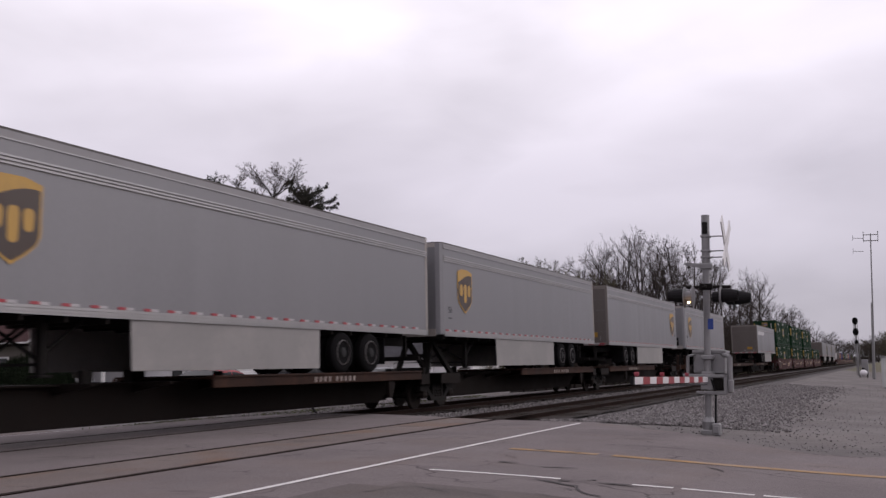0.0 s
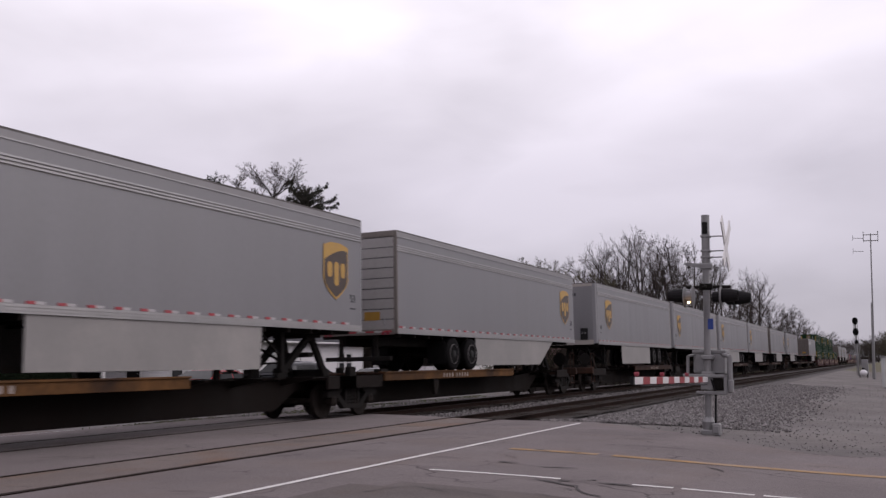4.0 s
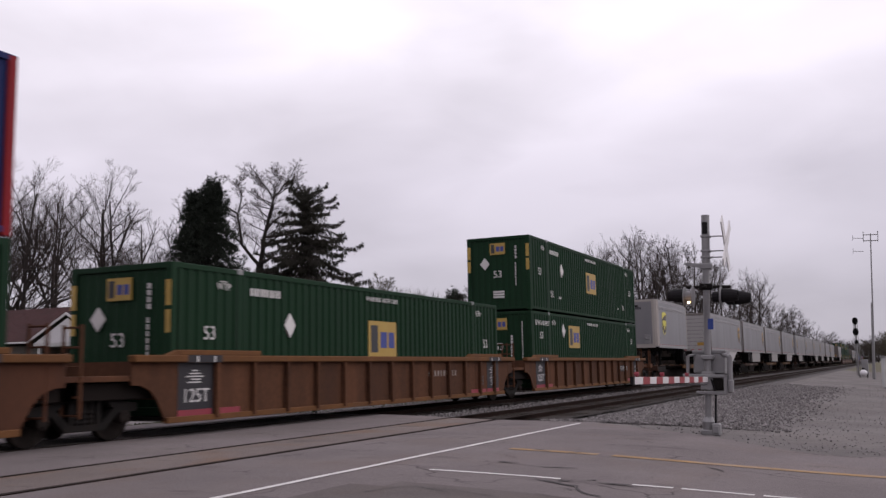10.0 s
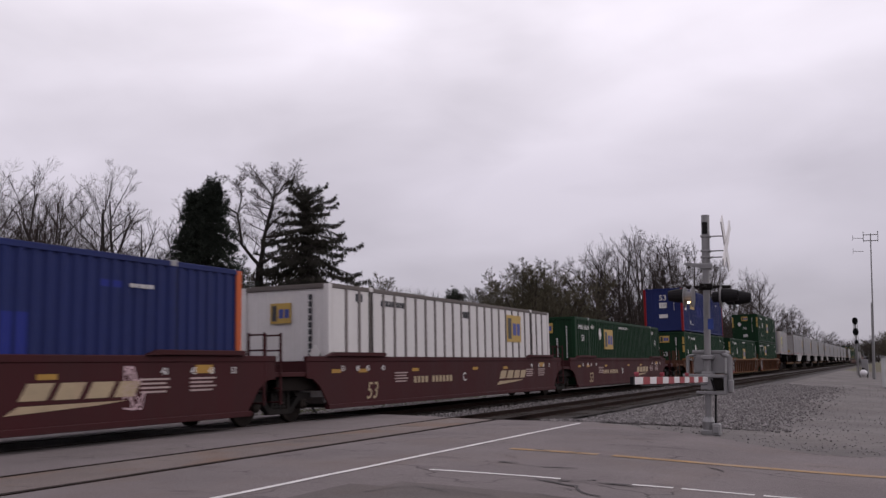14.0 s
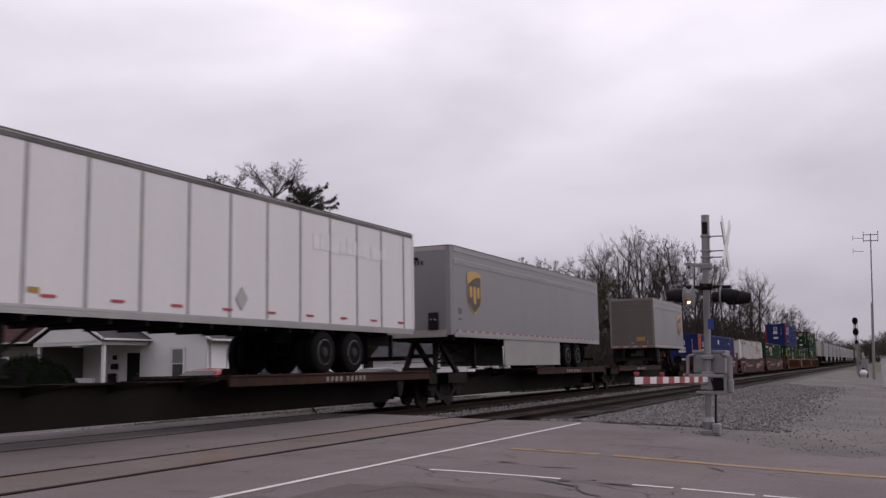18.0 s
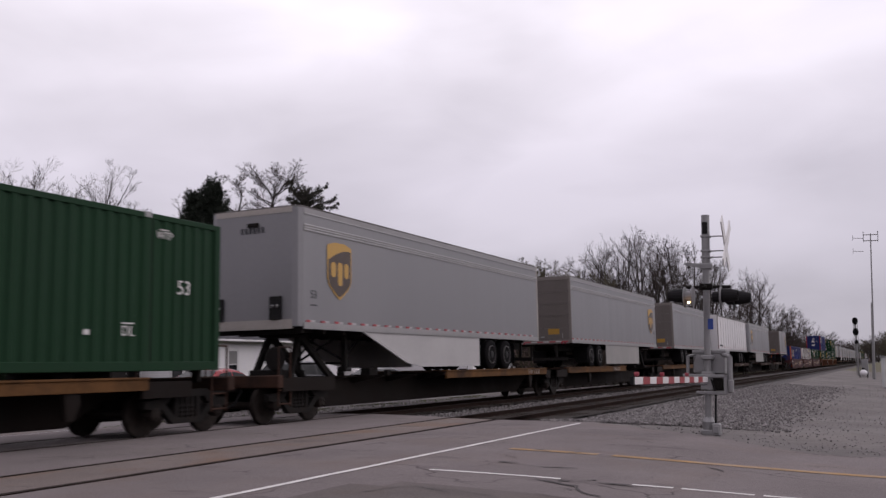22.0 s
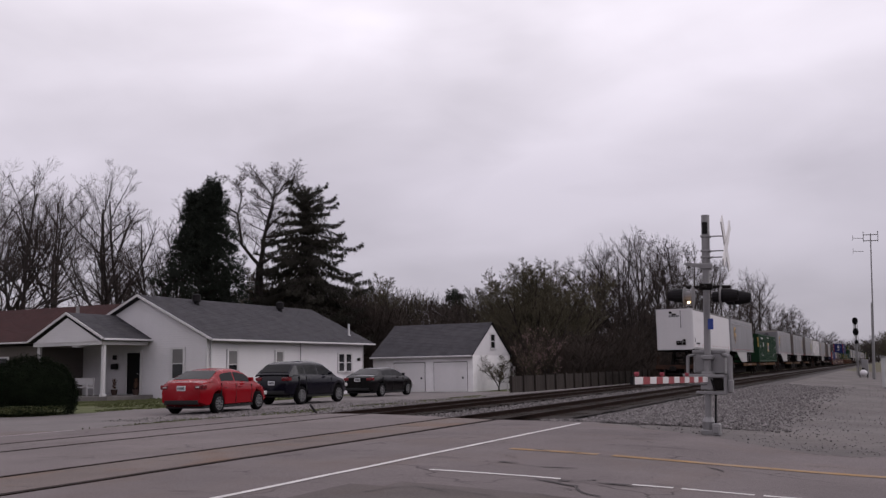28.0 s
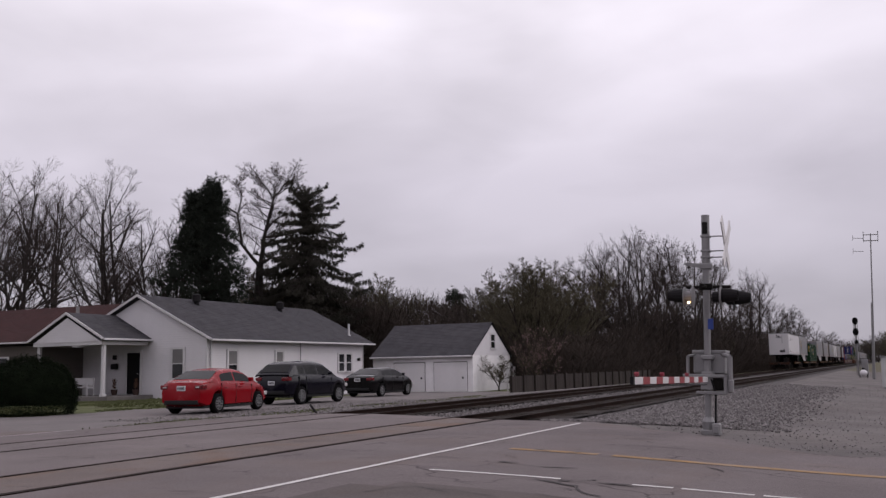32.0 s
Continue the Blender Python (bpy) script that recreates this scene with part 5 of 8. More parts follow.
# -- well cars --
def well_car(a, b, c0, paint, chord, ribbed, letter, front_bogie=False, rear_end=False, front_end=False, label="orange ribbed well car carrying containers"):
    """One well from bogie a to bogie b; c0: where its container begins."""
    t = thing("well_car", label, "railway car", "cars of the train")
    P = b - a
    w0, w1 = c0 - a - 0.25, c0 - a + 16.4
    zt, zb = 1.50, 0.31
    for e in (-1, 1):
        lo, hi = sorted((e * 1.34, e * 1.38))
        half = [(-0.82, zt - 0.13), (-0.82, 0.97), (-0.60, 0.96), (-0.38, 0.88), (-0.20, 0.72), (-0.06, 0.50), (0.05, zb)] if ribbed else [(-0.82, zt - 0.13), (-0.82, 1.0), (-0.55, 0.98), (-0.25, 0.80), (0.15, zb)]
        pts = [(w0 + q, z) for q, z in half] + [(w1 - q, z) for q, z in half[::-1]]
        part("side_wall", Shape().prism(pts, "x", lo, hi), paint, t, "tall steel side wall of the well")
        ch = Shape().box(*sorted((e * 1.31, e * 1.50 if ribbed else e * 1.40)), w0 - 0.85, w1 + 0.85, zt - 0.13, zt, 0.015)
        ch.box(*sorted((e * 1.31, e * 1.44)), w0 + 0.05, w1 - 0.05, zb - 0.05, zb + 0.06, 0.01)
        part("top_chord", ch, chord, t, "heavy top chord")
        # raised container guides near the ends
        for y in (w0 + 0.3, w1 - 2.8):
            part("container_guide", Shape().box(*sorted((e * 1.33, e * 1.47)), y, y + 2.5, zt, zt + 0.10, 0.012).prism([(y, zt), (y - 0.3, zt), (y, zt + 0.1)], "x", *sorted((e * 1.33, e * 1.47))), chord, t, "raised container guide")
        if ribbed:
            k = w0 + 1.42
            while k < w1 - 0.9:
                part("rib", Shape().box(*sorted((e * 1.38, e * 1.49)), k - 0.045, k + 0.045, zb, zt - 0.13, 0.01), paint, t)
                k += 1.19
    fl = Shape().box(-1.34, 1.34, w0 + 0.2, w1 - 0.2, zb - 0.02, zb + 0.05)
    part("well_floor", fl, SPINE, t)
    part("body_bolster", Shape().box(-1.2, 1.2, -0.7, w0 - 0.1, 0.72, 1.03, 0.02), SPINE, t, "dark body bolster over the bogie")
    part("body_bolster", Shape().box(-1.2, 1.2, w1 + 0.1, P - 0.3, 0.72, 1.03, 0.02), SPINE, t, "dark body bolster over the bogie")
    part("end_bulkhead", Shape().box(-1.3, 1.3, w0 - 0.12, w0 + 0.02, 0.7, zt - 0.1), paint, t)
    part("end_bulkhead", Shape().box(-1.3, 1.3, w1 - 0.02, w1 + 0.12, 0.7, zt - 0.1), paint, t)
    for y0, y1 in ((-0.75, w0 - 0.1), (w1 + 0.1, P - 0.15)):
        part("end_platform", Shape().box(-1.35, 1.35, y0, y1, 1.04, 1.14, 0.01).box(-0.35, 0.35, y0 - 0.1, y1 + 0.1, 0.72, 1.04), paint, t, "walkway over the bogie")
        rl = Shape()
        for x in (1.36, 0.95):
            rl.rod((x, y0 + 0.35, 0.45), (x, y0 + 0.35, 2.0), 0.03, n=6)
        for z in (0.5, 0.8, 1.3, 1.62, 1.95):
            rl.rod((1.36, y0 + 0.35, z), (0.95, y0 + 0.35, z), 0.02, n=6)
        part("ladder", rl, paint, t, "steel end ladder")
    x = 1.381
    if ribbed:
        def data_panel(y, wide, words, black, size):
            pn = part("data_panel", Shape().box(x, x + 0.006, y - wide / 2, y + wide / 2, zb + 0.06, zt - 0.14), NAVY_PANEL if black else paint, t, "black data panel" if black else "plain panel with stencilled number")
            if words:
                lettering(words, size, (x + 0.008, y, zb + 0.42), PALE_INK if black else INK, pn)
            if black:
                d = Shape()
                for i in range(12):
                    q = 0.10 + 0.22 * ((i * 7) % 5) / 5
                    zz = zt - 0.30 - i * 0.055
                    if not words or i < 5:
                        d.box(x + 0.006, x + 0.009, y - q, y + q * (0.6 + 0.1 * (i % 4)), zz, zz + 0.025)
                stuff(part("stencil", d, PALE_INK, pn, "unreadable stencils"))
            return pn
        if letter != "B":
            data_panel(w0 + 0.86, 1.0, "125T", True, 0.26)
        data_panel(w1 - 0.95, 1.0, "", True, 0.2)
        data_panel(w1 - 1.95, 0.9, "53", False, 0.30)
        for a0, a1 in ((w0 + 0.36, w0 + 1.32), (w0 + 1.48, w0 + 2.2), (w1 - 1.45, w1 - 0.45), (w1 - 2.75, w1 - 1.55)):
            part("red_label", Shape().box(x + 0.006, x + 0.011, a0, a1, zb + 0.03, zb + 0.17), RED_BITS, t, "dull red label strip")
        for a0 in (w0 + 0.75, w0 + 1.25, w1 - 1.3, w1 - 0.7):
            part("white_tick", Shape().box(1.5, 1.505, a0, a0 + 0.05, zt - 0.13, zt - 0.01), PALE_INK, t, "white position tick")
        for a0 in (w0 + 0.5, w1 - 1.5):
            part("black_band", Shape().box(1.497, 1.503, a0, a0 + 1.0, zt - 0.135, zt + 0.003), NAVY_PANEL, t, "black painted band")
        if letter == "B":
            lettering("DTTX 789144", 0.19, (1.389, w0 + 3.85, 0.98), STENCIL_PALE, t)
        elif letter == "A":
            pn = part("number_panel", Shape().box(1.381, 1.386, P / 2 + 3.6, P / 2 + 5.5, 0.85, 1.13), NAVY_PANEL, t, "dark patch behind the car number")
            lettering("DTTX 789144", 0.19, (1.390, P / 2 + 4.55, 0.99), PALE_INK, pn)
        else:
            nb = Shape()
            for i in range(10):
                nb.box(1.381, 1.386, P / 2 + 2.6 + i * 0.2, P / 2 + 2.68 + i * 0.2, 0.94, 1.10)
            stuff(part("fleet_number", nb, STENCIL_PALE, t, "pale stencilled car number"))
    else:
        # slanted pale shapes and a swoosh for the railway's emblem
        o = {"A": 0.3, "B": -0.5}.get(letter, 0.0)
        y = P / 2 + 2.45 + o
        em = Shape()
        for i, (k, w) in enumerate(((0, 0.52), (0.66, 0.52), (1.32, 0.50), (1.94, 0.48))):
            for q0, q1, r0, r1 in ((0, w, 0, 0.27),):
                sl = 0.6
                zz = 0.78
                em.prism([(y + k + q0 + r0 * sl, zz + r0), (y + k + q1 + r0 * sl, zz + r0), (y + k + q1 + r1 * sl, zz + r1), (y + k + q0 + r1 * sl, zz + r1)], "x", x, x + 0.004)
        em.prism([(y - 0.25, 0.57), (y + 1.6, 0.66), (y + 2.3, 0.72), (y + 0.0, 0.70)], "x", x, x + 0.004)
        stuff(part("emblem", em, mat("cream_emblem", (0.31, 0.24, 0.15), 0.6, var=0.15, grime=0.3, grime_c=(0.2, 0.1, 0.09)), t, "slanted cream emblem shapes over a swoosh"))
        lettering("53", 0.42, (x + 0.003, w0 + 2.2, 0.62), mat("cream_number", (0.31, 0.24, 0.15), 0.6), t, lean=0.25)
        lettering(letter, 0.26, (x + 0.003, P / 2 - 0.45 + o, 0.88), PALE_INK, t)
        nb = Shape()
        for i in range(10):
            nb.box(x, x + 0.004, P / 2 - 3.9 + o + i * 0.24 + (0.2 if i > 3 else 0), P / 2 - 3.74 + o + i * 0.24 + (0.2 if i > 3 else 0), 0.78, 0.96)
        stuff(part("fleet_number", nb, mat("cream_number", (0.31, 0.24, 0.15), 0.6), t, "faded car number"))
        for words, k in (("53", w1 - 0.6), ("48", w1 - 1.3), ("45", w1 - 1.8), ("40", w1 - 2.6)):
            lettering(words, 0.13, (x + 0.003, k, 1.2), PALE_INK, t)
            lettering(words, 0.13, (x + 0.003, P - k, 1.2), PALE_INK, t)
        yb = Shape()
        for k in (0.25, 1.5, 4.4, 8.6, 11.2, 14.9):
            yb.box(x, x + 0.006, w0 + k, w0 + k + 0.40, 1.1, 1.19) if k != 14.9 else yb.box(x, x + 0.006, w0 + k, w0 + k + 0.5, 1.16, 1.32)
        stuff(part("yellow_reflector", yb, YELLOW, t, "yellow reflective strips"))
        d = Shape()
        for k in (w0 + 3.4, w1 - 3.2, w1 - 1.9):
            for i in range(4):
                d.box(x, x + 0.004, k, k + 0.75 - 0.1 * (i % 2), 1.05 - i * 0.075, 1.085 - i * 0.075)
        stuff(part("stencil", d, mat("dim_stencil", (0.33, 0.25, 0.24), 0.6), t, "unreadable stencils"))
        if letter == "A":
            g = Shape()
            for p, q in (((3.0, 0.6), (3.1, 1.2)), ((3.05, 0.9), (3.4, 1.2)), ((3.05, 0.9), (3.5, 0.55)), ((3.7, 0.5), (3.75, 1.15)), ((3.75, 1.15), (4.15, 1.1)), ((3.72, 0.85), (4.05, 0.85)), ((4.5, 1.1), (4.3, 0.8)), ((4.3, 0.8), (4.5, 0.5))):
                g.beam((x, *p), (x, *q), 0.008, 0.05)
            stuff(part("scrawl", g, mat("teal_scrawl", (0.10, 0.14, 0.12), 0.6), t, "thin teal scrawled strokes"))
            g = Shape()
            r = random.Random(9)
            p = (w1 - 3.2, 1.1)
            for _ in range(26):
                q = (min(max(p[0] + r.uniform(-0.4, 0.42), w1 - 3.6), w1 - 2.7), min(max(p[1] + r.uniform(-0.4, 0.4), 0.55), 1.3))
                g.beam((x, *p), (x, *q), 0.008, 0.03)
                p = q
            stuff(part("scrawl", g, mat("pink_scrawl", (0.40, 0.28, 0.30), 0.6), t, "pale scrawled tangle of strokes"))
    bogie(t, 0)
    if front_bogie:
        bogie(t, P)
    for flag, y, d in ((rear_end, 0, -1), (front_end, P, 1)):
        if flag:
            part("coupler", Shape().box(-0.11, 0.11, *sorted((y + d * 0.9, y + d * 1.75)), 0.72, 0.94, 0.02).box(-0.18, 0.18, *sorted((y + d * 1.7, y + d * 1.98)), 0.66, 1.0, 0.04), DARK_STEEL, t, "knuckle coupler")
            part("end_sill", Shape().box(-1.35, 1.35, *sorted((y + d * 0.8, y + d * 1.3)), 0.98, 1.2, 0.02), paint, t)
            hr = Shape()
            for xx in (-1.2, -0.4, 0.4, 1.2):
                hr.rod((xx, y + d * 1.2, 1.1), (xx, y + d * 1.2, 2.0), 0.025, n=6)
            for xx in (-1.25, 1.25):
                hr.rod((xx, y + d * 1.25, 0.4), (xx, y + d * 1.25, 1.9), 0.02, n=6).rod((xx, y + d * 0.8, 0.4), (xx, y + d * 0.8, 1.9), 0.02, n=6)
                for z in (0.45, 0.75, 1.05):
                    hr.rod((xx, y + d * 1.25, z), (xx, y + d * 0.8, z), 0.018, n=6)
            part("hand_rail", hr, paint, t, "hand rails and steps")
    return on_train(t, a)


# the consist, from the tail forward; numbers are metres along the train at the start
WHITE_LABEL = "white van trailer with faint removed lettering on a spine car"
trailer(-414.4, 16.15, "r", "white", "none", emblem_on=False, label=WHITE_LABEL, axle=13.1)
trailer(-397.2, 13.8, "r", skirt="slant", axle=11.0, em=2.2)
trailer(-359.55, 16.15, "r", skirt="slant")
trailer(-339.2, 16.15, "f", skirt="rect", axle=12.56)
trailer(-318.3, 13.8, "f", skirt="none", gold=LEMON, axle=10.47)
trailer(-301.35, 16.15, "r", "posts", "none", emblem_on=False, label="white van trailer with dark panel joints on a spine car")
trailer(-282.65, 16.15, "r", skirt="rect")
trailer(-255.0, 8.5, "f", skirt="none", label="short silver road trailer with a gold shield emblem")
trailer(-116.8, 8.6, "r", skirt="none", gold=LEMON, label="short silver road trailer with brown corner panels")
trailer(-98.75, 16.15, "f", skirt="slant", door="slats", label="silver road trailer with a slatted rear door")
for s_ in (-81.05, -64.0, -46.1):
    trailer(s_, 16.15, "f", skirt=(3.0, 1.6, 10.75) if s_ == -46.1 else "rect", door="slats", axle=11.75 if s_ == -46.1 else None)
trailer(-26.6, 16.15, "r", skirt="rect", em=2.05)
for s_, k_ in ((-9.45, "none"), (8.2, "rect"), (25.3, "rect")):
    trailer(s_, 16.15, "r", skirt=k_)
trailer(43.9, 16.15, "f", skirt="rect")
trailer(62.8, 16.15, "r", skirt="rect")
trailer(100.7, 16.15, "f", skirt="rect", emblem_on=False)
for s_ in (204.4, 222.0, 239.6):
    trailer(s_, 16.15, "f", skirt="rect")

G_LABEL = "dark green corrugated container with yellow logo"
container(-378.5, 1.2155, GREEN, GREEN, "green", G_LABEL + ", on a spine car")
container(-240.6, 0.38, BLUE, POST_ORANGE, "blue", "blue corrugated container with orange corner posts")
container(-221.1, 0.38, BOX_WHITE, BOX_GREY, "white", "white container with dark grey vertical posts in a well car")
container(-201.55, 0.38, GREEN, GREEN, "green_low", G_LABEL + " in a well car", mark="EMHU 654269")
container(-177.7, 0.38, GREEN, GREEN, "green", G_LABEL + " under a blue one", mark="EMHU 264568")
container(-177.7, 3.285, BLUE, POST_RED, "blue", "blue corrugated container with red posts on a green one")
container(-157.95, 0.38, GREEN, GREEN, "green", G_LABEL + " in a well car")
container(-138.35, 0.38, GREEN, GREEN, "green_low", G_LABEL + " under another", mark="EMHU 654457")
container(-138.35, 3.285, GREEN, GREEN, "green", G_LABEL + " stacked on another")
for s_ in (119.4, 139.0, 158.6, 178.2):
    container(s_, 0.38, GREEN, GREEN, "green", G_LABEL + " in a well car")
    if s_ != 178.2:
        container(s_, 3.285, GREEN, GREEN, "green", G_LABEL + " stacked on another")
for i_, s_ in enumerate((262.0, 281.6, 301.2, 320.8, 340.4, 360.0)):
    container(s_, 0.38, (BOX_WHITE, BLUE, GREEN)[i_ % 3], (BOX_GREY, POST_ORANGE, GREEN)[i_ % 3], ("white", "blue", "green")[i_ % 3], ("white ribbed", "blue corrugated", "green corrugated")[i_ % 3] + " container far ahead in the train")


def articulated(trucks, noses, sills, kinds=None, number=""):
    n = len(trucks) - 1
    for i in range(n):
        spine_car(trucks[i], trucks[i + 1], noses[i], sills[i], i == n - 1, i == 0, i == n - 1, load=(kinds or {}).get(i, "trailer"), kingpin=PINS.get((round(trucks[i]),)), number=number)


PINS = {(-265,): 17.1, (-264,): 17.0, (-116,): 0.4}
articulated((-413.9, -397.0, -380.0, -363.0), "rrr", [DECK_YELLOW] * 3, {2: "container"})
articulated((-359.2, -341.1, -323.0, -305.0), "rff", [DECK_YELLOW] * 3, number="TTRX 552222")
articulated((-301.2, -282.8, -264.4, -246.6), "rrf", [DECK_BROWN] * 3)
articulated((-116.3, -99.3, -82.25, -65.2, -48.15, -31.1), "rffff", [DECK_YELLOW, DECK_YELLOW, DECK_BROWN, DECK_YELLOW, DECK_YELLOW])
articulated((-26.5, -9.2, 8.1, 25.4, 42.6, 59.6), "rrrrf", [DECK_BROWN] * 5)
articulated((63.4, 80.6, 97.8, 115.0), "rrf", [DECK_BROWN] * 3, {1: "container"})
articulated((203.8, 221.4, 239.0, 256.6), "fff", [DECK_BROWN] * 3)


def wells(trucks, cs, paint, chord, ribbed, letters, label):
    n = len(trucks) - 1
    for i in range(n):
        well_car(trucks[i], trucks[i + 1], cs[i], ORANGE_DIRTY if ribbed and i == 0 else paint, chord, ribbed, letters[i], i == n - 1, i == 0, i == n - 1, label)


wells((-242.7, -222.75, -203.15, -183.4), (-240.6, -221.1, -201.55), MAROON, MAROON, False, "ACB", "maroon smooth-sided well car with a cream emblem")
wells((-179.7, -159.75, -140.1, -120.2), (-177.7, -157.95, -138.35), ORANGE_CAR, ORANGE_BRIGHT, True, "BCA", "faded orange ribbed well car carrying containers")
wells((117.6, 137.4, 156.9, 176.5, 196.4), (119.4, 139.0, 158.6, 178.2), MAROON, MAROON, False, "ABCD", "maroon smooth-sided well car with a cream emblem")
wells((260.2, 279.9, 299.5, 319.1, 338.7, 358.3, 378.2), (262.0, 281.6, 301.2, 320.8, 340.4, 360.0), MAROON, MAROON, False, "ABCDEF", "maroon smooth-sided well car with a cream emblem")
# ---- house, garage, neighbour ----
SIDING = mat("white_vinyl_siding", (0.60, 0.58, 0.60), 0.6, spec=0.15, var=0.05, scale=0.8, grime=0.2, grime_c=(0.5, 0.48, 0.47), streak=True)
TRIM = mat("white_trim_paint", (0.52, 0.505, 0.515), 0.5, var=0.05, grime=0.15, grime_c=(0.5, 0.48, 0.47))
SHINGLE = mat("grey_asphalt_shingle", (0.053, 0.051, 0.057), 0.95, var=0.3, scale=1.5, grime=0.4, grime_c=(0.07, 0.066, 0.068), bump=0.6, bump_scale=25)
SHINGLE_RED = mat("red_brown_shingle", (0.050, 0.024, 0.024), 0.95, var=0.3, scale=1.2, grime=0.4, grime_c=(0.035, 0.024, 0.024), bump=0.6, bump_scale=25)
PANE = mat("dark_window_glass", (0.012, 0.013, 0.015), 0.08, var=0.1)
CURTAIN = mat("drawn_pale_blind", (0.15, 0.145, 0.145), 0.6, var=0.1)
DOOR_BLACK = mat("black_front_door", (0.006, 0.0055, 0.006), 0.7, var=0.2)
CONCRETE = mat("porch_concrete", (0.15, 0.138, 0.134), 0.9, var=0.2, scale=1.5, grime=0.3, bump=0.3)
# beige siding with the shade of the neighbour's wall and porch in its colour
BEIGE = mat("shade_darkened_beige_siding", (0.11, 0.095, 0.088), 0.7, var=0.08, scale=0.8, streak=True)


def clapboard(pts, axis, plane, out, row=0.125):
    """Lap siding filling a convex outline (across, up) on a wall plane; out: which way the wall faces."""
    s = Shape()
    zs = [p[1] for p in pts]
    n = len(pts)

    def span(z):
        xs = []
        for i in range(n):
            (a, za), (b, zb) = pts[i], pts[(i + 1) % n]
            if (za - z) * (zb - z) <= 0 and abs(za - zb) > 1e-9:
                xs.append(a + (b - a) * (z - za) / (zb - za))
        return (min(xs), max(xs)) if len(xs) > 1 else None
    z = min(zs) + 1e-4
    while z < max(zs) - 1e-3:
        z2 = min(z + row, max(zs) - 1e-4)
        a, b = span(z), span(z2)
        if a and b:
            def P(c, zz, o):
                return (c, plane + out * o, zz) if axis == "y" else (plane + out * o, c, zz)
            s.add([P(a[0], z + 0.012, 0.030), P(a[1], z + 0.012, 0.030), P(b[1], z2, 0.010), P(b[0], z2, 0.010), P(a[0], z + 0.016, 0.0), P(a[1], z + 0.016, 0.0), P(a[0], z, 0.010), P(a[1], z, 0.010)], [(0, 1, 2, 3), (4, 5, 1, 0), (6, 7, 5, 4)])
        z = z2
    s.weld = True
    return s


def window(parent, axis, plane, out, c0, c1, z0, z1, blind=0.0, split=True, name="window"):
    """A sash window with casing, sill, sashes and panes."""
    def B(s, a, b, d0, d1, lo, hi):
        d = sorted((plane + out * d0, plane + out * d1))
        return s.box(a, b, *d, lo, hi) if axis == "y" else s.box(*d, a, b, lo, hi)
    t = 0.11
    fr = Shape()
    B(fr, c0 - t, c0, -0.03, 0.045, z0 - t, z1 + t)
    B(fr, c1, c1 + t, -0.03, 0.045, z0 - t, z1 + t)
    B(fr, c0, c1, 0.0, 0.045, z1, z1 + t)
    w = part(name, fr, TRIM, parent, "white-cased sash window")
    part("sill", B(Shape(), c0 - t - 0.03, c1 + t + 0.03, 0.0, 0.08, z0 - t, z0), TRIM, w)
    zm = (z0 + z1) / 2
    sa = Shape()
    B(sa, c0, c1, 0.0, 0.030, zm - 0.025, zm + 0.025)
    B(sa, c0, c0 + 0.05, 0, 0.028, z0, z1)
    B(sa, c1 - 0.05, c1, 0, 0.028, z0, z1)
    part("sash", sa, TRIM, w)
    part("pane", B(Shape(), c0 + 0.05, c1 - 0.05, 0.0, 0.014, z0, zm - 0.025), PANE, w, "dark glass pane")
    part("pane", B(Shape(), c0 + 0.05, c1 - 0.05, 0.0, 0.016, zm + 0.025, z1), CURTAIN if blind else PANE, w, "pane with a drawn blind" if blind else "dark glass pane")
    return w


def gable_roof(parent, axis, lo, hi, ridge, zr, e0, ze0, e1, ze1, material, thick=0.14, rakes="both"):
    """Two slopes from a ridge; axis: the way the ridge runs. Courses of shingles step up the slope."""
    for e, ze in ((e0, ze0), (e1, ze1)):
        s = Shape()
        n = max(6, int(abs(ridge - e) / 0.18))
        for i in range(n):
            a, b = i / n, (i + 1) / n
            pa, pb = e + (ridge - e) * a, e + (ridge - e) * b
            za, zb = ze + (zr - ze) * a, ze + (zr - ze) * b
            q = [(lo, pa, za + 0.014), (hi, pa, za + 0.014), (hi, pb, zb), (lo, pb, zb), (lo, pa, za), (hi, pa, za)]
            if axis == "y":
                q = [(y, x, z) for x, y, z in q]
            s.add(q, [(0, 1, 2, 3), (4, 5, 1, 0)])
        q = [(lo, e, ze - thick), (hi, e, ze - thick), (hi, ridge, zr - thick), (lo, ridge, zr - thick)]
        if axis == "y":
            q = [(y, x, z) for x, y, z in q]
        s.add(q, [(0, 1, 2, 3)])
        q = [(lo, e, ze - thick), (hi, e, ze - thick), (hi, e, ze), (lo, e, ze)]
        if axis == "y":
            q = [(y, x, z) for x, y, z in q]
        s.add(q, [(0, 1, 2, 3)])
        s.weld = True
        part("roof", s, material, parent, "shingled roof slope")
        # eave fascia with gutter, and rake boards
        d = 0.03 if e > ridge else -0.03
        for k in {"both": (lo, hi), "front": (lo,), "": ()}[rakes]:
            f = Shape()
            a, b = (k, e, ze - thick * 0.35), (k, ridge, zr - thick * 0.35)
            if axis == "y":
                a, b = (a[1], a[0], a[2]), (b[1], b[0], b[2])
            f.beam(a, b, 0.05, thick - 0.02)
            part("rake_board", f, TRIM, parent, "white rake board")
        g = Shape()
        if axis == "x":
            g.box(lo, hi, *sorted((e, e + d * 4)), ze - 0.13, ze - 0.02, 0.02)
        else:
            g.box(*sorted((e, e + d * 4)), lo, hi, ze - 0.13, ze - 0.02, 0.02)
        part("gutter", g, TRIM, parent, "white gutter")


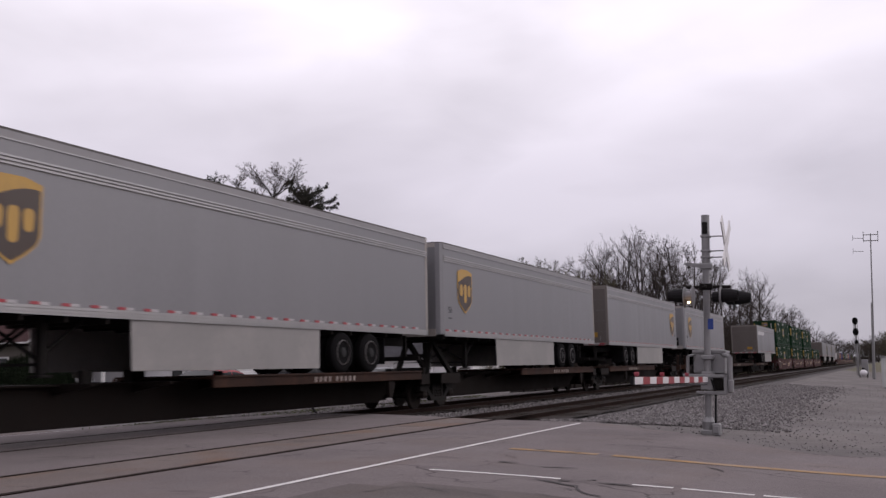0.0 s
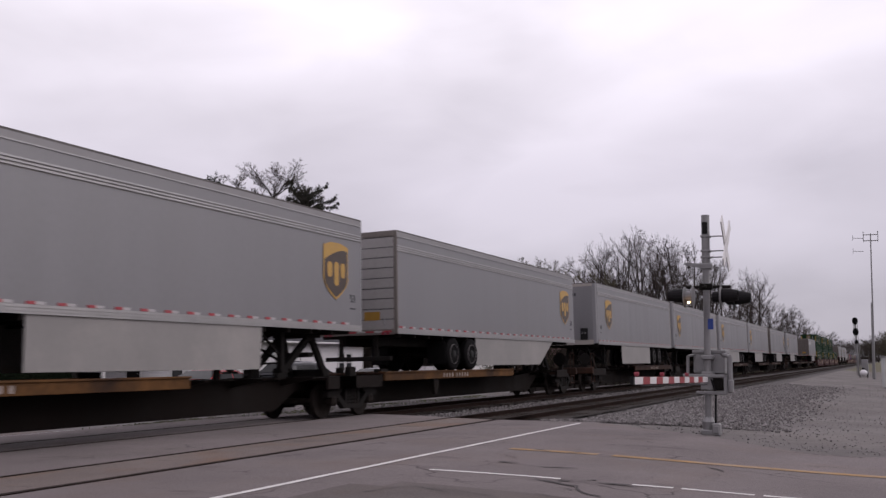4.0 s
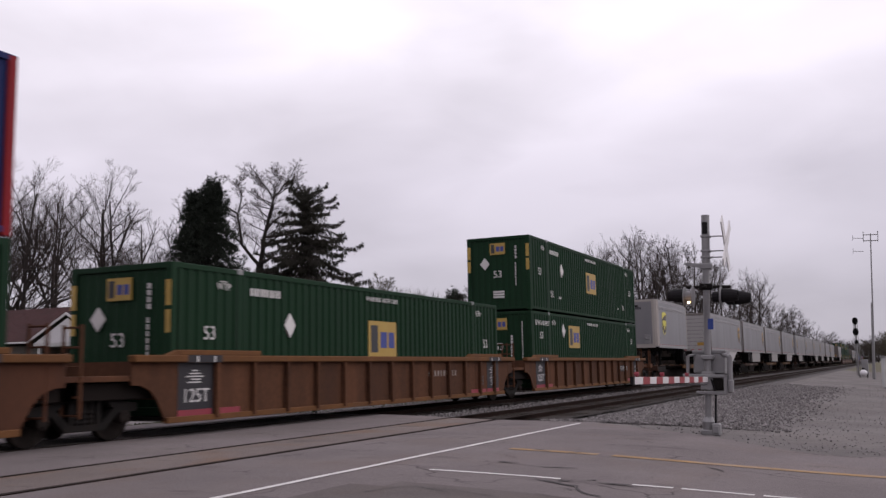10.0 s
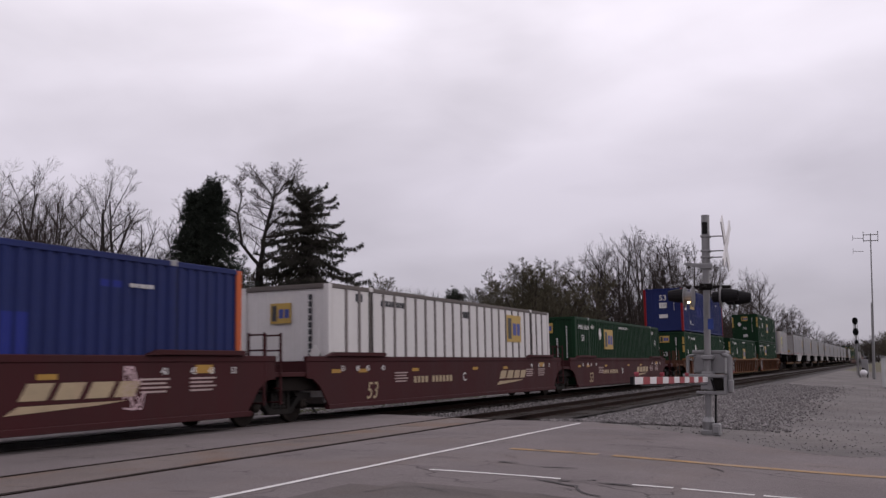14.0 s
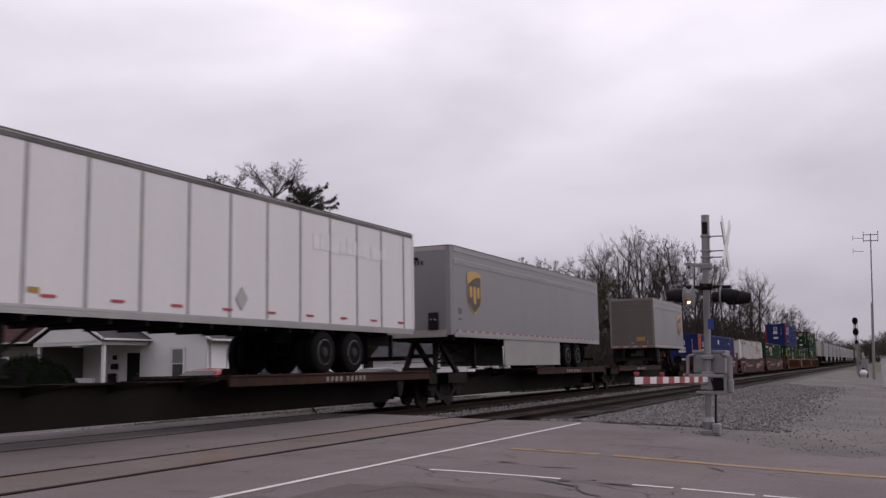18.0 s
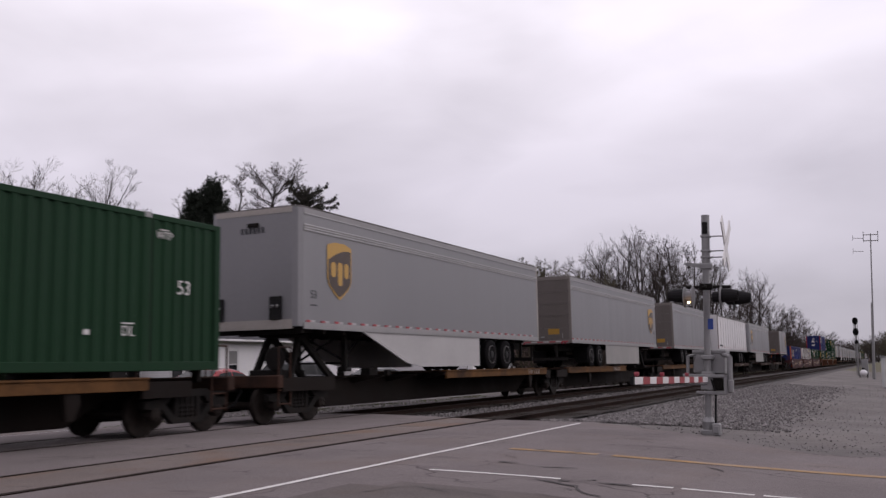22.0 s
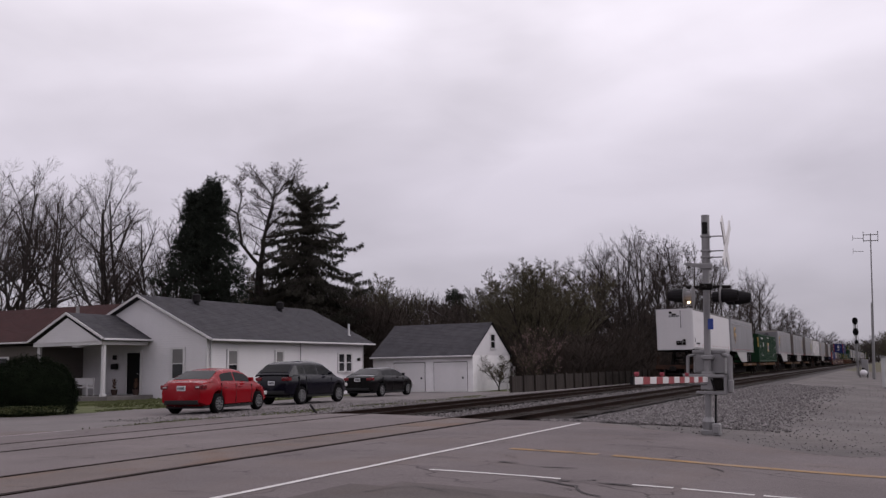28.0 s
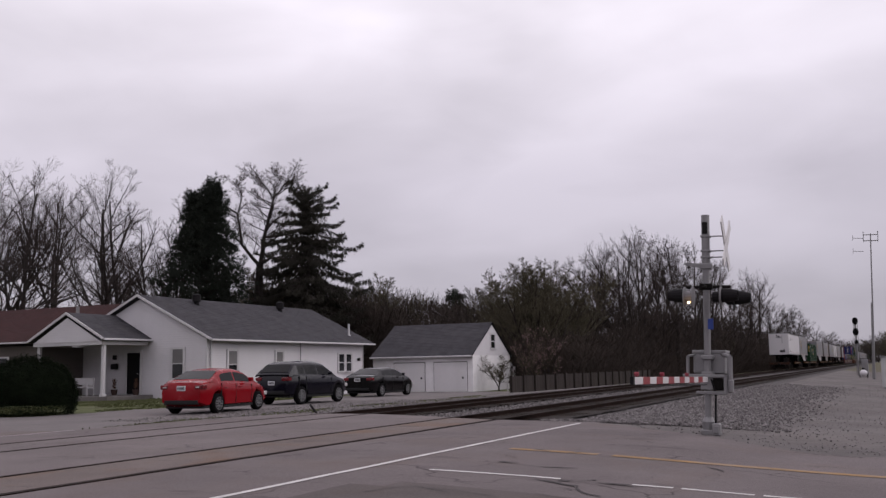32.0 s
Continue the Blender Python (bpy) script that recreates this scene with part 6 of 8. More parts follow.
def white_house():
    h = thing("white_house", "low white-sided house with a grey shingle roof and front porch", "house")
    x0, x1, y0, y1, zg, ze, xr, zr = -42.1, -32.37, 39.09, 55.3, -0.4, 2.95, -37.08, 5.43
    core = Shape().prism([(x0 + 0.05, zg), (x1 - 0.05, zg), (x1 - 0.05, ze), (xr, zr - 0.22), (x0 + 0.05, ze)], "y", y0 + 0.05, y1 - 0.05)
    part("wall_core", core, SIDING, h)
    part("front_wall", clapboard([(x0, zg), (x1, zg), (x1, ze), (xr, zr - 0.2), (x0, ze)], "y", y0 + 0.045, -1), SIDING, h, "white lap siding")
    part("side_wall", clapboard([(y0, zg), (y1, zg), (y1, ze), (y0, ze)], "x", x1 - 0.045, 1), SIDING, h, "white lap siding")
    part("corner_board", Shape().box(x1 - 0.08, x1 + 0.012, y0 - 0.012, y0 + 0.08, zg, ze), TRIM, h)
    part("corner_board", Shape().box(x1 - 0.08, x1 + 0.012, y1 - 0.08, y1 + 0.012, zg, ze), TRIM, h)
    gable_roof(h, "y", y0 - 0.22, y1 + 0.75, xr, zr + 0.05, x1 + 0.45, ze - 0.02, x0 - 0.45, ze - 0.02, SHINGLE, rakes="front")
    window(h, "y", y0, -1, -34.72, -33.92, 0.90, 2.42, blind=1)
    window(h, "x", x1, 1, 40.85, 41.65, 0.85, 2.30, blind=1)
    window(h, "x", x1, 1, 45.25, 45.95, 1.10, 2.28, blind=1)
    window(h, "x", x1, 1, 52.15, 52.85, 1.10, 2.18)
    window(h, "x", x1, 1, 53.05, 53.75, 1.10, 2.18)
    d = part("front_door", Shape().box(-37.86, -36.92, y0 - 0.03, y0 + 0.03, 0.06, 2.30, 0.01), DOOR_BLACK, h, "black front door")
    part("door_casing", Shape().box(-37.98, -37.86, y0 - 0.05, y0 + 0.02, 0.0, 2.42).box(-36.92, -36.80, y0 - 0.05, y0 + 0.02, 0.0, 2.42).box(-37.86, -36.92, y0 - 0.05, y0 + 0.02, 2.30, 2.42), TRIM, d)
    part("door_knob", Shape().lathe([(0.0, -0.03), (0.03, -0.02), (0.03, 0.0), (0.012, 0.03)], (-37.05, y0 - 0.06, 1.15), "y", 10), STEEL, d)
    part("vent", Shape().box(x1 - 0.02, x1 + 0.06, 54.55, 54.85, 1.75, 1.95, 0.02), BLACK, h, "dark wall vent")
    part("service_mast", Shape().rod((x1 + 0.06, 47.7, 0.6), (x1 + 0.06, 47.7, 2.9), 0.03), STEEL, h)
    part("meter_box", Shape().box(x1, x1 + 0.16, 47.55, 47.85, 1.2, 1.65, 0.02), STEEL, h, "grey electric meter box")
    part("downpipe", Shape().box(x1 + 0.01, x1 + 0.09, y0 + 0.25, y0 + 0.33, zg, 2.85), TRIM, h)
    for y in (42.9, 51.2):
        v = part("roof_vent", Shape().lathe([(0.16, 0), (0.16, 0.45), (0.25, 0.48), (0.25, 0.86), (0.10, 0.93)], (xr + 0.75, y, zr - 0.62), "z", 14), BLACK, h, "black roof vent")
    part("flue_pipe", Shape().rod((x1 - 0.7, 54.6, 3.2), (x1 - 0.7, 54.6, 4.25), 0.07).rod((x1 - 0.7, 54.6, 3.3), (x1 - 0.7, 54.6, 3.5), 0.14), TRIM, h, "white flue pipe")
    # porch
    yp, xl, xrp, xm, zp = 35.6, -41.5, -36.18, -38.82, 4.42
    gable_roof(h, "y", yp, y0 + 0.3, xm, zp, xrp, 3.03, xl, 3.03, SHINGLE)
    part("porch_gable", clapboard([(xl + 0.3, 2.86), (xrp - 0.3, 2.86), (xm, zp - 0.28)], "y", yp + 0.12, -1), SIDING, h, "white sided porch gable")
    part("porch_beam", Shape().box(xl + 0.2, xrp - 0.2, yp + 0.14, yp + 0.5, 2.68, 2.88).box(xrp - 0.4, xrp - 0.2, yp + 0.5, y0, 2.68, 2.88), TRIM, h)
    part("porch_ceiling", Shape().box(xl + 0.2, xrp - 0.2, yp + 0.4, y0, 2.86, 2.90), BEIGE, h, "beige board ceiling, darkened for the porch shade")
    # added panel, keeps light from the left out of the porch
    part("added_porch_side", Shape().box(xl + 0.2, xl + 0.32, yp + 0.5, y0, 0.03, 2.68), BEIGE, h, "added boarded side that shades the porch")
    part("porch_floor", Shape().box(xl + 0.1, xrp + 0.2, yp + 0.2, y0, -0.4, 0.03, 0.02), CONCRETE, h, "grey concrete porch slab")
    for x in (xl + 0.4, xrp - 0.32):
        p = part("porch_post", Shape().box(x - 0.09, x + 0.09, yp + 0.31, yp + 0.49, 0.03, 2.68, 0.015), TRIM, h, "square white porch post")
        part("post_base", Shape().box(x - 0.14, x + 0.14, yp + 0.27, yp + 0.53, 0.03, 0.16, 0.015), TRIM, p)
    part("mailbox", Shape().box(-38.95, -38.5, y0 - 0.18, y0 - 0.03, 1.42, 1.72, 0.03), BLACK, h, "black wall mailbox")
    part("porch_lamp", Shape().box(-38.8, -38.6, y0 - 0.2, y0 - 0.03, 1.95, 2.2, 0.03), BLACK, h, "dark porch lamp")
    return h


white_house()


def planter(x, y, label):
    t = thing("planter", label, "planter")
    part("pot", Shape().lathe([(0.13, 0), (0.18, 0.28), (0.19, 0.3), (0.16, 0.3)], (x, y, 0.03), "z", 14), mat("dark_pot", (0.06, 0.04, 0.035), 0.7), t)
    s = Shape()
    r = random.Random(int(x * 10))
    for _ in range(160):
        a, h = r.uniform(0, 6.28), r.uniform(0.05, 0.55)
        q = Vector((x + math.cos(a) * 0.12 * r.random(), y + math.sin(a) * 0.12 * r.random(), 0.3 + h))
        d = Vector((r.uniform(-1, 1), r.uniform(-1, 1), r.uniform(0, 1))).normalized() * 0.1
        s.add([q, q + d, q + d * 0.5 + Vector((0.03, 0.02, 0.02))], [(0, 1, 2)])
    part("plant", s, mat("dry_plant", (0.09, 0.05, 0.035), 0.9), t)
    return t


planter(-36.75, 38.6, "dark pot with a dry shrub beside the front door")
planter(-38.2, 38.5, "dark pot with a dry shrub on the porch")


def porch_bench():
    t = thing("porch_bench", "white wooden bench on the porch", "bench")
    x, y = -39.3, 37.2
    part("seat", Shape().box(x - 0.7, x + 0.7, y - 0.25, y + 0.25, 0.45, 0.52, 0.01), TRIM, t)
    part("backrest", Shape().box(x - 0.7, x + 0.7, y + 0.22, y + 0.28, 0.62, 0.98, 0.01), TRIM, t)
    for a in (-0.65, 0.65):
        for b in (-0.2, 0.25):
            part("leg", Shape().box(x + a - 0.03, x + a + 0.03, y + b - 0.03, y + b + 0.03, 0.03, 0.98 if b > 0 else 0.66), TRIM, t)


porch_bench()


def garage():
    h = thing("garage", "white two-door garage with a grey shingle gable roof", "garage")
    x0, x1, y0, y1, zg, ze, yr, zr = -33.75, -25.87, 59.08, 66.1, -0.7, 2.05, 62.6, 4.40
    part("wall_core", Shape().prism([(y0 + 0.03, zg), (y1 - 0.03, zg), (y1 - 0.03, ze), (yr, zr - 0.2), (y0 + 0.03, ze)], "x", x0 + 0.03, x1 - 0.03), TRIM, h)
    part("gable_siding", clapboard([(y0, ze - 0.05), (y1, ze - 0.05), (yr, zr - 0.15)], "x", x1 - 0.02, 1), SIDING, h, "white siding of the gable")
    part("lower_wall", Shape().box(x1 - 0.04, x1 + 0.004, y0, y1, zg, ze - 0.05), mat("whitewashed_block", (0.76, 0.74, 0.75), 0.8, var=0.1, scale=1.5, grime=0.35, grime_c=(0.4, 0.38, 0.37), bump=0.3, bump_scale=9), h, "whitewashed block wall")
    part("front_wall", Shape().box(x0, x1, y0 - 0.004, y0 + 0.03, zg, ze), MATS["whitewashed_block"], h, "whitewashed front wall")
    gable_roof(h, "x", x0 - 0.08, x1 + 0.06, yr, zr, y0 - 0.3, ze - 0.02, y1 + 0.2, ze - 0.02, SHINGLE, rakes="")
    for a, b in ((-32.0, -29.56), (-28.84, -26.3)):
        d = part("garage_door", Shape().box(a, b, y0 - 0.025, y0 + 0.02, zg, 1.55), mat("garage_door_white", (0.66, 0.64, 0.65), 0.6, var=0.06, scale=0.8, grime=0.3, grime_c=(0.5, 0.48, 0.47), streak=True), h, "white panelled garage door")
        for i in range(4):
            for j in range(4):
                w, hh = (b - a) / 4, 2.05 / 4
                part("door_panel", Shape().box(a + i * w + 0.06, a + (i + 1) * w - 0.06, y0 - 0.029, y0 - 0.02, -0.5 + j * hh + 0.06, -0.5 + (j + 1) * hh - 0.06, 0.008), MATS["garage_door_white"], d)
        part("door_handle", Shape().box((a + b) / 2 + 0.9, (a + b) / 2 + 1.0, y0 - 0.07, y0 - 0.03, 0.4, 0.55, 0.01), BLACK, d)
    part("door_post", Shape().box(-29.48, -28.92, y0 - 0.03, y0, zg, ze), MATS["whitewashed_block"], h)
    for a, b in ((-32.0, -29.56), (-28.84, -26.3)):
        # not a casing: a dark sheet painted for the shaded gap round each door
        part("door_casing", Shape().box(a - 0.03, b + 0.03, y0 - 0.018, y0 + 0.01, zg, 1.60), mat("shadowed_door_gap", (0.06, 0.055, 0.055), 0.8), h, "dark gap round the garage door")
    window(h, "x", x1, 1, 62.35, 63.15, 2.55, 3.50)
    t = part("lean_to", Shape().prism([(y1 + 0.05, zg), (y1 + 1.8, zg), (y1 + 1.8, 1.2), (y1 + 0.05, 1.75)], "x", x0 + 2, x1 - 0.25), SIDING, h, "low lean-to")
    part("downpipe", Shape().rod((x1 + 1.7, 61.2, zg), (x1 + 1.7, 61.2, 1.2), 0.05), TRIM, h)
    return h


garage()


def neighbour():
    h = thing("neighbour_house", "beige house with a red-brown shingle roof", "house")
    x0, x1, y0, y1 = -70.0, -47.4, 46.5, 56.0
    part("wall", Shape().prism([(y0, -0.5), (y1, -0.5), (y1, 3.2), (51.2, 5.7), (y0, 3.2)], "x", x0, x1), BEIGE, h, "beige sided wall")
    gable_roof(h, "x", x0 - 0.4, x1 + 0.4, 51.2, 6.25, y0 - 0.6, 3.5, y1 + 0.6, 3.5, SHINGLE_RED)
    part("chimney_pipe", Shape().rod((-52.5, 49.2, 5.0), (-52.5, 49.2, 6.0), 0.12), STEEL, h)
    window(h, "y", y0, -1, -57.2, -56.2, 1.0, 2.4)
    return h


neighbour()


def fence():
    t = thing("board_fence", "weathered grey board fence behind the tracks", "fence")
    wood = mat("weathered_board", (0.040, 0.033, 0.030), 0.9, var=0.25, scale=3, streak=True, spread=0.18)
    me = Shape().box(-0.012, 0.012, -0.073, 0.073, -0.9, 0.66, 0.004).build("board")
    me.materials.append(wood)
    post = Shape().box(-0.05, 0.05, -0.05, 0.05, -0.9, 0.74, 0.006).build("post")
    post.materials.append(mat("dark_fence_post", (0.030, 0.024, 0.022), 0.9))
    r = random.Random(8)
    y = 47.2
    k = 0
    while y < 80:
        link("board", me, None, t, m=pose(-18.5 + r.uniform(-0.006, 0.006), y, r.uniform(-0.03, 0.03), r.uniform(-0.6, 0.6), 0, 0))
        if k % 12 == 0:
            link("post", post, None, t, m=pose(-18.44, y + 0.07, 0))
        y += 0.155
        k += 1
    for z in (-0.3, 0.3):
        part("rail", Shape().box(-18.56, -18.52, 47.1, 80, z, z + 0.09), wood, t)
    return t


fence()
# ---- crossing signal, gate, railway signal, poles ----
def crossing_signal():
    t = thing("crossing_signal", "galvanised crossing signal mast with flashing lights and lowered gate", "crossing signal", m=pose(-3.10, 17.88, -0.12, -0.9, 1.9, 0))
    G = STEEL
    part("mast", Shape().rod((0, 0, 0.1), (0, 0, 3.0), 0.062, n=16).rod((0, 0, 3.0), (0, 0, 4.09), 0.076, n=16), G, t, "galvanised pole", smooth=True)
    # black patch stands in for the dark inside of a hole in the mast
    part("hole_patch", Shape().box(-0.05, 0.05, -0.087, -0.07, 3.72, 3.95, 0.01), BLACK, t)
    part("base", Shape().box(-0.13, 0.14, -0.13, 0.13, -0.1, 0.08, 0.02).lathe([(0.11, 0.06), (0.12, 0.22), (0.08, 0.3)], (0, 0, 0), "z", 14), G, t, "cast base")
    part("junction_box", Shape().box(0.09, 0.24, -0.22, -0.04, -0.02, 0.20, 0.02).box(0.11, 0.22, -0.235, -0.215, 0.02, 0.16, 0.01), G, t, "grey junction box")
    part("foundation", Shape().box(-0.24, 0.28, -0.26, 0.26, -0.25, -0.07, 0.02), CONCRETE, t)
    part("conduit", Shape().rod((0.14, -0.08, 0.15), (0.15, -0.08, 0.75), 0.02, n=8).rod((0.15, -0.08, 0.75), (0.07, -0.08, 1.0), 0.02, n=8), BLACK, t, "black cable conduit")
    # gate machine between the mast and the camera's side
    part("gate_machine", Shape().box(-0.28, 0.30, 0.10, 0.52, 1.10, 1.52, 0.02).box(-0.30, 0.32, 0.08, 0.54, 1.48, 1.54, 0.01), G, t, "grey gate mechanism housing")
    part("machine_door", Shape().box(-0.24, -0.02, 0.085, 0.10, 1.14, 1.46, 0.01), G, t)
    part("gate_gear", Shape().box(-0.06, 0.28, -0.05, 0.3, 0.80, 1.02, 0.02).lathe([(0.10, 0.0), (0.10, 0.05), (0.04, 0.07)], (0.1, -0.06, 0.92), "y", 14), DARK_STEEL, t, "dark gate drive gear")
    part("door_latch", Shape().box(-0.06, -0.03, 0.07, 0.09, 1.26, 1.34, 0.004), BLACK, t)
    part("clamp", Shape().box(-0.11, 0.11, -0.11, 0.14, 1.36, 1.44, 0.015).box(-0.11, 0.11, -0.11, 0.14, 1.08, 1.14, 0.015), G, t)
    part("gate_bracket", Shape().box(-0.44, 0.36, -0.12, -0.07, 1.03, 1.09, 0.01).box(-0.20, 0.32, -0.12, -0.07, 0.72, 0.78, 0.01).box(0.30, 0.36, -0.12, -0.07, 0.72, 1.09, 0.01).box(-0.12, 0.10, -0.09, 0.1, 0.80, 1.02, 0.01), G, t, "steel gate arm bracket")
    for x, w in ((-0.36, 0.03), (0.40, 0.05)):
        part("counterweight", Shape().rod((x, -0.02, 0.95), (x, -0.02, 1.42), w, n=10).rod((x, -0.02, 1.42), (x * 0.55, 0.15, 1.47), w * 0.8, n=8), G, t, "side guard arm")
    part("counterweight_plate", Shape().box(0.36, 0.46, -0.1, 0.06, 0.76, 1.0, 0.02), G, t)
    # lowered gate arm, pointing across the lane
    ar = part("gate_arm", Shape().box(-0.02, 0.02, -5.70, -0.1, 0.945, 1.043, 0.004), mat("gate_white", (0.55, 0.53, 0.53), 0.5, var=0.06), t, "white gate arm with red stripes")
    red = mat("gate_red", (0.23, 0.018, 0.024), 0.45, var=0.1)
    y = -5.17
    for i in range(6):
        part("red_stripe", Shape().box(-0.024, 0.024, y, y + 0.40, 0.943, 1.045), red, ar, "red reflective stripe")
        y += 0.82
    part("end_cap", Shape().box(-0.022, 0.022, -5.72, -5.64, 0.942, 1.046), BLACK, ar)
    for y in (-5.45, -3.9, -2.0):
        part("arm_lamp", Shape().rod((-0.03, y, 1.085), (0.03, y, 1.085), 0.026, n=12).box(-0.015, 0.015, y - 0.02, y + 0.02, 1.05, 1.10), RED_BITS, ar, "small red gate lamp")
    part("arm_cable", Shape().rod((0.03, -5.4, 0.93), (0.03, -0.3, 0.90), 0.01, n=6), BLACK, ar)
    # flashing lights: backgrounds face along the road
    part("light_arm", Shape().rod((-0.45, 0, 2.72), (0.44, 0, 2.72), 0.03, n=10).rod((0, -0.45, 2.72), (0, 0.45, 2.72), 0.03, n=10).box(-0.12, 0.12, -0.1, 0.1, 2.66, 2.78, 0.02), DARK_STEEL, t, "horizontal light arm")
    disc = mat("light_background_back", (0.17, 0.165, 0.17), 0.6, 0.2)
    for x, y, d in ((-0.32, -0.42, -1), (-0.16, -0.5, 1), (0.32, -0.35, 1), (0.46, 0.28, 1)):
        q = part("flashing_light", Shape().lathe([(0.0, -0.02), (0.19, -0.012), (0.195, 0.0), (0.19, 0.012), (0.0, 0.02)], (x, y, 2.50), "x", 22), disc if x < 0.4 else BLACK, t, "round light background")
        if not (x == -0.16):
            part("hood", Shape().lathe([(0.11, 0.01 * d), (0.135, 0.02 * d), (0.125, 0.16 * d), (0.095, 0.30 * d), (0.085, 0.30 * d), (0.09, 0.04 * d)], (x, y, 2.53), "x", 16), BLACK, q, "black visor hood")
        part("lamp_body", Shape().lathe([(0.10, -0.02 * d), (0.10, -0.14 * d), (0.05, -0.17 * d)], (x, y, 2.50), "x", 12), BLACK if x > 0 else disc, q)
    part("lit_lamp", Shape().rod((-0.215, -0.64, 2.385), (-0.20, -0.68, 2.385), 0.017, n=10), glow("lit_lamp", (1.0, 0.62, 0.30), 14.0), t, "glowing amber lamp")
    # crossbuck facing along the road, seen almost edge on
    white = mat("crossbuck_white", (0.62, 0.60, 0.60), 0.5, var=0.08, grime=0.3, grime_c=(0.4, 0.38, 0.37))
    cb = part("crossbuck", Shape().beam((0.36, -0.42, 3.95), (0.36, 0.42, 3.11), 0.02, 0.21), white, t, "white crossbuck sign boards")
    part("crossbuck_blade", Shape().beam((0.385, 0.42, 3.95), (0.385, -0.42, 3.11), 0.02, 0.21), white, cb)
    for z in (3.68, 3.40, 3.28):
        part("sign_bracket", Shape().rod((0.0, 0, z), (0.36, 0, z), 0.012, n=6).box(-0.085, 0.09, -0.085, 0.085, z - 0.02, z + 0.02, 0.006), G, t, "thin sign bracket")
    part("side_arm", Shape().prism([(-0.40, 3.15), (-0.06, 3.07), (0.06, 3.07), (0.06, 3.15), (-0.06, 3.16), (-0.40, 3.19)], "y", -0.05, 0.05).box(-0.085, 0.12, -0.09, 0.09, 3.05, 3.16, 0.015), G, t, "short bracket arm")
    part("blue_plate", Shape().box(0.03, 0.13, -0.09, -0.08, 1.92, 2.12), mat("blue_sign", (0.03, 0.06, 0.26), 0.5), t, "small blue plate")
    return t


crossing_signal()


def railway_signal():
    t = thing("railway_signal", "two-headed railway signal on a steel mast beside the line", "railway signal", m=pose(-2.75, 100.0, -0.35))
    part("mast", Shape().rod((0, 0, 0), (0, 0, 5.5), 0.09, n=10), STEEL, t)
    part("ladder", Shape().rod((-0.18, 0.5, 0), (-0.18, 0.3, 5.2), 0.025, n=6).rod((0.18, 0.5, 0), (0.18, 0.3, 5.2), 0.025, n=6), STEEL, t)
    for z, r in ((5.35, 0.27), (4.3, 0.27), (3.3, 0.16)):
        pts = [(math.cos(a) * r, z + math.sin(a) * r * 1.35) for a in [i * math.pi / 9 for i in range(18)]]
        q = part("signal_head", Shape().prism(pts, "y", -0.2, -0.15), BLACK, t, "black oval signal background")
        for k in (-0.2, 0.0, 0.2) if r > 0.2 else (0,):
            part("hood", Shape().lathe([(0.09, -0.2), (0.11, -0.42), (0.10, -0.42), (0.08, -0.2)], (0, 0, z + k), "y", 10), BLACK, q)
    part("case", Shape().box(0.3, 0.9, -0.3, 0.3, 0, 1.6, 0.03), STEEL, t, "grey equipment case")
    return t


railway_signal()


def antenna_pole(x, y, h, r, label, head):
    t = thing("antenna_pole", label, "pole", m=pose(x, y, -0.4, -1.1, 2.4, 0))
    part("pole", Shape().rod((0, 0, 0), (0, 0, h), r, r * 0.6, n=10), STEEL, t)
    if head:
        part("cross_arm", Shape().rod((-0.55, 0, h - 0.1), (0.55, 0, h - 0.1), 0.035, n=6).rod((-0.55, 0, h - 0.6), (0.55, 0, h - 0.6), 0.035, n=6), STEEL, t)
        for x_ in (-0.55, 0.55):
            part("antenna", Shape().rod((x_, 0, h - 0.7), (x_, 0, h + 0.2), 0.03, n=6), STEEL, t, "vertical antenna rod")
        for z in (h - 0.4, h - 1.5):
            part("antenna", Shape().rod((-0.55, 0, z), (-1.35, 0, z + 0.05), 0.02, n=6).rod((-1.35, 0, z - 0.15), (-1.35, 0, z + 0.3), 0.02, n=6), STEEL, t, "side antenna")
    return t


antenna_pole(-1.15, 84.0, 12.0, 0.075, "tall thin grey antenna pole with cross arms", True)
antenna_pole(-1.25, 86.0, 6.4, 0.10, "shorter grey pole beside the antenna", False)


def tank():
    t = thing("white_tank", "small white horizontal tank on legs", "tank", m=pose(-2.15, 93.0, -0.42) @ Matrix.Diagonal((0.7, 0.7, 0.7, 1)))
    part("vessel", Shape().lathe([(0.1, -0.75), (0.38, -0.6), (0.45, -0.45), (0.45, 0.45), (0.38, 0.6), (0.1, 0.75)], (0, 0, 0.62), "y", 18), mat("tank_white", (0.6, 0.58, 0.6), 0.4, var=0.08), t, smooth=True)
    for x in (-0.45, 0.45):
        for y in (-0.4, 0.4):
            part("leg", Shape().box(x - 0.05, x + 0.05, y - 0.05, y + 0.05, 0, 0.5), DARK_STEEL, t)
    part("dome", Shape().rod((0, 0, 1.05), (0, 0, 1.3), 0.18, n=12), DARK_STEEL, t)
    return t


tank()


def cabinet():
    t = thing("equipment_cabinet", "pale equipment cabinet at the lot's edge", "cabinet", m=pose(0.35, 62.0, -0.45))
    part("body", Shape().box(-0.8, 0.8, -0.6, 0.6, 0, 1.75, 0.03), mat("cabinet_pale", (0.42, 0.42, 0.42), 0.6, var=0.08), t)
    part("lid", Shape().box(-0.86, 0.86, -0.66, 0.66, 1.75, 1.82, 0.02), STEEL, t)
    return t


cabinet()


def tie_scrap():
    t = thing("broken_rod", "dark bent rod leaning in the gravel", "scrap metal")
    part("rod", Shape().rod((-15.6, 24.0, -0.2), (-16.1, 24.3, 0.12), 0.035, n=6), DARK_STEEL, t)


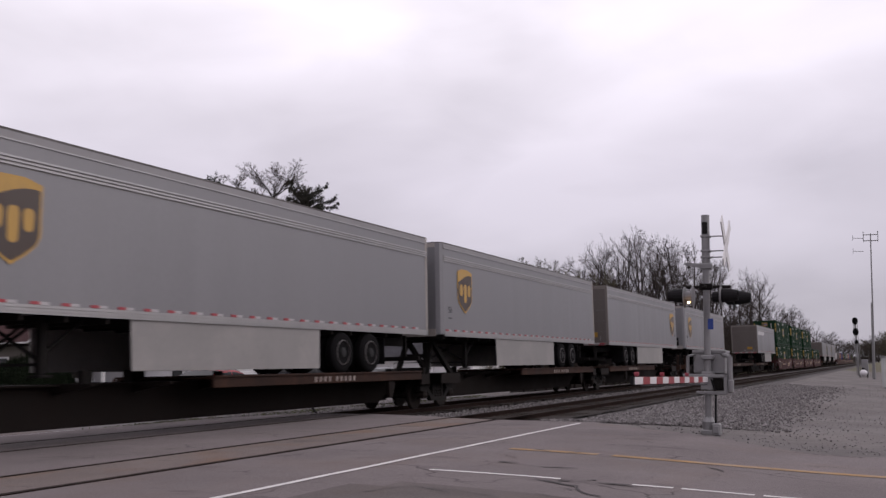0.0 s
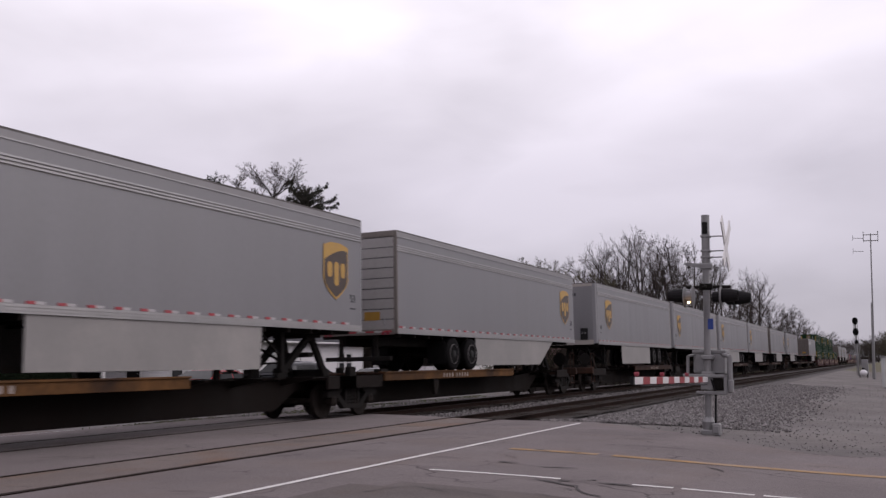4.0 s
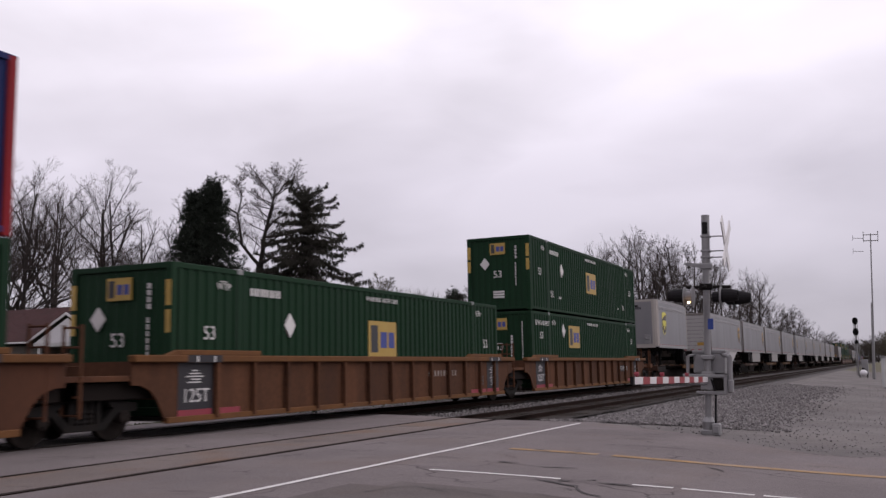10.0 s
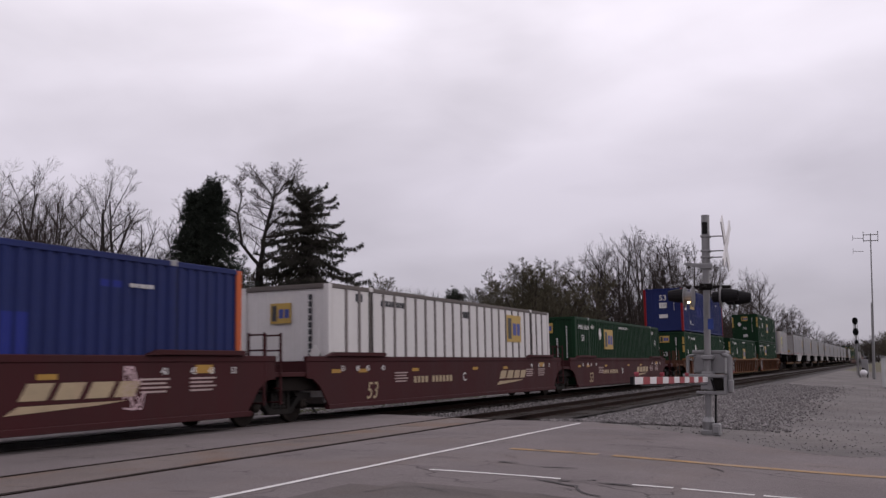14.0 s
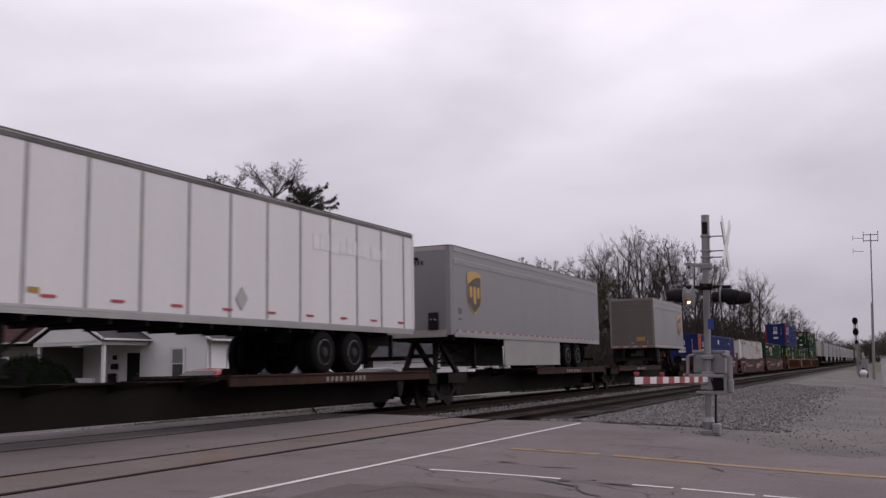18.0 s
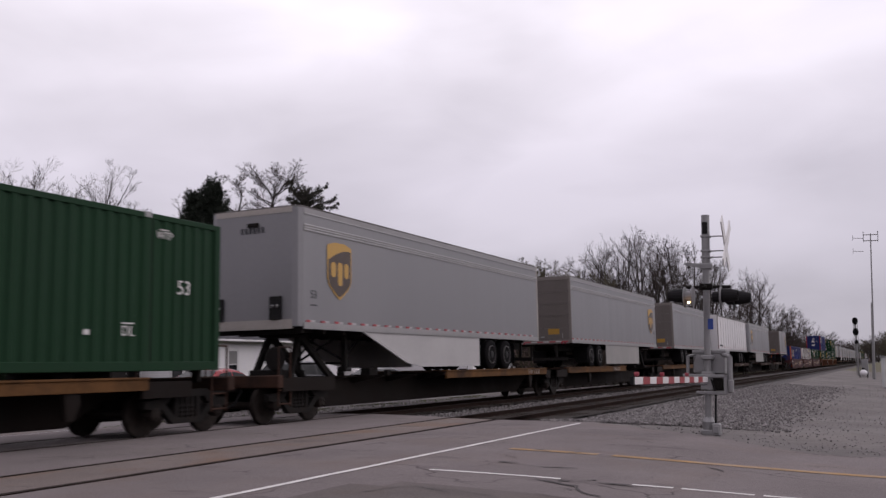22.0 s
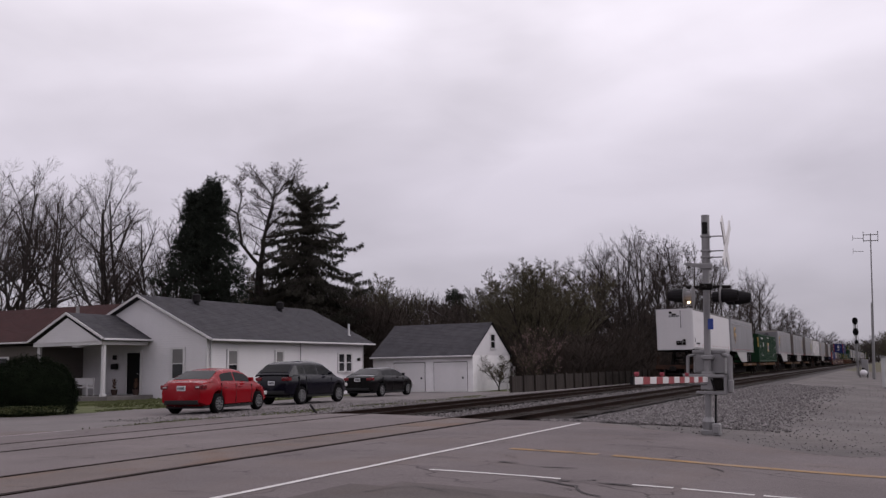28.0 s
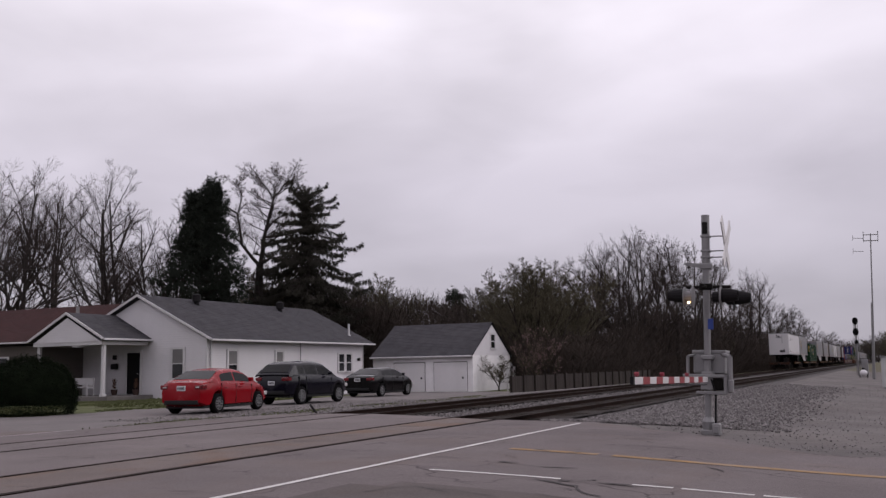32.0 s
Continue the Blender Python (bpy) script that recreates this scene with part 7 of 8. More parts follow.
tie_scrap()
# ---- parked cars ----
GLASS = mat("car_glass", (0.004, 0.0045, 0.005), 0.08, var=0.1, spec=0.09)
LAMP_RED = mat("tail_lamp_red", (0.13, 0.006, 0.01), 0.15, var=0.1)
LAMP_CLEAR = mat("lamp_clear", (0.55, 0.53, 0.53), 0.15, 0.3)
ALLOY = mat("alloy_rim", (0.30, 0.30, 0.31), 0.35, 0.8, var=0.12)
PLATE = mat("number_plate", (0.55, 0.55, 0.57), 0.5)
UNDER = mat("black_plastic", (0.02, 0.02, 0.021), 0.7, var=0.15)


def lerp(table, y):
    for (a, va), (b, vb) in zip(table, table[1:]):
        if y <= b:
            return va + (vb - va) * max(0, min(1, (y - a) / (b - a)))
    return table[-1][1]


def car(name, label, paint, at, turn, L, W, deck, roof, cabin, base, wheel_r, axles, glass_rear, glass_front, belt, suv=False):
    """deck: height of the body line; roof: height of the cabin; both by distance along the car (rear negative)."""
    t = thing(name, label, "car", "parked cars", m=pose(*at, 0, 0, turn))
    h, w = L / 2, W / 2
    s = Shape()
    st = [-h + L * i / 44 for i in range(45)]
    rows = []
    for y in st:
        e = 1 - 0.20 * abs(y / h) ** 5 - 0.05 * max(0, y / h) ** 3
        ww = w * e
        zd = lerp(deck, y)
        zb = base + (0.10 * max(0, abs(y) / h - 0.86) / 0.14)
        mid = zb + (zd - zb) * 0.5
        # arches lift the sill round the wheels
        for ay in axles:
            q = abs(y - ay)
            if q < wheel_r + 0.06:
                zb = max(zb, math.sqrt((wheel_r + 0.06) ** 2 - q * q) + wheel_r - 0.02)
        zlow = min(zb + 0.06, zd - 0.25)
        half = [(0, zb - 0.0), (ww * 0.80, zb), (ww * 0.965, zlow), (ww * 0.995, max(mid, zlow + 0.05)), (ww, max(mid + 0.12, zlow + 0.1)), (ww * 0.975, zd - 0.07), (ww * 0.92, zd - 0.015), (ww * 0.6, zd + 0.012), (0, zd + 0.022)]
        row = []
        for x, z in half:
            row.append(len(s.v))
            s.v.append((x, y, z))
        left = []
        for x, z in half[1:-1][::-1]:
            left.append(len(s.v))
            s.v.append((-x, y, z))
        rows.append(row + left)
    n = len(rows[0])
    for a, b in zip(rows, rows[1:]):
        for i in range(n):
            j = (i + 1) % n
            s.f.append((a[i], a[j], b[j], b[i]))
    s.f += [tuple(rows[0]), tuple(rows[-1][::-1])]
    body = part("body", s, paint, t, "painted body", smooth=True)
    # cabin
    c = Shape()
    y0, y1 = cabin
    st = [y0 + (y1 - y0) * i / 24 for i in range(25)]
    rows = []
    for y in st:
        zd, zr = lerp(deck, y) - 0.04, max(lerp(roof, y), lerp(deck, y) - 0.03)
        k = max(0, (zr - zd) / (lerp(roof, 0) - zd))
        wb, wr = w * 0.93, w * (0.93 - 0.20 * k)
        half = [(wb, zd), (wb - (wb - wr) * 0.85, zr - 0.10 * k), (wr - 0.04, zr - 0.035 * k), (wr * 0.72, zr), (0, zr + 0.015)]
        row = []
        for x, z in half + [(-x, z) for x, z in half[:-1][::-1]]:
            row.append(len(c.v))
            c.v.append((x, y, z))
        rows.append(row)
    for a, b in zip(rows, rows[1:]):
        for i in range(len(a) - 1):
            c.f.append((a[i], a[i + 1], b[i + 1], b[i]))
    part("cabin", c, paint, t, "painted roof and pillars", smooth=True)

    def skin(y, f, o=0.008):
        """A point on the cabin's side, f up from belt to roof."""
        zd, zr = lerp(deck, y) - 0.04, max(lerp(roof, y), lerp(deck, y))
        k = max(0, (zr - zd) / (lerp(roof, 0) - zd))
        wb, wr = w * 0.93, w * (0.93 - 0.20 * k)
        return wb - (wb - wr) * 0.85 * f + o, y, zd + (zr - 0.10 * k - zd) * f
    for e in (-1, 1):
        for a, b in belt:
            g = Shape()
            m = 8
            v = []
            for i in range(m + 1):
                y = a + (b - a) * i / m
                for f in (0.16, 0.93):
                    x, yy, z = skin(y, f)
                    v.append((e * x, yy, z))
            g.add(v, [(2 * i, 2 * i + 2, 2 * i + 3, 2 * i + 1) for i in range(m)])
            part("side_window", g, GLASS, t, "dark side window")
    for (ya, yb), nm in ((glass_rear, "rear_window"), (glass_front, "windscreen")):
        g = Shape()
        v = []
        for i in range(7):
            y = ya + (yb - ya) * i / 6
            zd, zr = lerp(deck, y) - 0.04, lerp(roof, y)
            k = max(0, (zr - zd) / (lerp(roof, 0) - zd))
            wr = w * (0.93 - 0.20 * k) - 0.10
            for x in (-wr, -wr * 0.5, 0, wr * 0.5, wr):
                v.append((x, y, zr + 0.020 - 0.012 * abs(x / wr) ** 2 * 1.2))
        g.add(v, [(i * 5 + j, i * 5 + j + 1, i * 5 + j + 6, i * 5 + j + 5) for i in range(6) for j in range(4)])
        part(nm, g, GLASS, t, "dark sloping window", smooth=True)
    part("sill", Shape().box(-w * 0.93, w * 0.93, axles[0] + wheel_r, axles[1] - wheel_r, base - 0.06, base + 0.03, 0.02), UNDER, t)
    part("floor_pan", Shape().box(-w * 0.8, w * 0.8, -h + 0.25, h - 0.25, base - 0.05, base + 0.35), UNDER, t)
    part("rear_valance", Shape().box(-w * 0.72, w * 0.72, -h - 0.012, -h + 0.15, base + 0.08, base + 0.24, 0.03), UNDER, t)
    zt = lerp(deck, -h + 0.05)
    for e in (-1, 1):
        part("tail_lamp", Shape().box(*sorted((e * w * 0.55, e * w * 0.82)), -h - 0.012, -h + 0.1, zt - 0.20, zt - 0.06, 0.02).box(*sorted((e * w * 0.78, e * w * 0.90)), -h + 0.02, -h + 0.26, zt - 0.19, zt - 0.05, 0.02), LAMP_RED, t, "red wrap-round tail lamp")
        if paint is RED_PAINT:
            # pale strip put on the tail lamp for its white highlight
            part("lamp_highlight", Shape().box(*sorted((e * w * 0.60, e * w * 0.76)), -h - 0.018, -h + 0.02, zt - 0.155, zt - 0.105, 0.01), LAMP_CLEAR, t, "pale strip for the highlight on the tail lamp")
        part("head_lamp", Shape().box(*sorted((e * w * 0.55, e * w * 0.86)), h - 0.22, h - 0.03, lerp(deck, h - 0.1) - 0.20, lerp(deck, h - 0.1) - 0.06, 0.02), LAMP_CLEAR, t)
        mr = part("door_mirror", Shape().box(*sorted((e * (w + 0.02), e * (w + 0.20))), cabin[1] - 0.85, cabin[1] - 0.72, lerp(deck, 0.5) + 0.02, lerp(deck, 0.5) + 0.15, 0.03), paint, t)
        for a, b in belt[:2]:
            hd = Shape().box(*sorted((e * (w * 0.985), e * (w * 0.985 + 0.03))), a + 0.12, a + 0.30, lerp(deck, 0) - 0.19, lerp(deck, 0) - 0.155, 0.008)
            part("door_handle", hd, paint, t)
        for k in (belt[0][0] - 0.04, (belt[0][1] + belt[1][0]) / 2, belt[-1][1] + 0.10):
            part("door_gap", Shape().box(*sorted((e * w * 0.94, e * (w * 0.996 + 0.003))), k - 0.008, k + 0.008, base + 0.10, lerp(deck, k) - 0.07), UNDER, t, "thin dark door joint")
    part("number_plate", Shape().box(-0.16, 0.16, -h - 0.016, -h + 0.02, zt - 0.24 - (0.12 if suv else 0), zt - 0.08 - (0.12 if suv else 0), 0.004), PLATE, t, "pale number plate with dark bars")
    b = Shape()
    for i in range(6):
        b.box(-0.12 + i * 0.042, -0.092 + i * 0.042, -h - 0.020, -h - 0.014, zt - 0.20 - (0.12 if suv else 0), zt - 0.12 - (0.12 if suv else 0))
    part("plate_bars", b, INK, t)
    for ay in axles:
        for e in (-1, 1):
            wh = part("wheel", Shape().lathe([(wheel_r * 0.62, -0.10), (wheel_r * 0.92, -0.11), (wheel_r, -0.07), (wheel_r, 0.07), (wheel_r * 0.92, 0.11), (wheel_r * 0.62, 0.10)], (e * (w - 0.115), ay, wheel_r), "x", 26), RUBBER, t, "black tyre", smooth=True)
            sp = Shape().lathe([(wheel_r * 0.62, 0.07 * e), (wheel_r * 0.66, 0.105 * e), (wheel_r * 0.60, 0.105 * e), (wheel_r * 0.57, 0.05 * e)], (e * (w - 0.115), ay, wheel_r), "x", 24)
            for k in range(10):
                a = k * math.pi / 5
                x = e * (w - 0.115 + 0.095)
                sp.beam((x, ay + 0.05 * math.cos(a), wheel_r + 0.05 * math.sin(a)), (x - e * 0.01, ay + wheel_r * 0.6 * math.cos(a), wheel_r + wheel_r * 0.6 * math.sin(a)), 0.03, 0.035)
            part("rim", sp, ALLOY, wh, "spoked alloy rim")
            part("hub", Shape().lathe([(wheel_r * 0.58, 0.03 * e), (0.06, 0.06 * e), (0.055, 0.10 * e), (0.01, 0.105 * e)], (e * (w - 0.115), ay, wheel_r), "x", 14), UNDER, wh)
    return t


RED_PAINT = mat("bright_red_car_paint", (0.21, 0.0025, 0.007), 0.2, var=0.05, spec=0.18)
NAVY_PAINT = mat("dark_blue_grey_car_paint", (0.006, 0.0055, 0.010), 0.14, var=0.08, spec=0.2)
BLACK_PAINT = mat("black_car_paint", (0.003, 0.0025, 0.003), 0.14, var=0.08, spec=0.18)
SEDAN_DECK = [(-2.18, 0.86), (-2.14, 1.0), (-1.7, 1.07), (-0.5, 1.03), (0.9, 0.99), (1.35, 0.96), (1.85, 0.83), (2.08, 0.70), (2.18, 0.58)]
SEDAN_ROOF = [(-2.18, 0.9), (-1.75, 1.06), (-0.95, 1.40), (-0.4, 1.465), (0.1, 1.455), (0.45, 1.38), (1.3, 0.95), (2.3, 0.6)]
car("sedan", "bright red four-door sedan parked on the driveway", RED_PAINT, (-20.92, 25.82, -0.17), 8.0, 4.36, 1.78, SEDAN_DECK, SEDAN_ROOF, (-1.78, 1.32), 0.24, 0.325, (-1.30, 1.35), (-1.62, -0.98), (0.42, 1.22), ((-1.12, -0.28), (-0.20, 0.72)))
SUV_DECK = [(-2.21, 0.95), (-2.18, 1.14), (-1.9, 1.20), (0.9, 1.12), (1.2, 1.10), (1.85, 0.98), (2.1, 0.86), (2.21, 0.7)]
SUV_ROOF = [(-2.21, 1.1), (-2.15, 1.24), (-1.72, 1.60), (-1.52, 1.68), (-0.5, 1.72), (0.2, 1.67), (0.45, 1.60), (1.25, 1.06), (2.3, 0.7)]
car("suv", "dark blue-grey sport utility car parked behind the red one", NAVY_PAINT, (-22.1, 32.85, -0.17), -1.0, 4.42, 1.80, SUV_DECK, SUV_ROOF, (-2.17, 1.25), 0.34, 0.36, (-1.36, 1.33), (-2.10, -1.74), (0.46, 1.18), ((-1.50, -1.10), (-1.02, -0.20), (-0.12, 0.66)), suv=True)
car("sedan", "black four-door sedan parked before the garage", BLACK_PAINT, (-23.5, 41.85, -0.18), 0.5, 4.62, 1.78, [(a * 1.07, b * 1.0) for a, b in SEDAN_DECK], [(a * 1.07, b * 0.985) for a, b in SEDAN_ROOF], (-1.9, 1.4), 0.24, 0.33, (-1.36, 1.40), (-1.74, -1.06), (0.46, 1.30), ((-1.2, -0.3), (-0.21, 0.78)))
# ---- trees, bushes, woods ----
BARK = mat("grey_brown_bark", (0.034, 0.028, 0.026), 0.95, var=0.3, scale=4, bump=0.3, bump_scale=20)
TWIG = mat("bare_twigs", (0.044, 0.034, 0.032), 0.95, var=0.3, scale=1.5, spread=0.2)
TWIG_BUD = mat("budding_twigs", (0.074, 0.065, 0.044), 0.95, var=0.35, scale=1.5, spread=0.2)
NEEDLE = mat("dark_pine_needles", (0.027, 0.033, 0.026), 0.9, var=0.4, scale=1.2)
NEEDLE_OLD = mat("brown_green_spruce", (0.031, 0.029, 0.023), 0.9, var=0.4, scale=1.2)
BUSH = mat("dark_yew_leaves", (0.0075, 0.011, 0.006), 0.95, var=0.4, scale=3, spec=0.02)


def twig(s, a, b, r0, r1, n):
    d = (b - a)
    if d.length < 1e-5:
        return
    d.normalize()
    u = d.orthogonal().normalized()
    w = d.cross(u)
    k = len(s.v)
    for p, r in ((a, r0), (b, r1)):
        for i in range(n):
            c = 2 * math.pi * i / n
            s.v.append(tuple(p + (u * math.cos(c) + w * math.sin(c)) * r))
    for i in range(n):
        j = (i + 1) % n
        s.f.append((k + i, k + j, k + n + j, k + n + i))


def branch(limbs, fine, rng, p, d, length, r, level, table):
    """One tapering branch that wanders and bends upwards, with its side branches; heavy wood in one shape, fine twigs in another."""
    kids, angle, ratio, wander, rise, start = table[level]
    n = max(2, round(length / (0.8, 0.6, 0.5, 0.4, 0.4)[level]))
    last = level == len(table) - 1
    spots = sorted(start + (0.98 - start) * (i + rng.uniform(0.1, 0.9)) / kids for i in range(kids)) if kids else []
    turn = rng.uniform(0, 6.283)
    d = d.copy()
    for i in range(n):
        t0, t1 = i / n, (i + 1) / n
        d = (d + Vector((rng.gauss(0, wander), rng.gauss(0, wander), rng.gauss(rise, wander * 0.7)))).normalized()
        q = p + d * (length / n)
        r0, r1 = r * (1 - 0.72 * t0), r * (1 - 0.72 * t1)
        if last and i == n - 1:
            r1 = 0.005
        big = r0 > 0.03
        twig(limbs if big else fine, p, q, r0, r1, 7 if r0 > 0.12 else 5 if big else 3)
        while spots and spots[0] <= t1:
            t = spots.pop(0)
            turn += 2.4 + rng.gauss(0, 0.5)
            a = radians(max(12, rng.gauss(angle, 9)))
            side = d.orthogonal().normalized()
            side = (Matrix.Rotation(turn, 3, d) @ side)
            if side.z < -0.35 and rng.random() < 0.7:
                side = Vector((side.x, side.y, -side.z * 0.5)).normalized()
            e = (d * math.cos(a) + side * math.sin(a)).normalized()
            k = length * ratio * (1.05 - 0.62 * (t - start) / (1 - start)) * rng.uniform(0.65, 1.25)
            branch(limbs, fine, rng, p.lerp(q, (t - t0) * n), e, k, max(0.010, min(r1 * rng.uniform(0.55, 0.8), 0.024 * k + 0.008)), level + 1, table)
        p = q


def grow(rng, stems, table, foot=0.0, thick=0.02):
    """A bare tree: stems (azimuth, lean, length) from the ground or from the top of a short trunk of height foot."""
    limbs, fine = Shape(), Shape()
    o = Vector((0, 0, -0.4))
    top = max(s[2] for s in stems) + foot
    if foot:
        r = top * thick * 1.25
        twig(limbs, o, Vector((0, 0, 0.3)), r * 1.35, r * 1.02, 9)
        twig(limbs, Vector((0, 0, 0.3)), Vector((0, 0, foot)), r * 1.02, r * 0.9, 9)
        o = Vector((0, 0, foot - 0.1))
    for az, lean, length in stems:
        a, b = radians(az), radians(lean)
        d = Vector((math.cos(a) * math.sin(b), math.sin(a) * math.sin(b), math.cos(b)))
        branch(limbs, fine, rng, o + (Vector((d.x, d.y, 0)) * 0.6 if not foot else Vector()), d, length, length * thick, 0, table)
    return limbs, fine


def fit_height(shapes, height):
    top = sorted(v[2] for v in shapes[1].v)[int(len(shapes[1].v) * 0.995)]
    k = height / top
    for s in shapes:
        s.v = [(x * k, y * k, z * k) for x, y, z in s.v]
    return shapes


def raw_mesh(name, s, material):
    me = bpy.data.meshes.new(name)
    me.from_pydata(s.v, [], s.f)
    me.materials.append(material)
    return me


def buds(rng, fine, n, size):
    s = Shape()
    k = len(fine.v)
    for _ in range(n):
        p = Vector(fine.v[rng.randrange(k)])
        d = Vector((rng.gauss(0, 1), rng.gauss(0, 1), rng.gauss(0, 1))).normalized() * size
        e = Vector((rng.gauss(0, 1), rng.gauss(0, 1), rng.gauss(0, 1))).normalized() * size * 0.5
        s.add([p, p + d, p + d * 0.5 + e], [(0, 1, 2)])
    return s


# side branches, angle, length ratio, wander, rise and first place, from the stem out to the twigs
OPEN = ((8, 46, 0.60, 0.05, 0.012, 0.22), (7, 46, 0.55, 0.075, 0.03, 0.2), (6, 44, 0.55, 0.09, 0.03, 0.15), (4, 40, 0.6, 0.1, 0.02, 0.15), (0, 0, 0, 0.1, 0.02, 0))
SPREAD = ((8, 46, 0.62, 0.05, 0.01, 0.16), (8, 46, 0.55, 0.08, 0.03, 0.15), (6, 44, 0.56, 0.09, 0.03, 0.12), (4, 40, 0.6, 0.1, 0.02, 0.15), (0, 0, 0, 0.1, 0.02, 0))
SLIM = ((13, 42, 0.34, 0.04, 0.01, 0.22), (7, 42, 0.55, 0.07, 0.05, 0.15), (5, 42, 0.55, 0.09, 0.04, 0.12), (4, 40, 0.6, 0.1, 0.02, 0.15), (0, 0, 0, 0.1, 0.02, 0))
BUSHY = ((11, 44, 0.50, 0.06, 0.015, 0.12), (8, 46, 0.52, 0.09, 0.05, 0.12), (6, 44, 0.55, 0.11, 0.05, 0.1), (5, 42, 0.6, 0.12, 0.05, 0.12), (0, 0, 0, 0.12, 0.05, 0))
KINDS = []
for i_, (h_, stems_, table_, foot_, thick_, n_, size_) in enumerate((
        (16, ((0, 8, 9), (130, 24, 8.4), (250, 20, 8.8)), OPEN, 4.6, 0.021, 900, 0.05),
        (16, ((20, 34, 13), (120, 26, 14), (200, 38, 12.5), (290, 16, 14)), SPREAD, 1.2, 0.016, 900, 0.05),
        (17, ((60, 10, 13), (200, 32, 9.5), (320, 28, 10)), OPEN, 3.2, 0.021, 900, 0.05),
        (15, ((0, 3, 15), (120, 8, 12)), SLIM, 0.0, 0.011, 700, 0.05),
        (9, ((10, 14, 8.5), (100, 26, 8), (190, 20, 8.3), (280, 30, 7.6), (330, 8, 8.8)), BUSHY, 0.6, 0.013, 9000, 0.10),
        (9, ((40, 22, 8.2), (150, 16, 8.6), (260, 30, 7.4)), BUSHY, 1.0, 0.015, 8000, 0.10),
        (17, ((-18, 7, 16.5), (165, 9, 16), (75, 5, 17)), OPEN, 0.0, 0.016, 900, 0.05),
        (18, ((30, 4, 13), (210, 20, 10)), SLIM, 4.0, 0.016, 900, 0.05))):
    r_ = random.Random(40 + i_)
    li_, fi_ = fit_height(grow(r_, stems_, table_, foot_, thick_), h_)
    low_ = i_ in (4, 5)
    KINDS.append((h_, raw_mesh("limbs", li_, BARK), raw_mesh("branches", fi_, TWIG_BUD if low_ else TWIG), raw_mesh("buds", buds(r_, fi_, n_, size_), TWIG_BUD)))


def tree(kind, x, y, height, turn, label="bare spring tree with fine grey-brown twigs", wide=1.0, z=-0.5):
    h, limbs, fine, bud = KINDS[kind]
    k = height / h
    t = thing("bare_tree", label, "tree", "bare trees")
    t.matrix_basis = pose(x, y, z, 0, 0, turn) @ Matrix.Diagonal((k * wide, k * wide, k, 1))
    link("trunk", limbs, None, t, "trunk and main limbs")
    link("crown", fine, None, t, "fine bare branches")
    link("bud", bud, None, t, "opening buds")
    return t


def forked_tree(x, y, rng):
    """The old tree between the two conifers: a crooked trunk, a bare side limb and a tuft of budding crown."""
    t = thing("bare_tree", "crooked old tree with a forked trunk and budding crown", "tree", "bare trees", m=pose(x, y, -0.5, 0, 0, 25.3) @ Matrix.Diagonal((0.92, 0.92, 0.93, 1)))
    limbs, fine = Shape(), Shape()

    def run(pts, r0, r1, shoots, reach, table=OPEN):
        """A bent limb along pts (across, up), with shoots towards its end."""
        v = [Vector((a, rng.gauss(0, 0.25) if i else 0, b + (3.6 if b > 0 else 0))) for i, (a, b) in enumerate(pts)]
        n = len(v) - 1
        for i in range(n):
            a, b = r0 + (r1 - r0) * i / n, r0 + (r1 - r0) * (i + 1) / n
            twig(limbs, v[i], v[i + 1], a, b, 8)
        for i in range(shoots):
            f = n * (0.15 + 0.85 * (i + 1) / shoots)
            j = min(int(f), n - 1)
            q = v[j].lerp(v[j + 1], f - j)
            d = ((v[j + 1] - v[j]).normalized() * 0.5 + Vector((rng.gauss(0, 0.8), rng.gauss(0, 0.5), rng.uniform(-0.15, 0.7)))).normalized()
            branch(limbs, fine, rng, q, d, reach * rng.uniform(0.6, 1.15), max(0.02, r1 * 0.7), 1, table)
    run(((0.0, -0.3), (-0.1, 4.0), (-0.2, 6.6), (0.0, 8.2)), 0.42, 0.34, 2, 1.6)
    run(((0.0, 8.1), (0.2, 9.3), (0.25, 10.6), (0.65, 12.1), (1.05, 13.4), (1.3, 14.6)), 0.25, 0.09, 20, 3.0)
    run(((1.3, 14.6), (1.8, 15.2), (2.3, 15.7), (2.8, 16.1)), 0.08, 0.04, 11, 2.2)
    run(((1.2, 14.3), (0.6, 15.4), (0.0, 16.0)), 0.08, 0.04, 11, 2.2)
    run(((0.3, 10.7), (1.6, 10.8), (2.9, 11.0), (4.2, 11.6)), 0.12, 0.05, 7, 1.7)
    run(((0.3, 10.9), (1.2, 12.2), (2.2, 12.8)), 0.09, 0.04, 4, 1.4)
    run(((-0.05, 8.0), (-0.8, 8.8), (-1.7, 10.0), (-2.0, 11.6), (-2.2, 13.0)), 0.19, 0.08, 9, 2.3)
    run(((-2.2, 13.0), (-1.7, 14.6), (-2.3, 16.0)), 0.07, 0.03, 8, 1.7)
    run(((-2.2, 13.0), (-3.3, 13.7), (-4.6, 14.6)), 0.08, 0.04, 5, 1.6)
    run(((-1.8, 10.2), (-3.2, 11.2), (-4.4, 11.6)), 0.08, 0.04, 5, 1.5)
    link("trunk", raw_mesh("limbs", limbs, BARK), None, t, "crooked trunk and main limbs")
    link("crown", raw_mesh("branches", fine, TWIG), None, t, "fine bare branches")
    link("bud", raw_mesh("buds", buds(rng, fine, 5200, 0.07), TWIG_BUD), None, t, "opening buds")


forked_tree(-48.9, 66.0, random.Random(21))
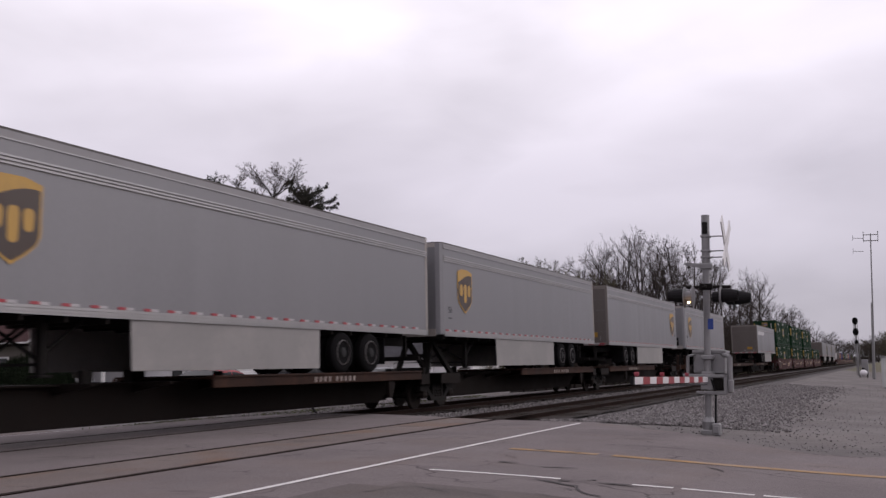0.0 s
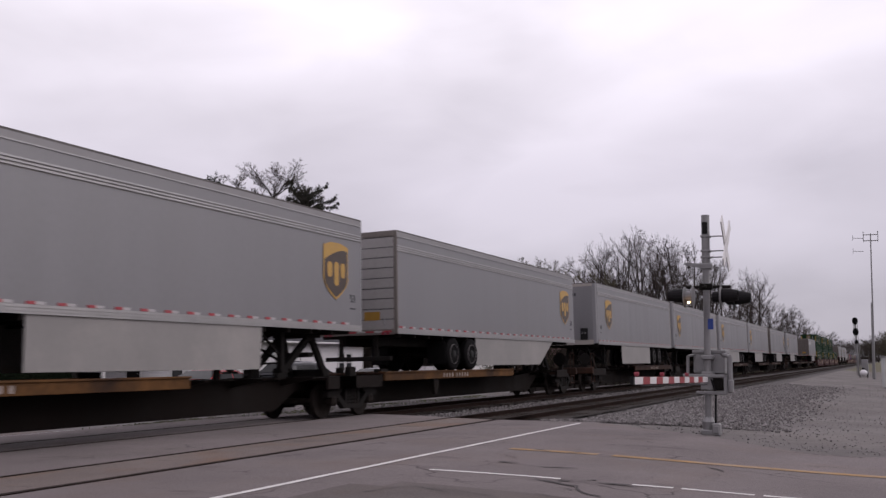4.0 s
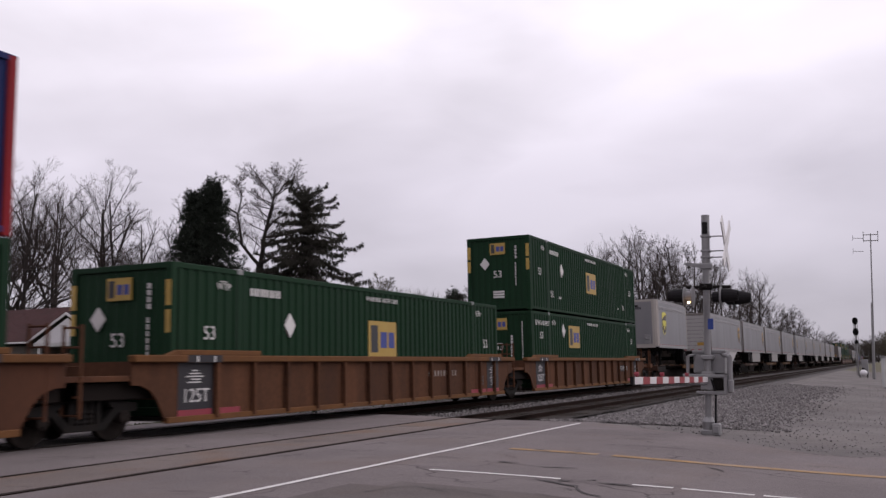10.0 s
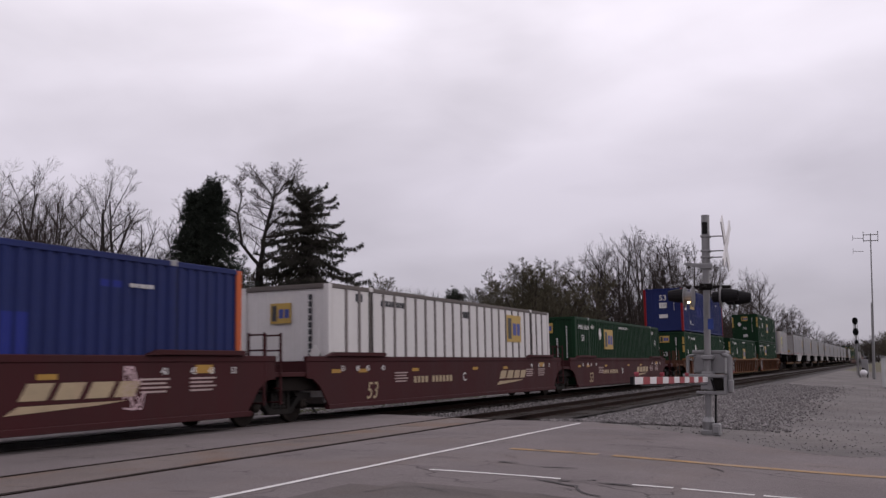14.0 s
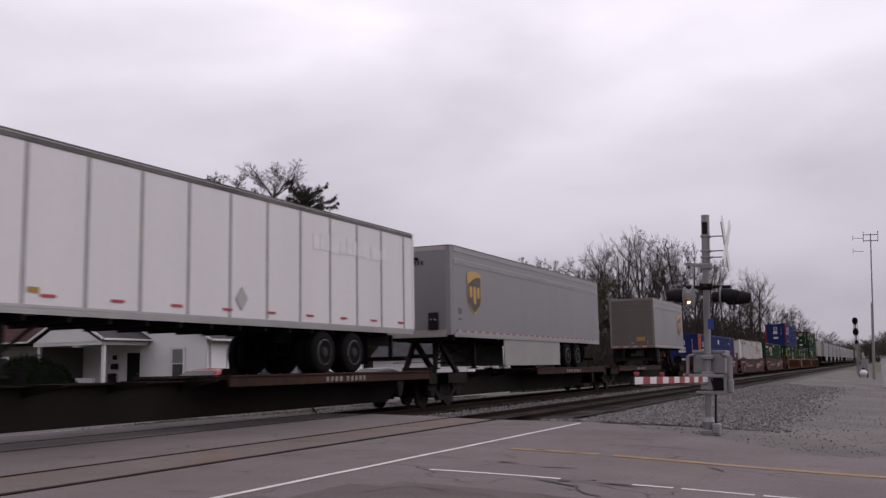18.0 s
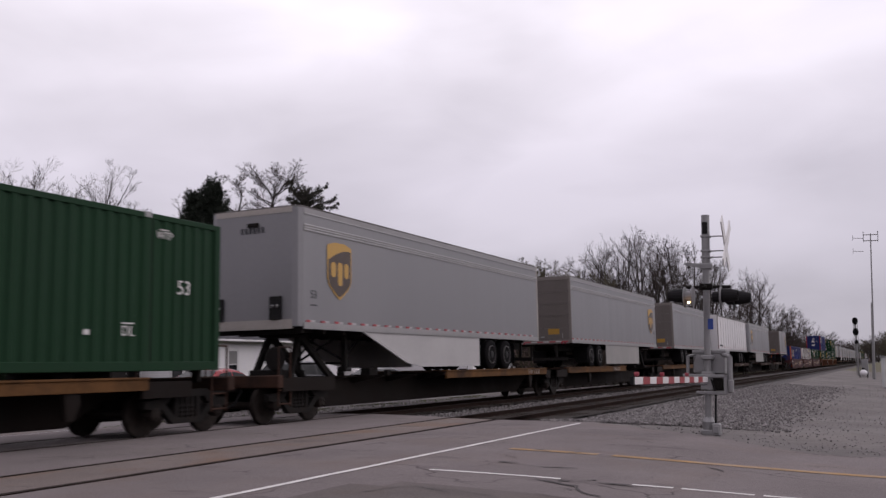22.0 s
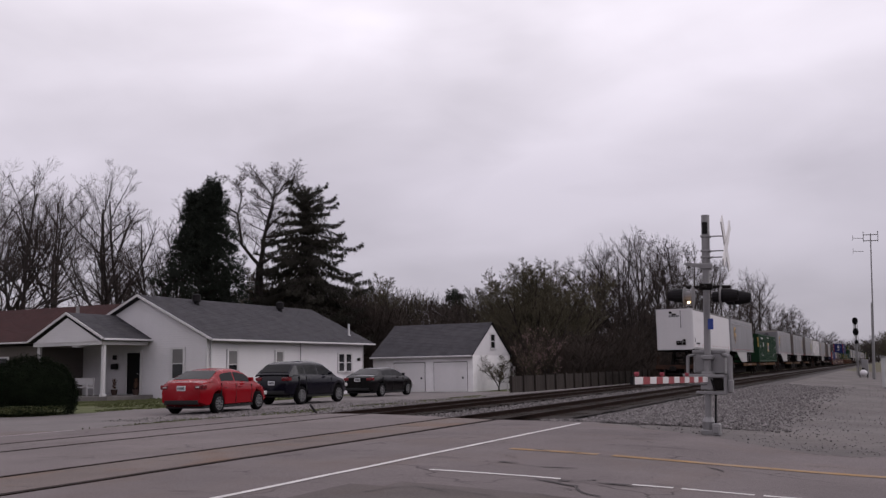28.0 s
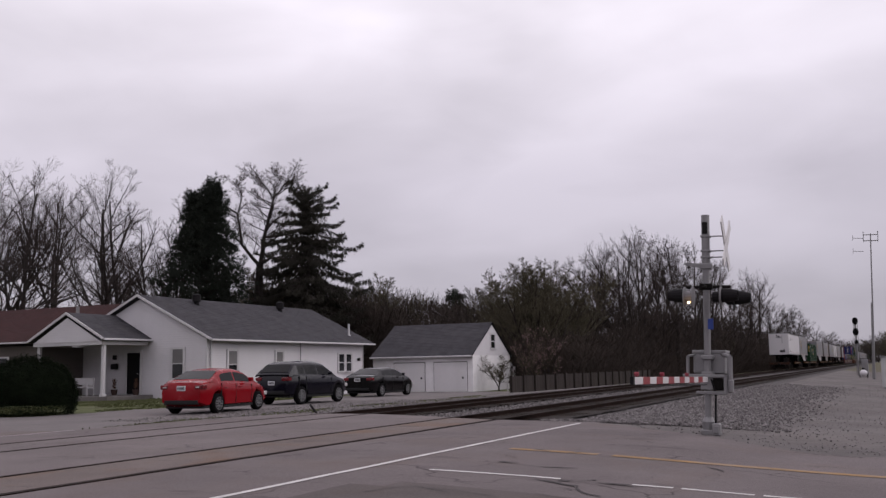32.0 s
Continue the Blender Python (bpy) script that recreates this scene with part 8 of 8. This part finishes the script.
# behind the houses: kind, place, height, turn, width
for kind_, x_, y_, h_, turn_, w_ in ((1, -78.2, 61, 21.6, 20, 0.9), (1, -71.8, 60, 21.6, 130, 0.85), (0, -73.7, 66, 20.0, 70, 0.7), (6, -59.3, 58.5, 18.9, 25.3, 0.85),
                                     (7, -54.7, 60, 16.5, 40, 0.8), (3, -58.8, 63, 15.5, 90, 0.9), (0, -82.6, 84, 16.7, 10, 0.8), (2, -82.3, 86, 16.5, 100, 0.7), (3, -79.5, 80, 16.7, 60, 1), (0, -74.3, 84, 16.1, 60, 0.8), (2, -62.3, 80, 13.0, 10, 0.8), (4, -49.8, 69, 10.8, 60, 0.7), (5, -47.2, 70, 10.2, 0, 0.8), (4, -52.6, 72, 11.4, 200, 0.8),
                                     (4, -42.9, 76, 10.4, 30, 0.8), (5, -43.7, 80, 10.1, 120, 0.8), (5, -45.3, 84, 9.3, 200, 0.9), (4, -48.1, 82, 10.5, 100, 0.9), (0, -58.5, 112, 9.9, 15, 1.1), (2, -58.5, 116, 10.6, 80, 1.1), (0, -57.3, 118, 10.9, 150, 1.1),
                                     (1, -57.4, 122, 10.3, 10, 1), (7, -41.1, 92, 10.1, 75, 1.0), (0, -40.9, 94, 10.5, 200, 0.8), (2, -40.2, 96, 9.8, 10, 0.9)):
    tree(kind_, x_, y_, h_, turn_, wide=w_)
# beside the garage and along the line
for kind_, x_, y_, h_, turn_, w_ in ((5, -29.2, 74, 10.1, 0, 0.75), (4, -27.0, 71, 9.8, 40, 0.75), (4, -25.0, 69, 9.9, 80, 0.85), (5, -25.1, 72, 10.0, 140, 0.85), (4, -25.3, 76, 10.2, 190, 0.8), (5, -25.6, 80, 10.0, 230, 0.9), (4, -32.4, 80, 9.2, 10, 0.8)):
    tree(kind_, x_, y_, h_, turn_, "bushy tree just coming into olive bud", w_)
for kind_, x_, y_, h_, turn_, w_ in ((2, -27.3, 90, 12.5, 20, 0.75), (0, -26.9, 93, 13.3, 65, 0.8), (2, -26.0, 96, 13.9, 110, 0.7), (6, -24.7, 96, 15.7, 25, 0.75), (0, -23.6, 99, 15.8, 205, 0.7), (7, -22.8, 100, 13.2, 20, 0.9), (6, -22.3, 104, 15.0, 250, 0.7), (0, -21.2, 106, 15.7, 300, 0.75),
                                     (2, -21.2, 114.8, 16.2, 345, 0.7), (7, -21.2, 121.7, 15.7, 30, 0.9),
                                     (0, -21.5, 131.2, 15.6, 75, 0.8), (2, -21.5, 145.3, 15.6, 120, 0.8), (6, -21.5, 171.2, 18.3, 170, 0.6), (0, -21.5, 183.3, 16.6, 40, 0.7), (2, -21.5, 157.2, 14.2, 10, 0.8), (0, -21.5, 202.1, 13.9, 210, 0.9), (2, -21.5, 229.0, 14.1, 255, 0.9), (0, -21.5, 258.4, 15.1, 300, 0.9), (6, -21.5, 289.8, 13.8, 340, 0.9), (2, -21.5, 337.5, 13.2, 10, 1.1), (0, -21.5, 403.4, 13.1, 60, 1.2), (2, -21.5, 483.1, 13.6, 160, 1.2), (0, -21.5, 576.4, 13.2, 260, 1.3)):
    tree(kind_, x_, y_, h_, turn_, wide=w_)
# deeper woods along the line
r_ = random.Random(11)
for i_ in range(64):
    q_ = i_ / 63
    y_ = 80 + 420 * q_ ** 1.6 + r_.uniform(-4, 4)
    x_ = -22.0 - r_.random() ** 1.3 * (12 + 8 * q_)
    tall = i_ % 4 != 0
    tree(r_.choice((0, 2, 1, 6)) if tall else r_.choice((4, 5)), x_, y_, r_.uniform(8.5, 11.5) if tall else r_.uniform(6.5, 9), r_.uniform(0, 360), wide=r_.uniform(0.9, 1.2), z=-0.6)
# beyond the bend in the land, across and right of the line
for x_, y_, h_, k_ in ((3.2, 92, 4.2, 5), (5.6, 118, 6.0, 4), (4.5, 150, 7, 1), (2.2, 170, 6.5, 4), (7, 185, 8, 2), (1.6, 215, 7.5, 5), (5, 240, 9, 0), (2.0, 280, 9.5, 1), (8, 300, 10, 4), (0.5, 340, 10.5, 2), (3, 420, 12, 1), (-2, 430, 11, 4), (-1, 520, 14, 2), (-5, 540, 13, 1),
                       (-8, 600, 14, 0), (-13, 620, 14, 4), (-16, 640, 15, 1), (-20, 600, 14, 2), (-24, 560, 14, 1), (-3, 680, 15, 1), (-11, 700, 15, 4), (2, 600, 14, 4)):
    tree(k_, x_, y_, h_, x_ * 50, wide=1.3, z=-0.5)


def blossom_shrub(x, y, height):
    """A thin shrub with pale pink blossom beside the garage."""
    h, limbs, fine, bud = KINDS[5]
    k = height / h
    t = thing("blossom_shrub", "thin shrub with pale pink spring blossom", "bush")
    t.matrix_basis = pose(x, y, -0.6, 0, 0, 70) @ Matrix.Diagonal((k * 0.8, k * 0.8, k, 1))
    link("trunk", limbs, None, t, "dark stems")
    link("branch", fine, None, t, "fine twigs")
    pick = Shape()
    me = fine.vertices
    r = random.Random(31)
    for _ in range(900):
        p = me[r.randrange(len(me))].co
        d, e = (Vector((r.gauss(0, 1), r.gauss(0, 1), r.gauss(0, 1))).normalized() * q for q in (0.16, 0.11))
        pick.add([p, p + d, p + d + e, p + e], [(0, 1, 2, 3)])
    link("blossom", raw_mesh("blossom", pick, mat("pale_pink_blossom", (0.24, 0.15, 0.16), 0.8, var=0.3, scale=2)), None, t, "pale pink blossom")


blossom_shrub(-22.6, 65.5, 4.6)
blossom_shrub(-23.6, 64.5, 3.6)


def brush(name, n, place, length, material, label, seed):
    """Tangled undergrowth, past counting, as thin blades in one mesh."""
    rng = random.Random(seed)
    s = Shape()
    for _ in range(n):
        p = Vector(place(rng))
        d = Vector((rng.gauss(0, 0.5), rng.gauss(0, 0.5), rng.uniform(0.3, 1))).normalized() * length * rng.uniform(0.4, 1.2)
        w = d.orthogonal().normalized() * rng.uniform(0.008, 0.03) * (1 + min(1.2, max(0, p.y - 90) / 80))
        q = p + d * 0.55 + Vector((rng.gauss(0, 1), rng.gauss(0, 1), 0)) * length * 0.08
        s.add([p - w, p + w, q + w * 0.8, q - w * 0.8, p + d], [(0, 1, 2, 3), (3, 2, 4)])
    return tagged(link(name, raw_mesh(name, s, material), None), label, "undergrowth", kind="stuff")


BRUSH = mat("brown_undergrowth", (0.036, 0.028, 0.024), 0.95, var=0.4, scale=0.6)


def under_woods(rng):
    y = 66 + 330 * rng.random() ** 1.45
    x = -20.2 - rng.random() ** 1.5 * 18
    return x, y, -0.7 + rng.random() ** 2.2 * (3.6 + 4.0 * smooth(72, 100, y) - 2.0 * smooth(200, 320, y))


def behind_house(rng):
    """A strip of thicket behind the two houses, highest round the spruce."""
    t = rng.random()
    x, y = -72 + 36 * t + rng.gauss(0, 3), 66 + 16 * t + rng.uniform(-6, 16)
    return x, y, -0.6 + rng.random() ** 1.5 * (7.0 + 2.0 * math.exp(-((x + 47) / 7) ** 2))


brush("undergrowth", 110000, under_woods, 1.6, BRUSH, "dense brown undergrowth along the railway", 5)
brush("undergrowth", 50000, behind_house, 1.7, BRUSH, "brown undergrowth behind the houses", 6)



def thicket(rng):
    """The thickest growth, between the pine and the garage."""
    t, d = rng.random(), rng.random()
    x, y = -50.5 + 12.5 * t - 8.0 * d, 66.5 + 5.5 * t + 12.5 * d
    return x, y, -0.6 + rng.random() ** 1.15 * (9.0 - 2.6 * t)


brush("undergrowth", 45000, thicket, 1.8, BRUSH, "dark tangled growth under the spruce", 8)

# a far, closed band of woodland behind all of it
far = Shape()


def wood_band(path, heights, seed):
    n0 = len(far.v)
    k = 0
    for (xa, ya), (xb, yb) in zip(path, path[1:]):
        m = max(2, int(math.hypot(xb - xa, yb - ya) / 1.6))
        for i in range(m):
            t = i / m
            x, y = xa + (xb - xa) * t, ya + (yb - ya) * t
            h = heights[0] + (heights[1] - heights[0]) * (0.5 + 0.5 * noise.noise((x * 0.05, y * 0.05, seed))) + 1.6 * noise.noise((x * 0.5, y * 0.5, seed + 2)) + 0.9 * noise.noise((x * 1.7, y * 1.7, seed))
            far.v.extend([(x, y, -2.0), (x + noise.noise((x, y, 2)) * 0.8, y, h * 0.6), (x, y, h)])
            k += 1
    for i in range(k - 1):
        a, b = n0 + 3 * i, n0 + 3 * i + 3
        far.f.extend([(a, b, b + 1, a + 1), (a + 1, b + 1, b + 2, a + 2)])


wood_band([(-120, 70), (-75, 118), (-52, 132), (-36, 140), (-33, 200), (-30, 420), (-22, 900), (10, 1000), (26, 500), (16, 240), (30, 150), (80, 130)], (3.4, 5.4), 3)
tagged(link("distant_woods", raw_mesh("distant_woods", far, mat("distant_brown_woods", (0.028, 0.023, 0.021), 0.95, var=0.35, scale=0.35, bump=1.0, bump_scale=2)), None), "brown bare woodland in the distance", "woodland", kind="structure")


# -- conifers --
def along(table, t):
    for (a, va), (b, vb) in zip(table, table[1:]):
        if t <= b:
            return va + (vb - va) * max(0, (t - a) / (b - a))
    return table[-1][1]


def spray(s, rng, o, v, n, length, width, spread):
    """A tuft of needle blades from o along v."""
    for _ in range(n):
        d = (v + Vector((rng.gauss(0, 1), rng.gauss(0, 1), rng.gauss(0, 1))) * spread).normalized() * length * rng.uniform(0.5, 1.2)
        w = d.cross(Vector((rng.gauss(0, 1), rng.gauss(0, 1), rng.gauss(0, 1)))).normalized() * width * rng.uniform(0.6, 1.3)
        s.add([o, o + d * 0.55 + w, o + d, o + d * 0.55 - w], [(0, 1, 2, 3)])


def pine(label, x, y, height, profile, clumps, rng, leaders=((0, 0, 1.0),), z=-0.5):
    """Dense upswept crown of needle clumps; profile: radius by height (0 to 1)."""
    t = thing("pine", label, "tree", "conifers", m=pose(x, y, z))
    tr = Shape()
    for lx, ly, lh in leaders:
        twig(tr, Vector((0, 0, -0.3)), Vector((lx * 0.4, ly * 0.4, height * 0.6)), height * 0.018, 0.12, 8)
        twig(tr, Vector((lx * 0.4, ly * 0.4, height * 0.6)), Vector((lx, ly, height * lh)), 0.12, 0.02, 6)
    part("trunk", tr, BARK, t)
    limbs, nd = Shape(), Shape()
    for _ in range(clumps):
        lx, ly, lh = rng.choice(leaders)
        f = rng.random() ** 0.85
        a = rng.uniform(0, 6.283)
        bulge = 1 + 0.42 * noise.noise((math.cos(a) * 1.6, math.sin(a) * 1.6, f * 7 + lx))
        R = along(profile, f) * bulge
        k = rng.random() ** 0.45
        zz = height * lh * (0.10 + 0.90 * f)
        o = Vector((lx * f + math.cos(a) * R * k, ly * f + math.sin(a) * R * k, zz + rng.gauss(0, 0.25) + 0.15 * R * k))
        root = Vector((lx * f * 0.8, ly * f * 0.8, zz - 0.35 * R * k))
        if R * k > 0.5:
            twig(limbs, root, o, 0.035, 0.012, 3)
        out = Vector((math.cos(a), math.sin(a), 0.75)).normalized()
        for _ in range(7):
            spray(nd, rng, o + Vector((rng.gauss(0, 0.24), rng.gauss(0, 0.24), rng.gauss(0, 0.20))), out, 13, 0.42, 0.019, 0.5)
    stuff(link("limb_wood", raw_mesh("limb_wood", limbs, BARK), None, t, "dark limbs"))
    link("foliage", raw_mesh("foliage", nd, NEEDLE), None, t, "dense needle clumps")
    return t


def spruce(label, x, y, height, profile, count, rng, z=-0.5):
    """Long sagging limbs with hanging fringes of needles and gaps between them."""
    t = thing("spruce", label, "tree", "conifers", m=pose(x, y, z))
    tr = Shape()
    twig(tr, Vector((0, 0, -0.3)), Vector((0.1, 0, height * 0.6)), height * 0.019, 0.13, 8)
    twig(tr, Vector((0.1, 0, height * 0.6)), Vector((0, 0, height)), 0.13, 0.02, 6)
    part("trunk", tr, BARK, t)
    limbs, nd = Shape(), Shape()
    for i in range(count):
        f = 0.14 + 0.85 * ((i + rng.random()) / count)
        a = i * 2.4 + rng.gauss(0, 0.9)
        L = along(profile, f) * (rng.uniform(0.55, 1.1) if f < 0.9 else rng.uniform(0.6, 1.2))
        p = Vector((0, 0, height * f))
        side = Vector((-math.sin(a), math.cos(a), 0))
        n = max(4, int(L / 0.28))
        lift = 0.75 * smooth(0.72, 1.0, f) + 0.22 + rng.gauss(0, 0.14)
        for k in range(n):
            g = k / n
            slope = lift - 0.62 * math.sin(min(g * 1.5, 1) * 1.9) * (1 - 0.5 * smooth(0.8, 1, f)) + (0.55 if g > 0.78 else 0)
            d = Vector((math.cos(a), math.sin(a), slope)).normalized()
            q = p + d * (L / n)
            twig(limbs, p, q, 0.055 * (1 - g) + 0.012, 0.055 * (1 - g) + 0.008, 4)
            wide = 0.95 * math.sin(math.pi * min(1, 0.25 + g * 0.75)) * min(1, L / 3) + 0.12
            for _ in range(3):
                o = p.lerp(q, rng.random())
                e = rng.choice((-1, 1)) * wide * rng.uniform(0.2, 1.0)
                tip = o + side * e + d * abs(e) * 0.6 + Vector((0, 0, -0.12 * abs(e)))
                twig(limbs, o, tip, 0.012, 0.006, 3)
                for u in (0.15, 0.5, 0.9):
                    s0 = o.lerp(tip, u)
                    spray(nd, rng, s0, Vector((0, 0, -1)) + d * 0.35, 4, rng.uniform(0.22, 0.55) * (0.7 + 0.5 * (1 - f)), 0.030, 0.33)
            spray(nd, rng, q, d + Vector((0, 0, 0.1)), 7, 0.26, 0.035, 0.5)
            p = q
    stuff(link("limb_wood", raw_mesh("limb_wood", limbs, BARK), None, t, "sagging brown limbs"))
    link("foliage", raw_mesh("foliage", nd, NEEDLE_OLD), None, t, "hanging brownish needle fringes")
    return t


pine("dense dark green pine behind the house", -51.0, 61.2, 17.3, ((0, 3.0), (0.3, 3.3), (0.45, 3.1), (0.58, 2.5), (0.73, 1.8), (0.84, 1.05), (0.93, 0.6), (1, 0.15)), 1500, random.Random(2), ((-0.85, -0.4, 0.94), (0.55, 0.25, 1.0)))
spruce("old drooping spruce with sparse brownish needles", -44.4, 66.5, 16.7, ((0, 5.0), (0.35, 5.6), (0.55, 5.6), (0.69, 5.2), (0.79, 4.2), (0.88, 3.1), (0.94, 2.5), (1, 1.6)), 190, random.Random(4))
pine("small dark pine behind the garage", -46.7, 101.8, 10.5, ((0, 2.4), (0.4, 2.6), (0.75, 1.8), (0.95, 0.9), (1, 0.3)), 300, random.Random(6))


def shrub(name, label, x, y, z, rx, ry, h, n, material, rng, leaf=0.09):
    """A clipped round bush: small leaves over a dense inner body, with twigs inside."""
    t = thing(name, label, "bush", m=pose(x, y, z))
    core = Shape()
    m1, m2 = 14, 24
    for i in range(m1 + 1):
        th = math.pi / 2 * i / m1 * 1.15
        for j in range(m2):
            ph = 2 * math.pi * j / m2
            k = 0.90 + 0.07 * noise.noise((math.cos(ph) * 2, math.sin(ph) * 2, th * 3))
            core.v.append((rx * k * math.cos(ph) * math.sin(th) , ry * k * math.sin(ph) * math.sin(th), max(h * (0.32 + 0.60 * math.cos(th) * k), 0.0)))
    for i in range(m1):
        for j in range(m2):
            core.f.append((i * m2 + j, i * m2 + (j + 1) % m2, (i + 1) * m2 + (j + 1) % m2, (i + 1) * m2 + j))
    part("inner_growth", core, BUSH, t)
    lv = Shape()
    for _ in range(n):
        th, ph = math.acos(rng.uniform(-0.45, 1)), rng.uniform(0, 6.283)
        k = 0.93 + 0.09 * noise.noise((math.cos(ph) * 2, math.sin(ph) * 2, th * 3)) + rng.gauss(0, 0.035)
        p = Vector((rx * k * math.cos(ph) * math.sin(th), ry * k * math.sin(ph) * math.sin(th), max(h * (0.32 + 0.66 * math.cos(th) * k), 0.02)))
        d = (Vector((p.x / rx, p.y / ry, p.z / h - 0.3)) + Vector((rng.gauss(0, 0.7), rng.gauss(0, 0.7), rng.gauss(0, 0.7)))).normalized() * leaf * rng.uniform(0.6, 1.4)
        w = d.cross(Vector((rng.gauss(0, 1), rng.gauss(0, 1), rng.gauss(0, 1)))).normalized() * leaf * 0.35
        lv.add([p, p + d * 0.5 + w, p + d, p + d * 0.5 - w], [(0, 1, 2, 3)])
    link("foliage", raw_mesh("foliage", lv, material), None, t, "small dark leaves")
    return t


shrub("clipped_bush", "large rounded dark evergreen bush on the lawn", -26.75, 23.0, -0.25, 1.72, 1.6, 2.15, 30000, BUSH, random.Random(1), 0.045)
tree(5, -24.6, 60.6, 2.5, 45, "small bare shrub against the garage wall", 1.3, -0.5)


def grass_blades(rng):
    while True:
        x, y = rng.uniform(-36, -15.8), rng.uniform(17, 40)
        if noise.noise((x * 0.3, y * 0.3, 1)) > -0.15 and not (-25.6 < x < -18.0):
            return x, y, ground_z(x, y) - 0.03


brush("grass", 16000, grass_blades, 0.09, GRASS, "short thin grass tufts", 7)


def motions():
    """The train rolls away at a steady speed; its wheels turn with it."""
    for ob, s in TRAIN:
        walk(ob, [(t, pose(XC, s + SPEED * t, 0)) for t in (0, 8, 16, 24, 32)])
    step = math.degrees(SPEED / FPS / 0.42)
    first = {}
    for w, e in WHEELSETS:
        if e not in first:
            walk(w, [(i / FPS, pose(0, e, 0.42, -step * i)) for i in range(int(SECONDS * FPS) + 1)])
            first[e] = w
        else:
            keys = w.animation_data_create()
            w.rotation_mode = "QUATERNION"
            keys.action = first[e].animation_data.action
            keys.action_slot = first[e].animation_data.action_slot


motions()
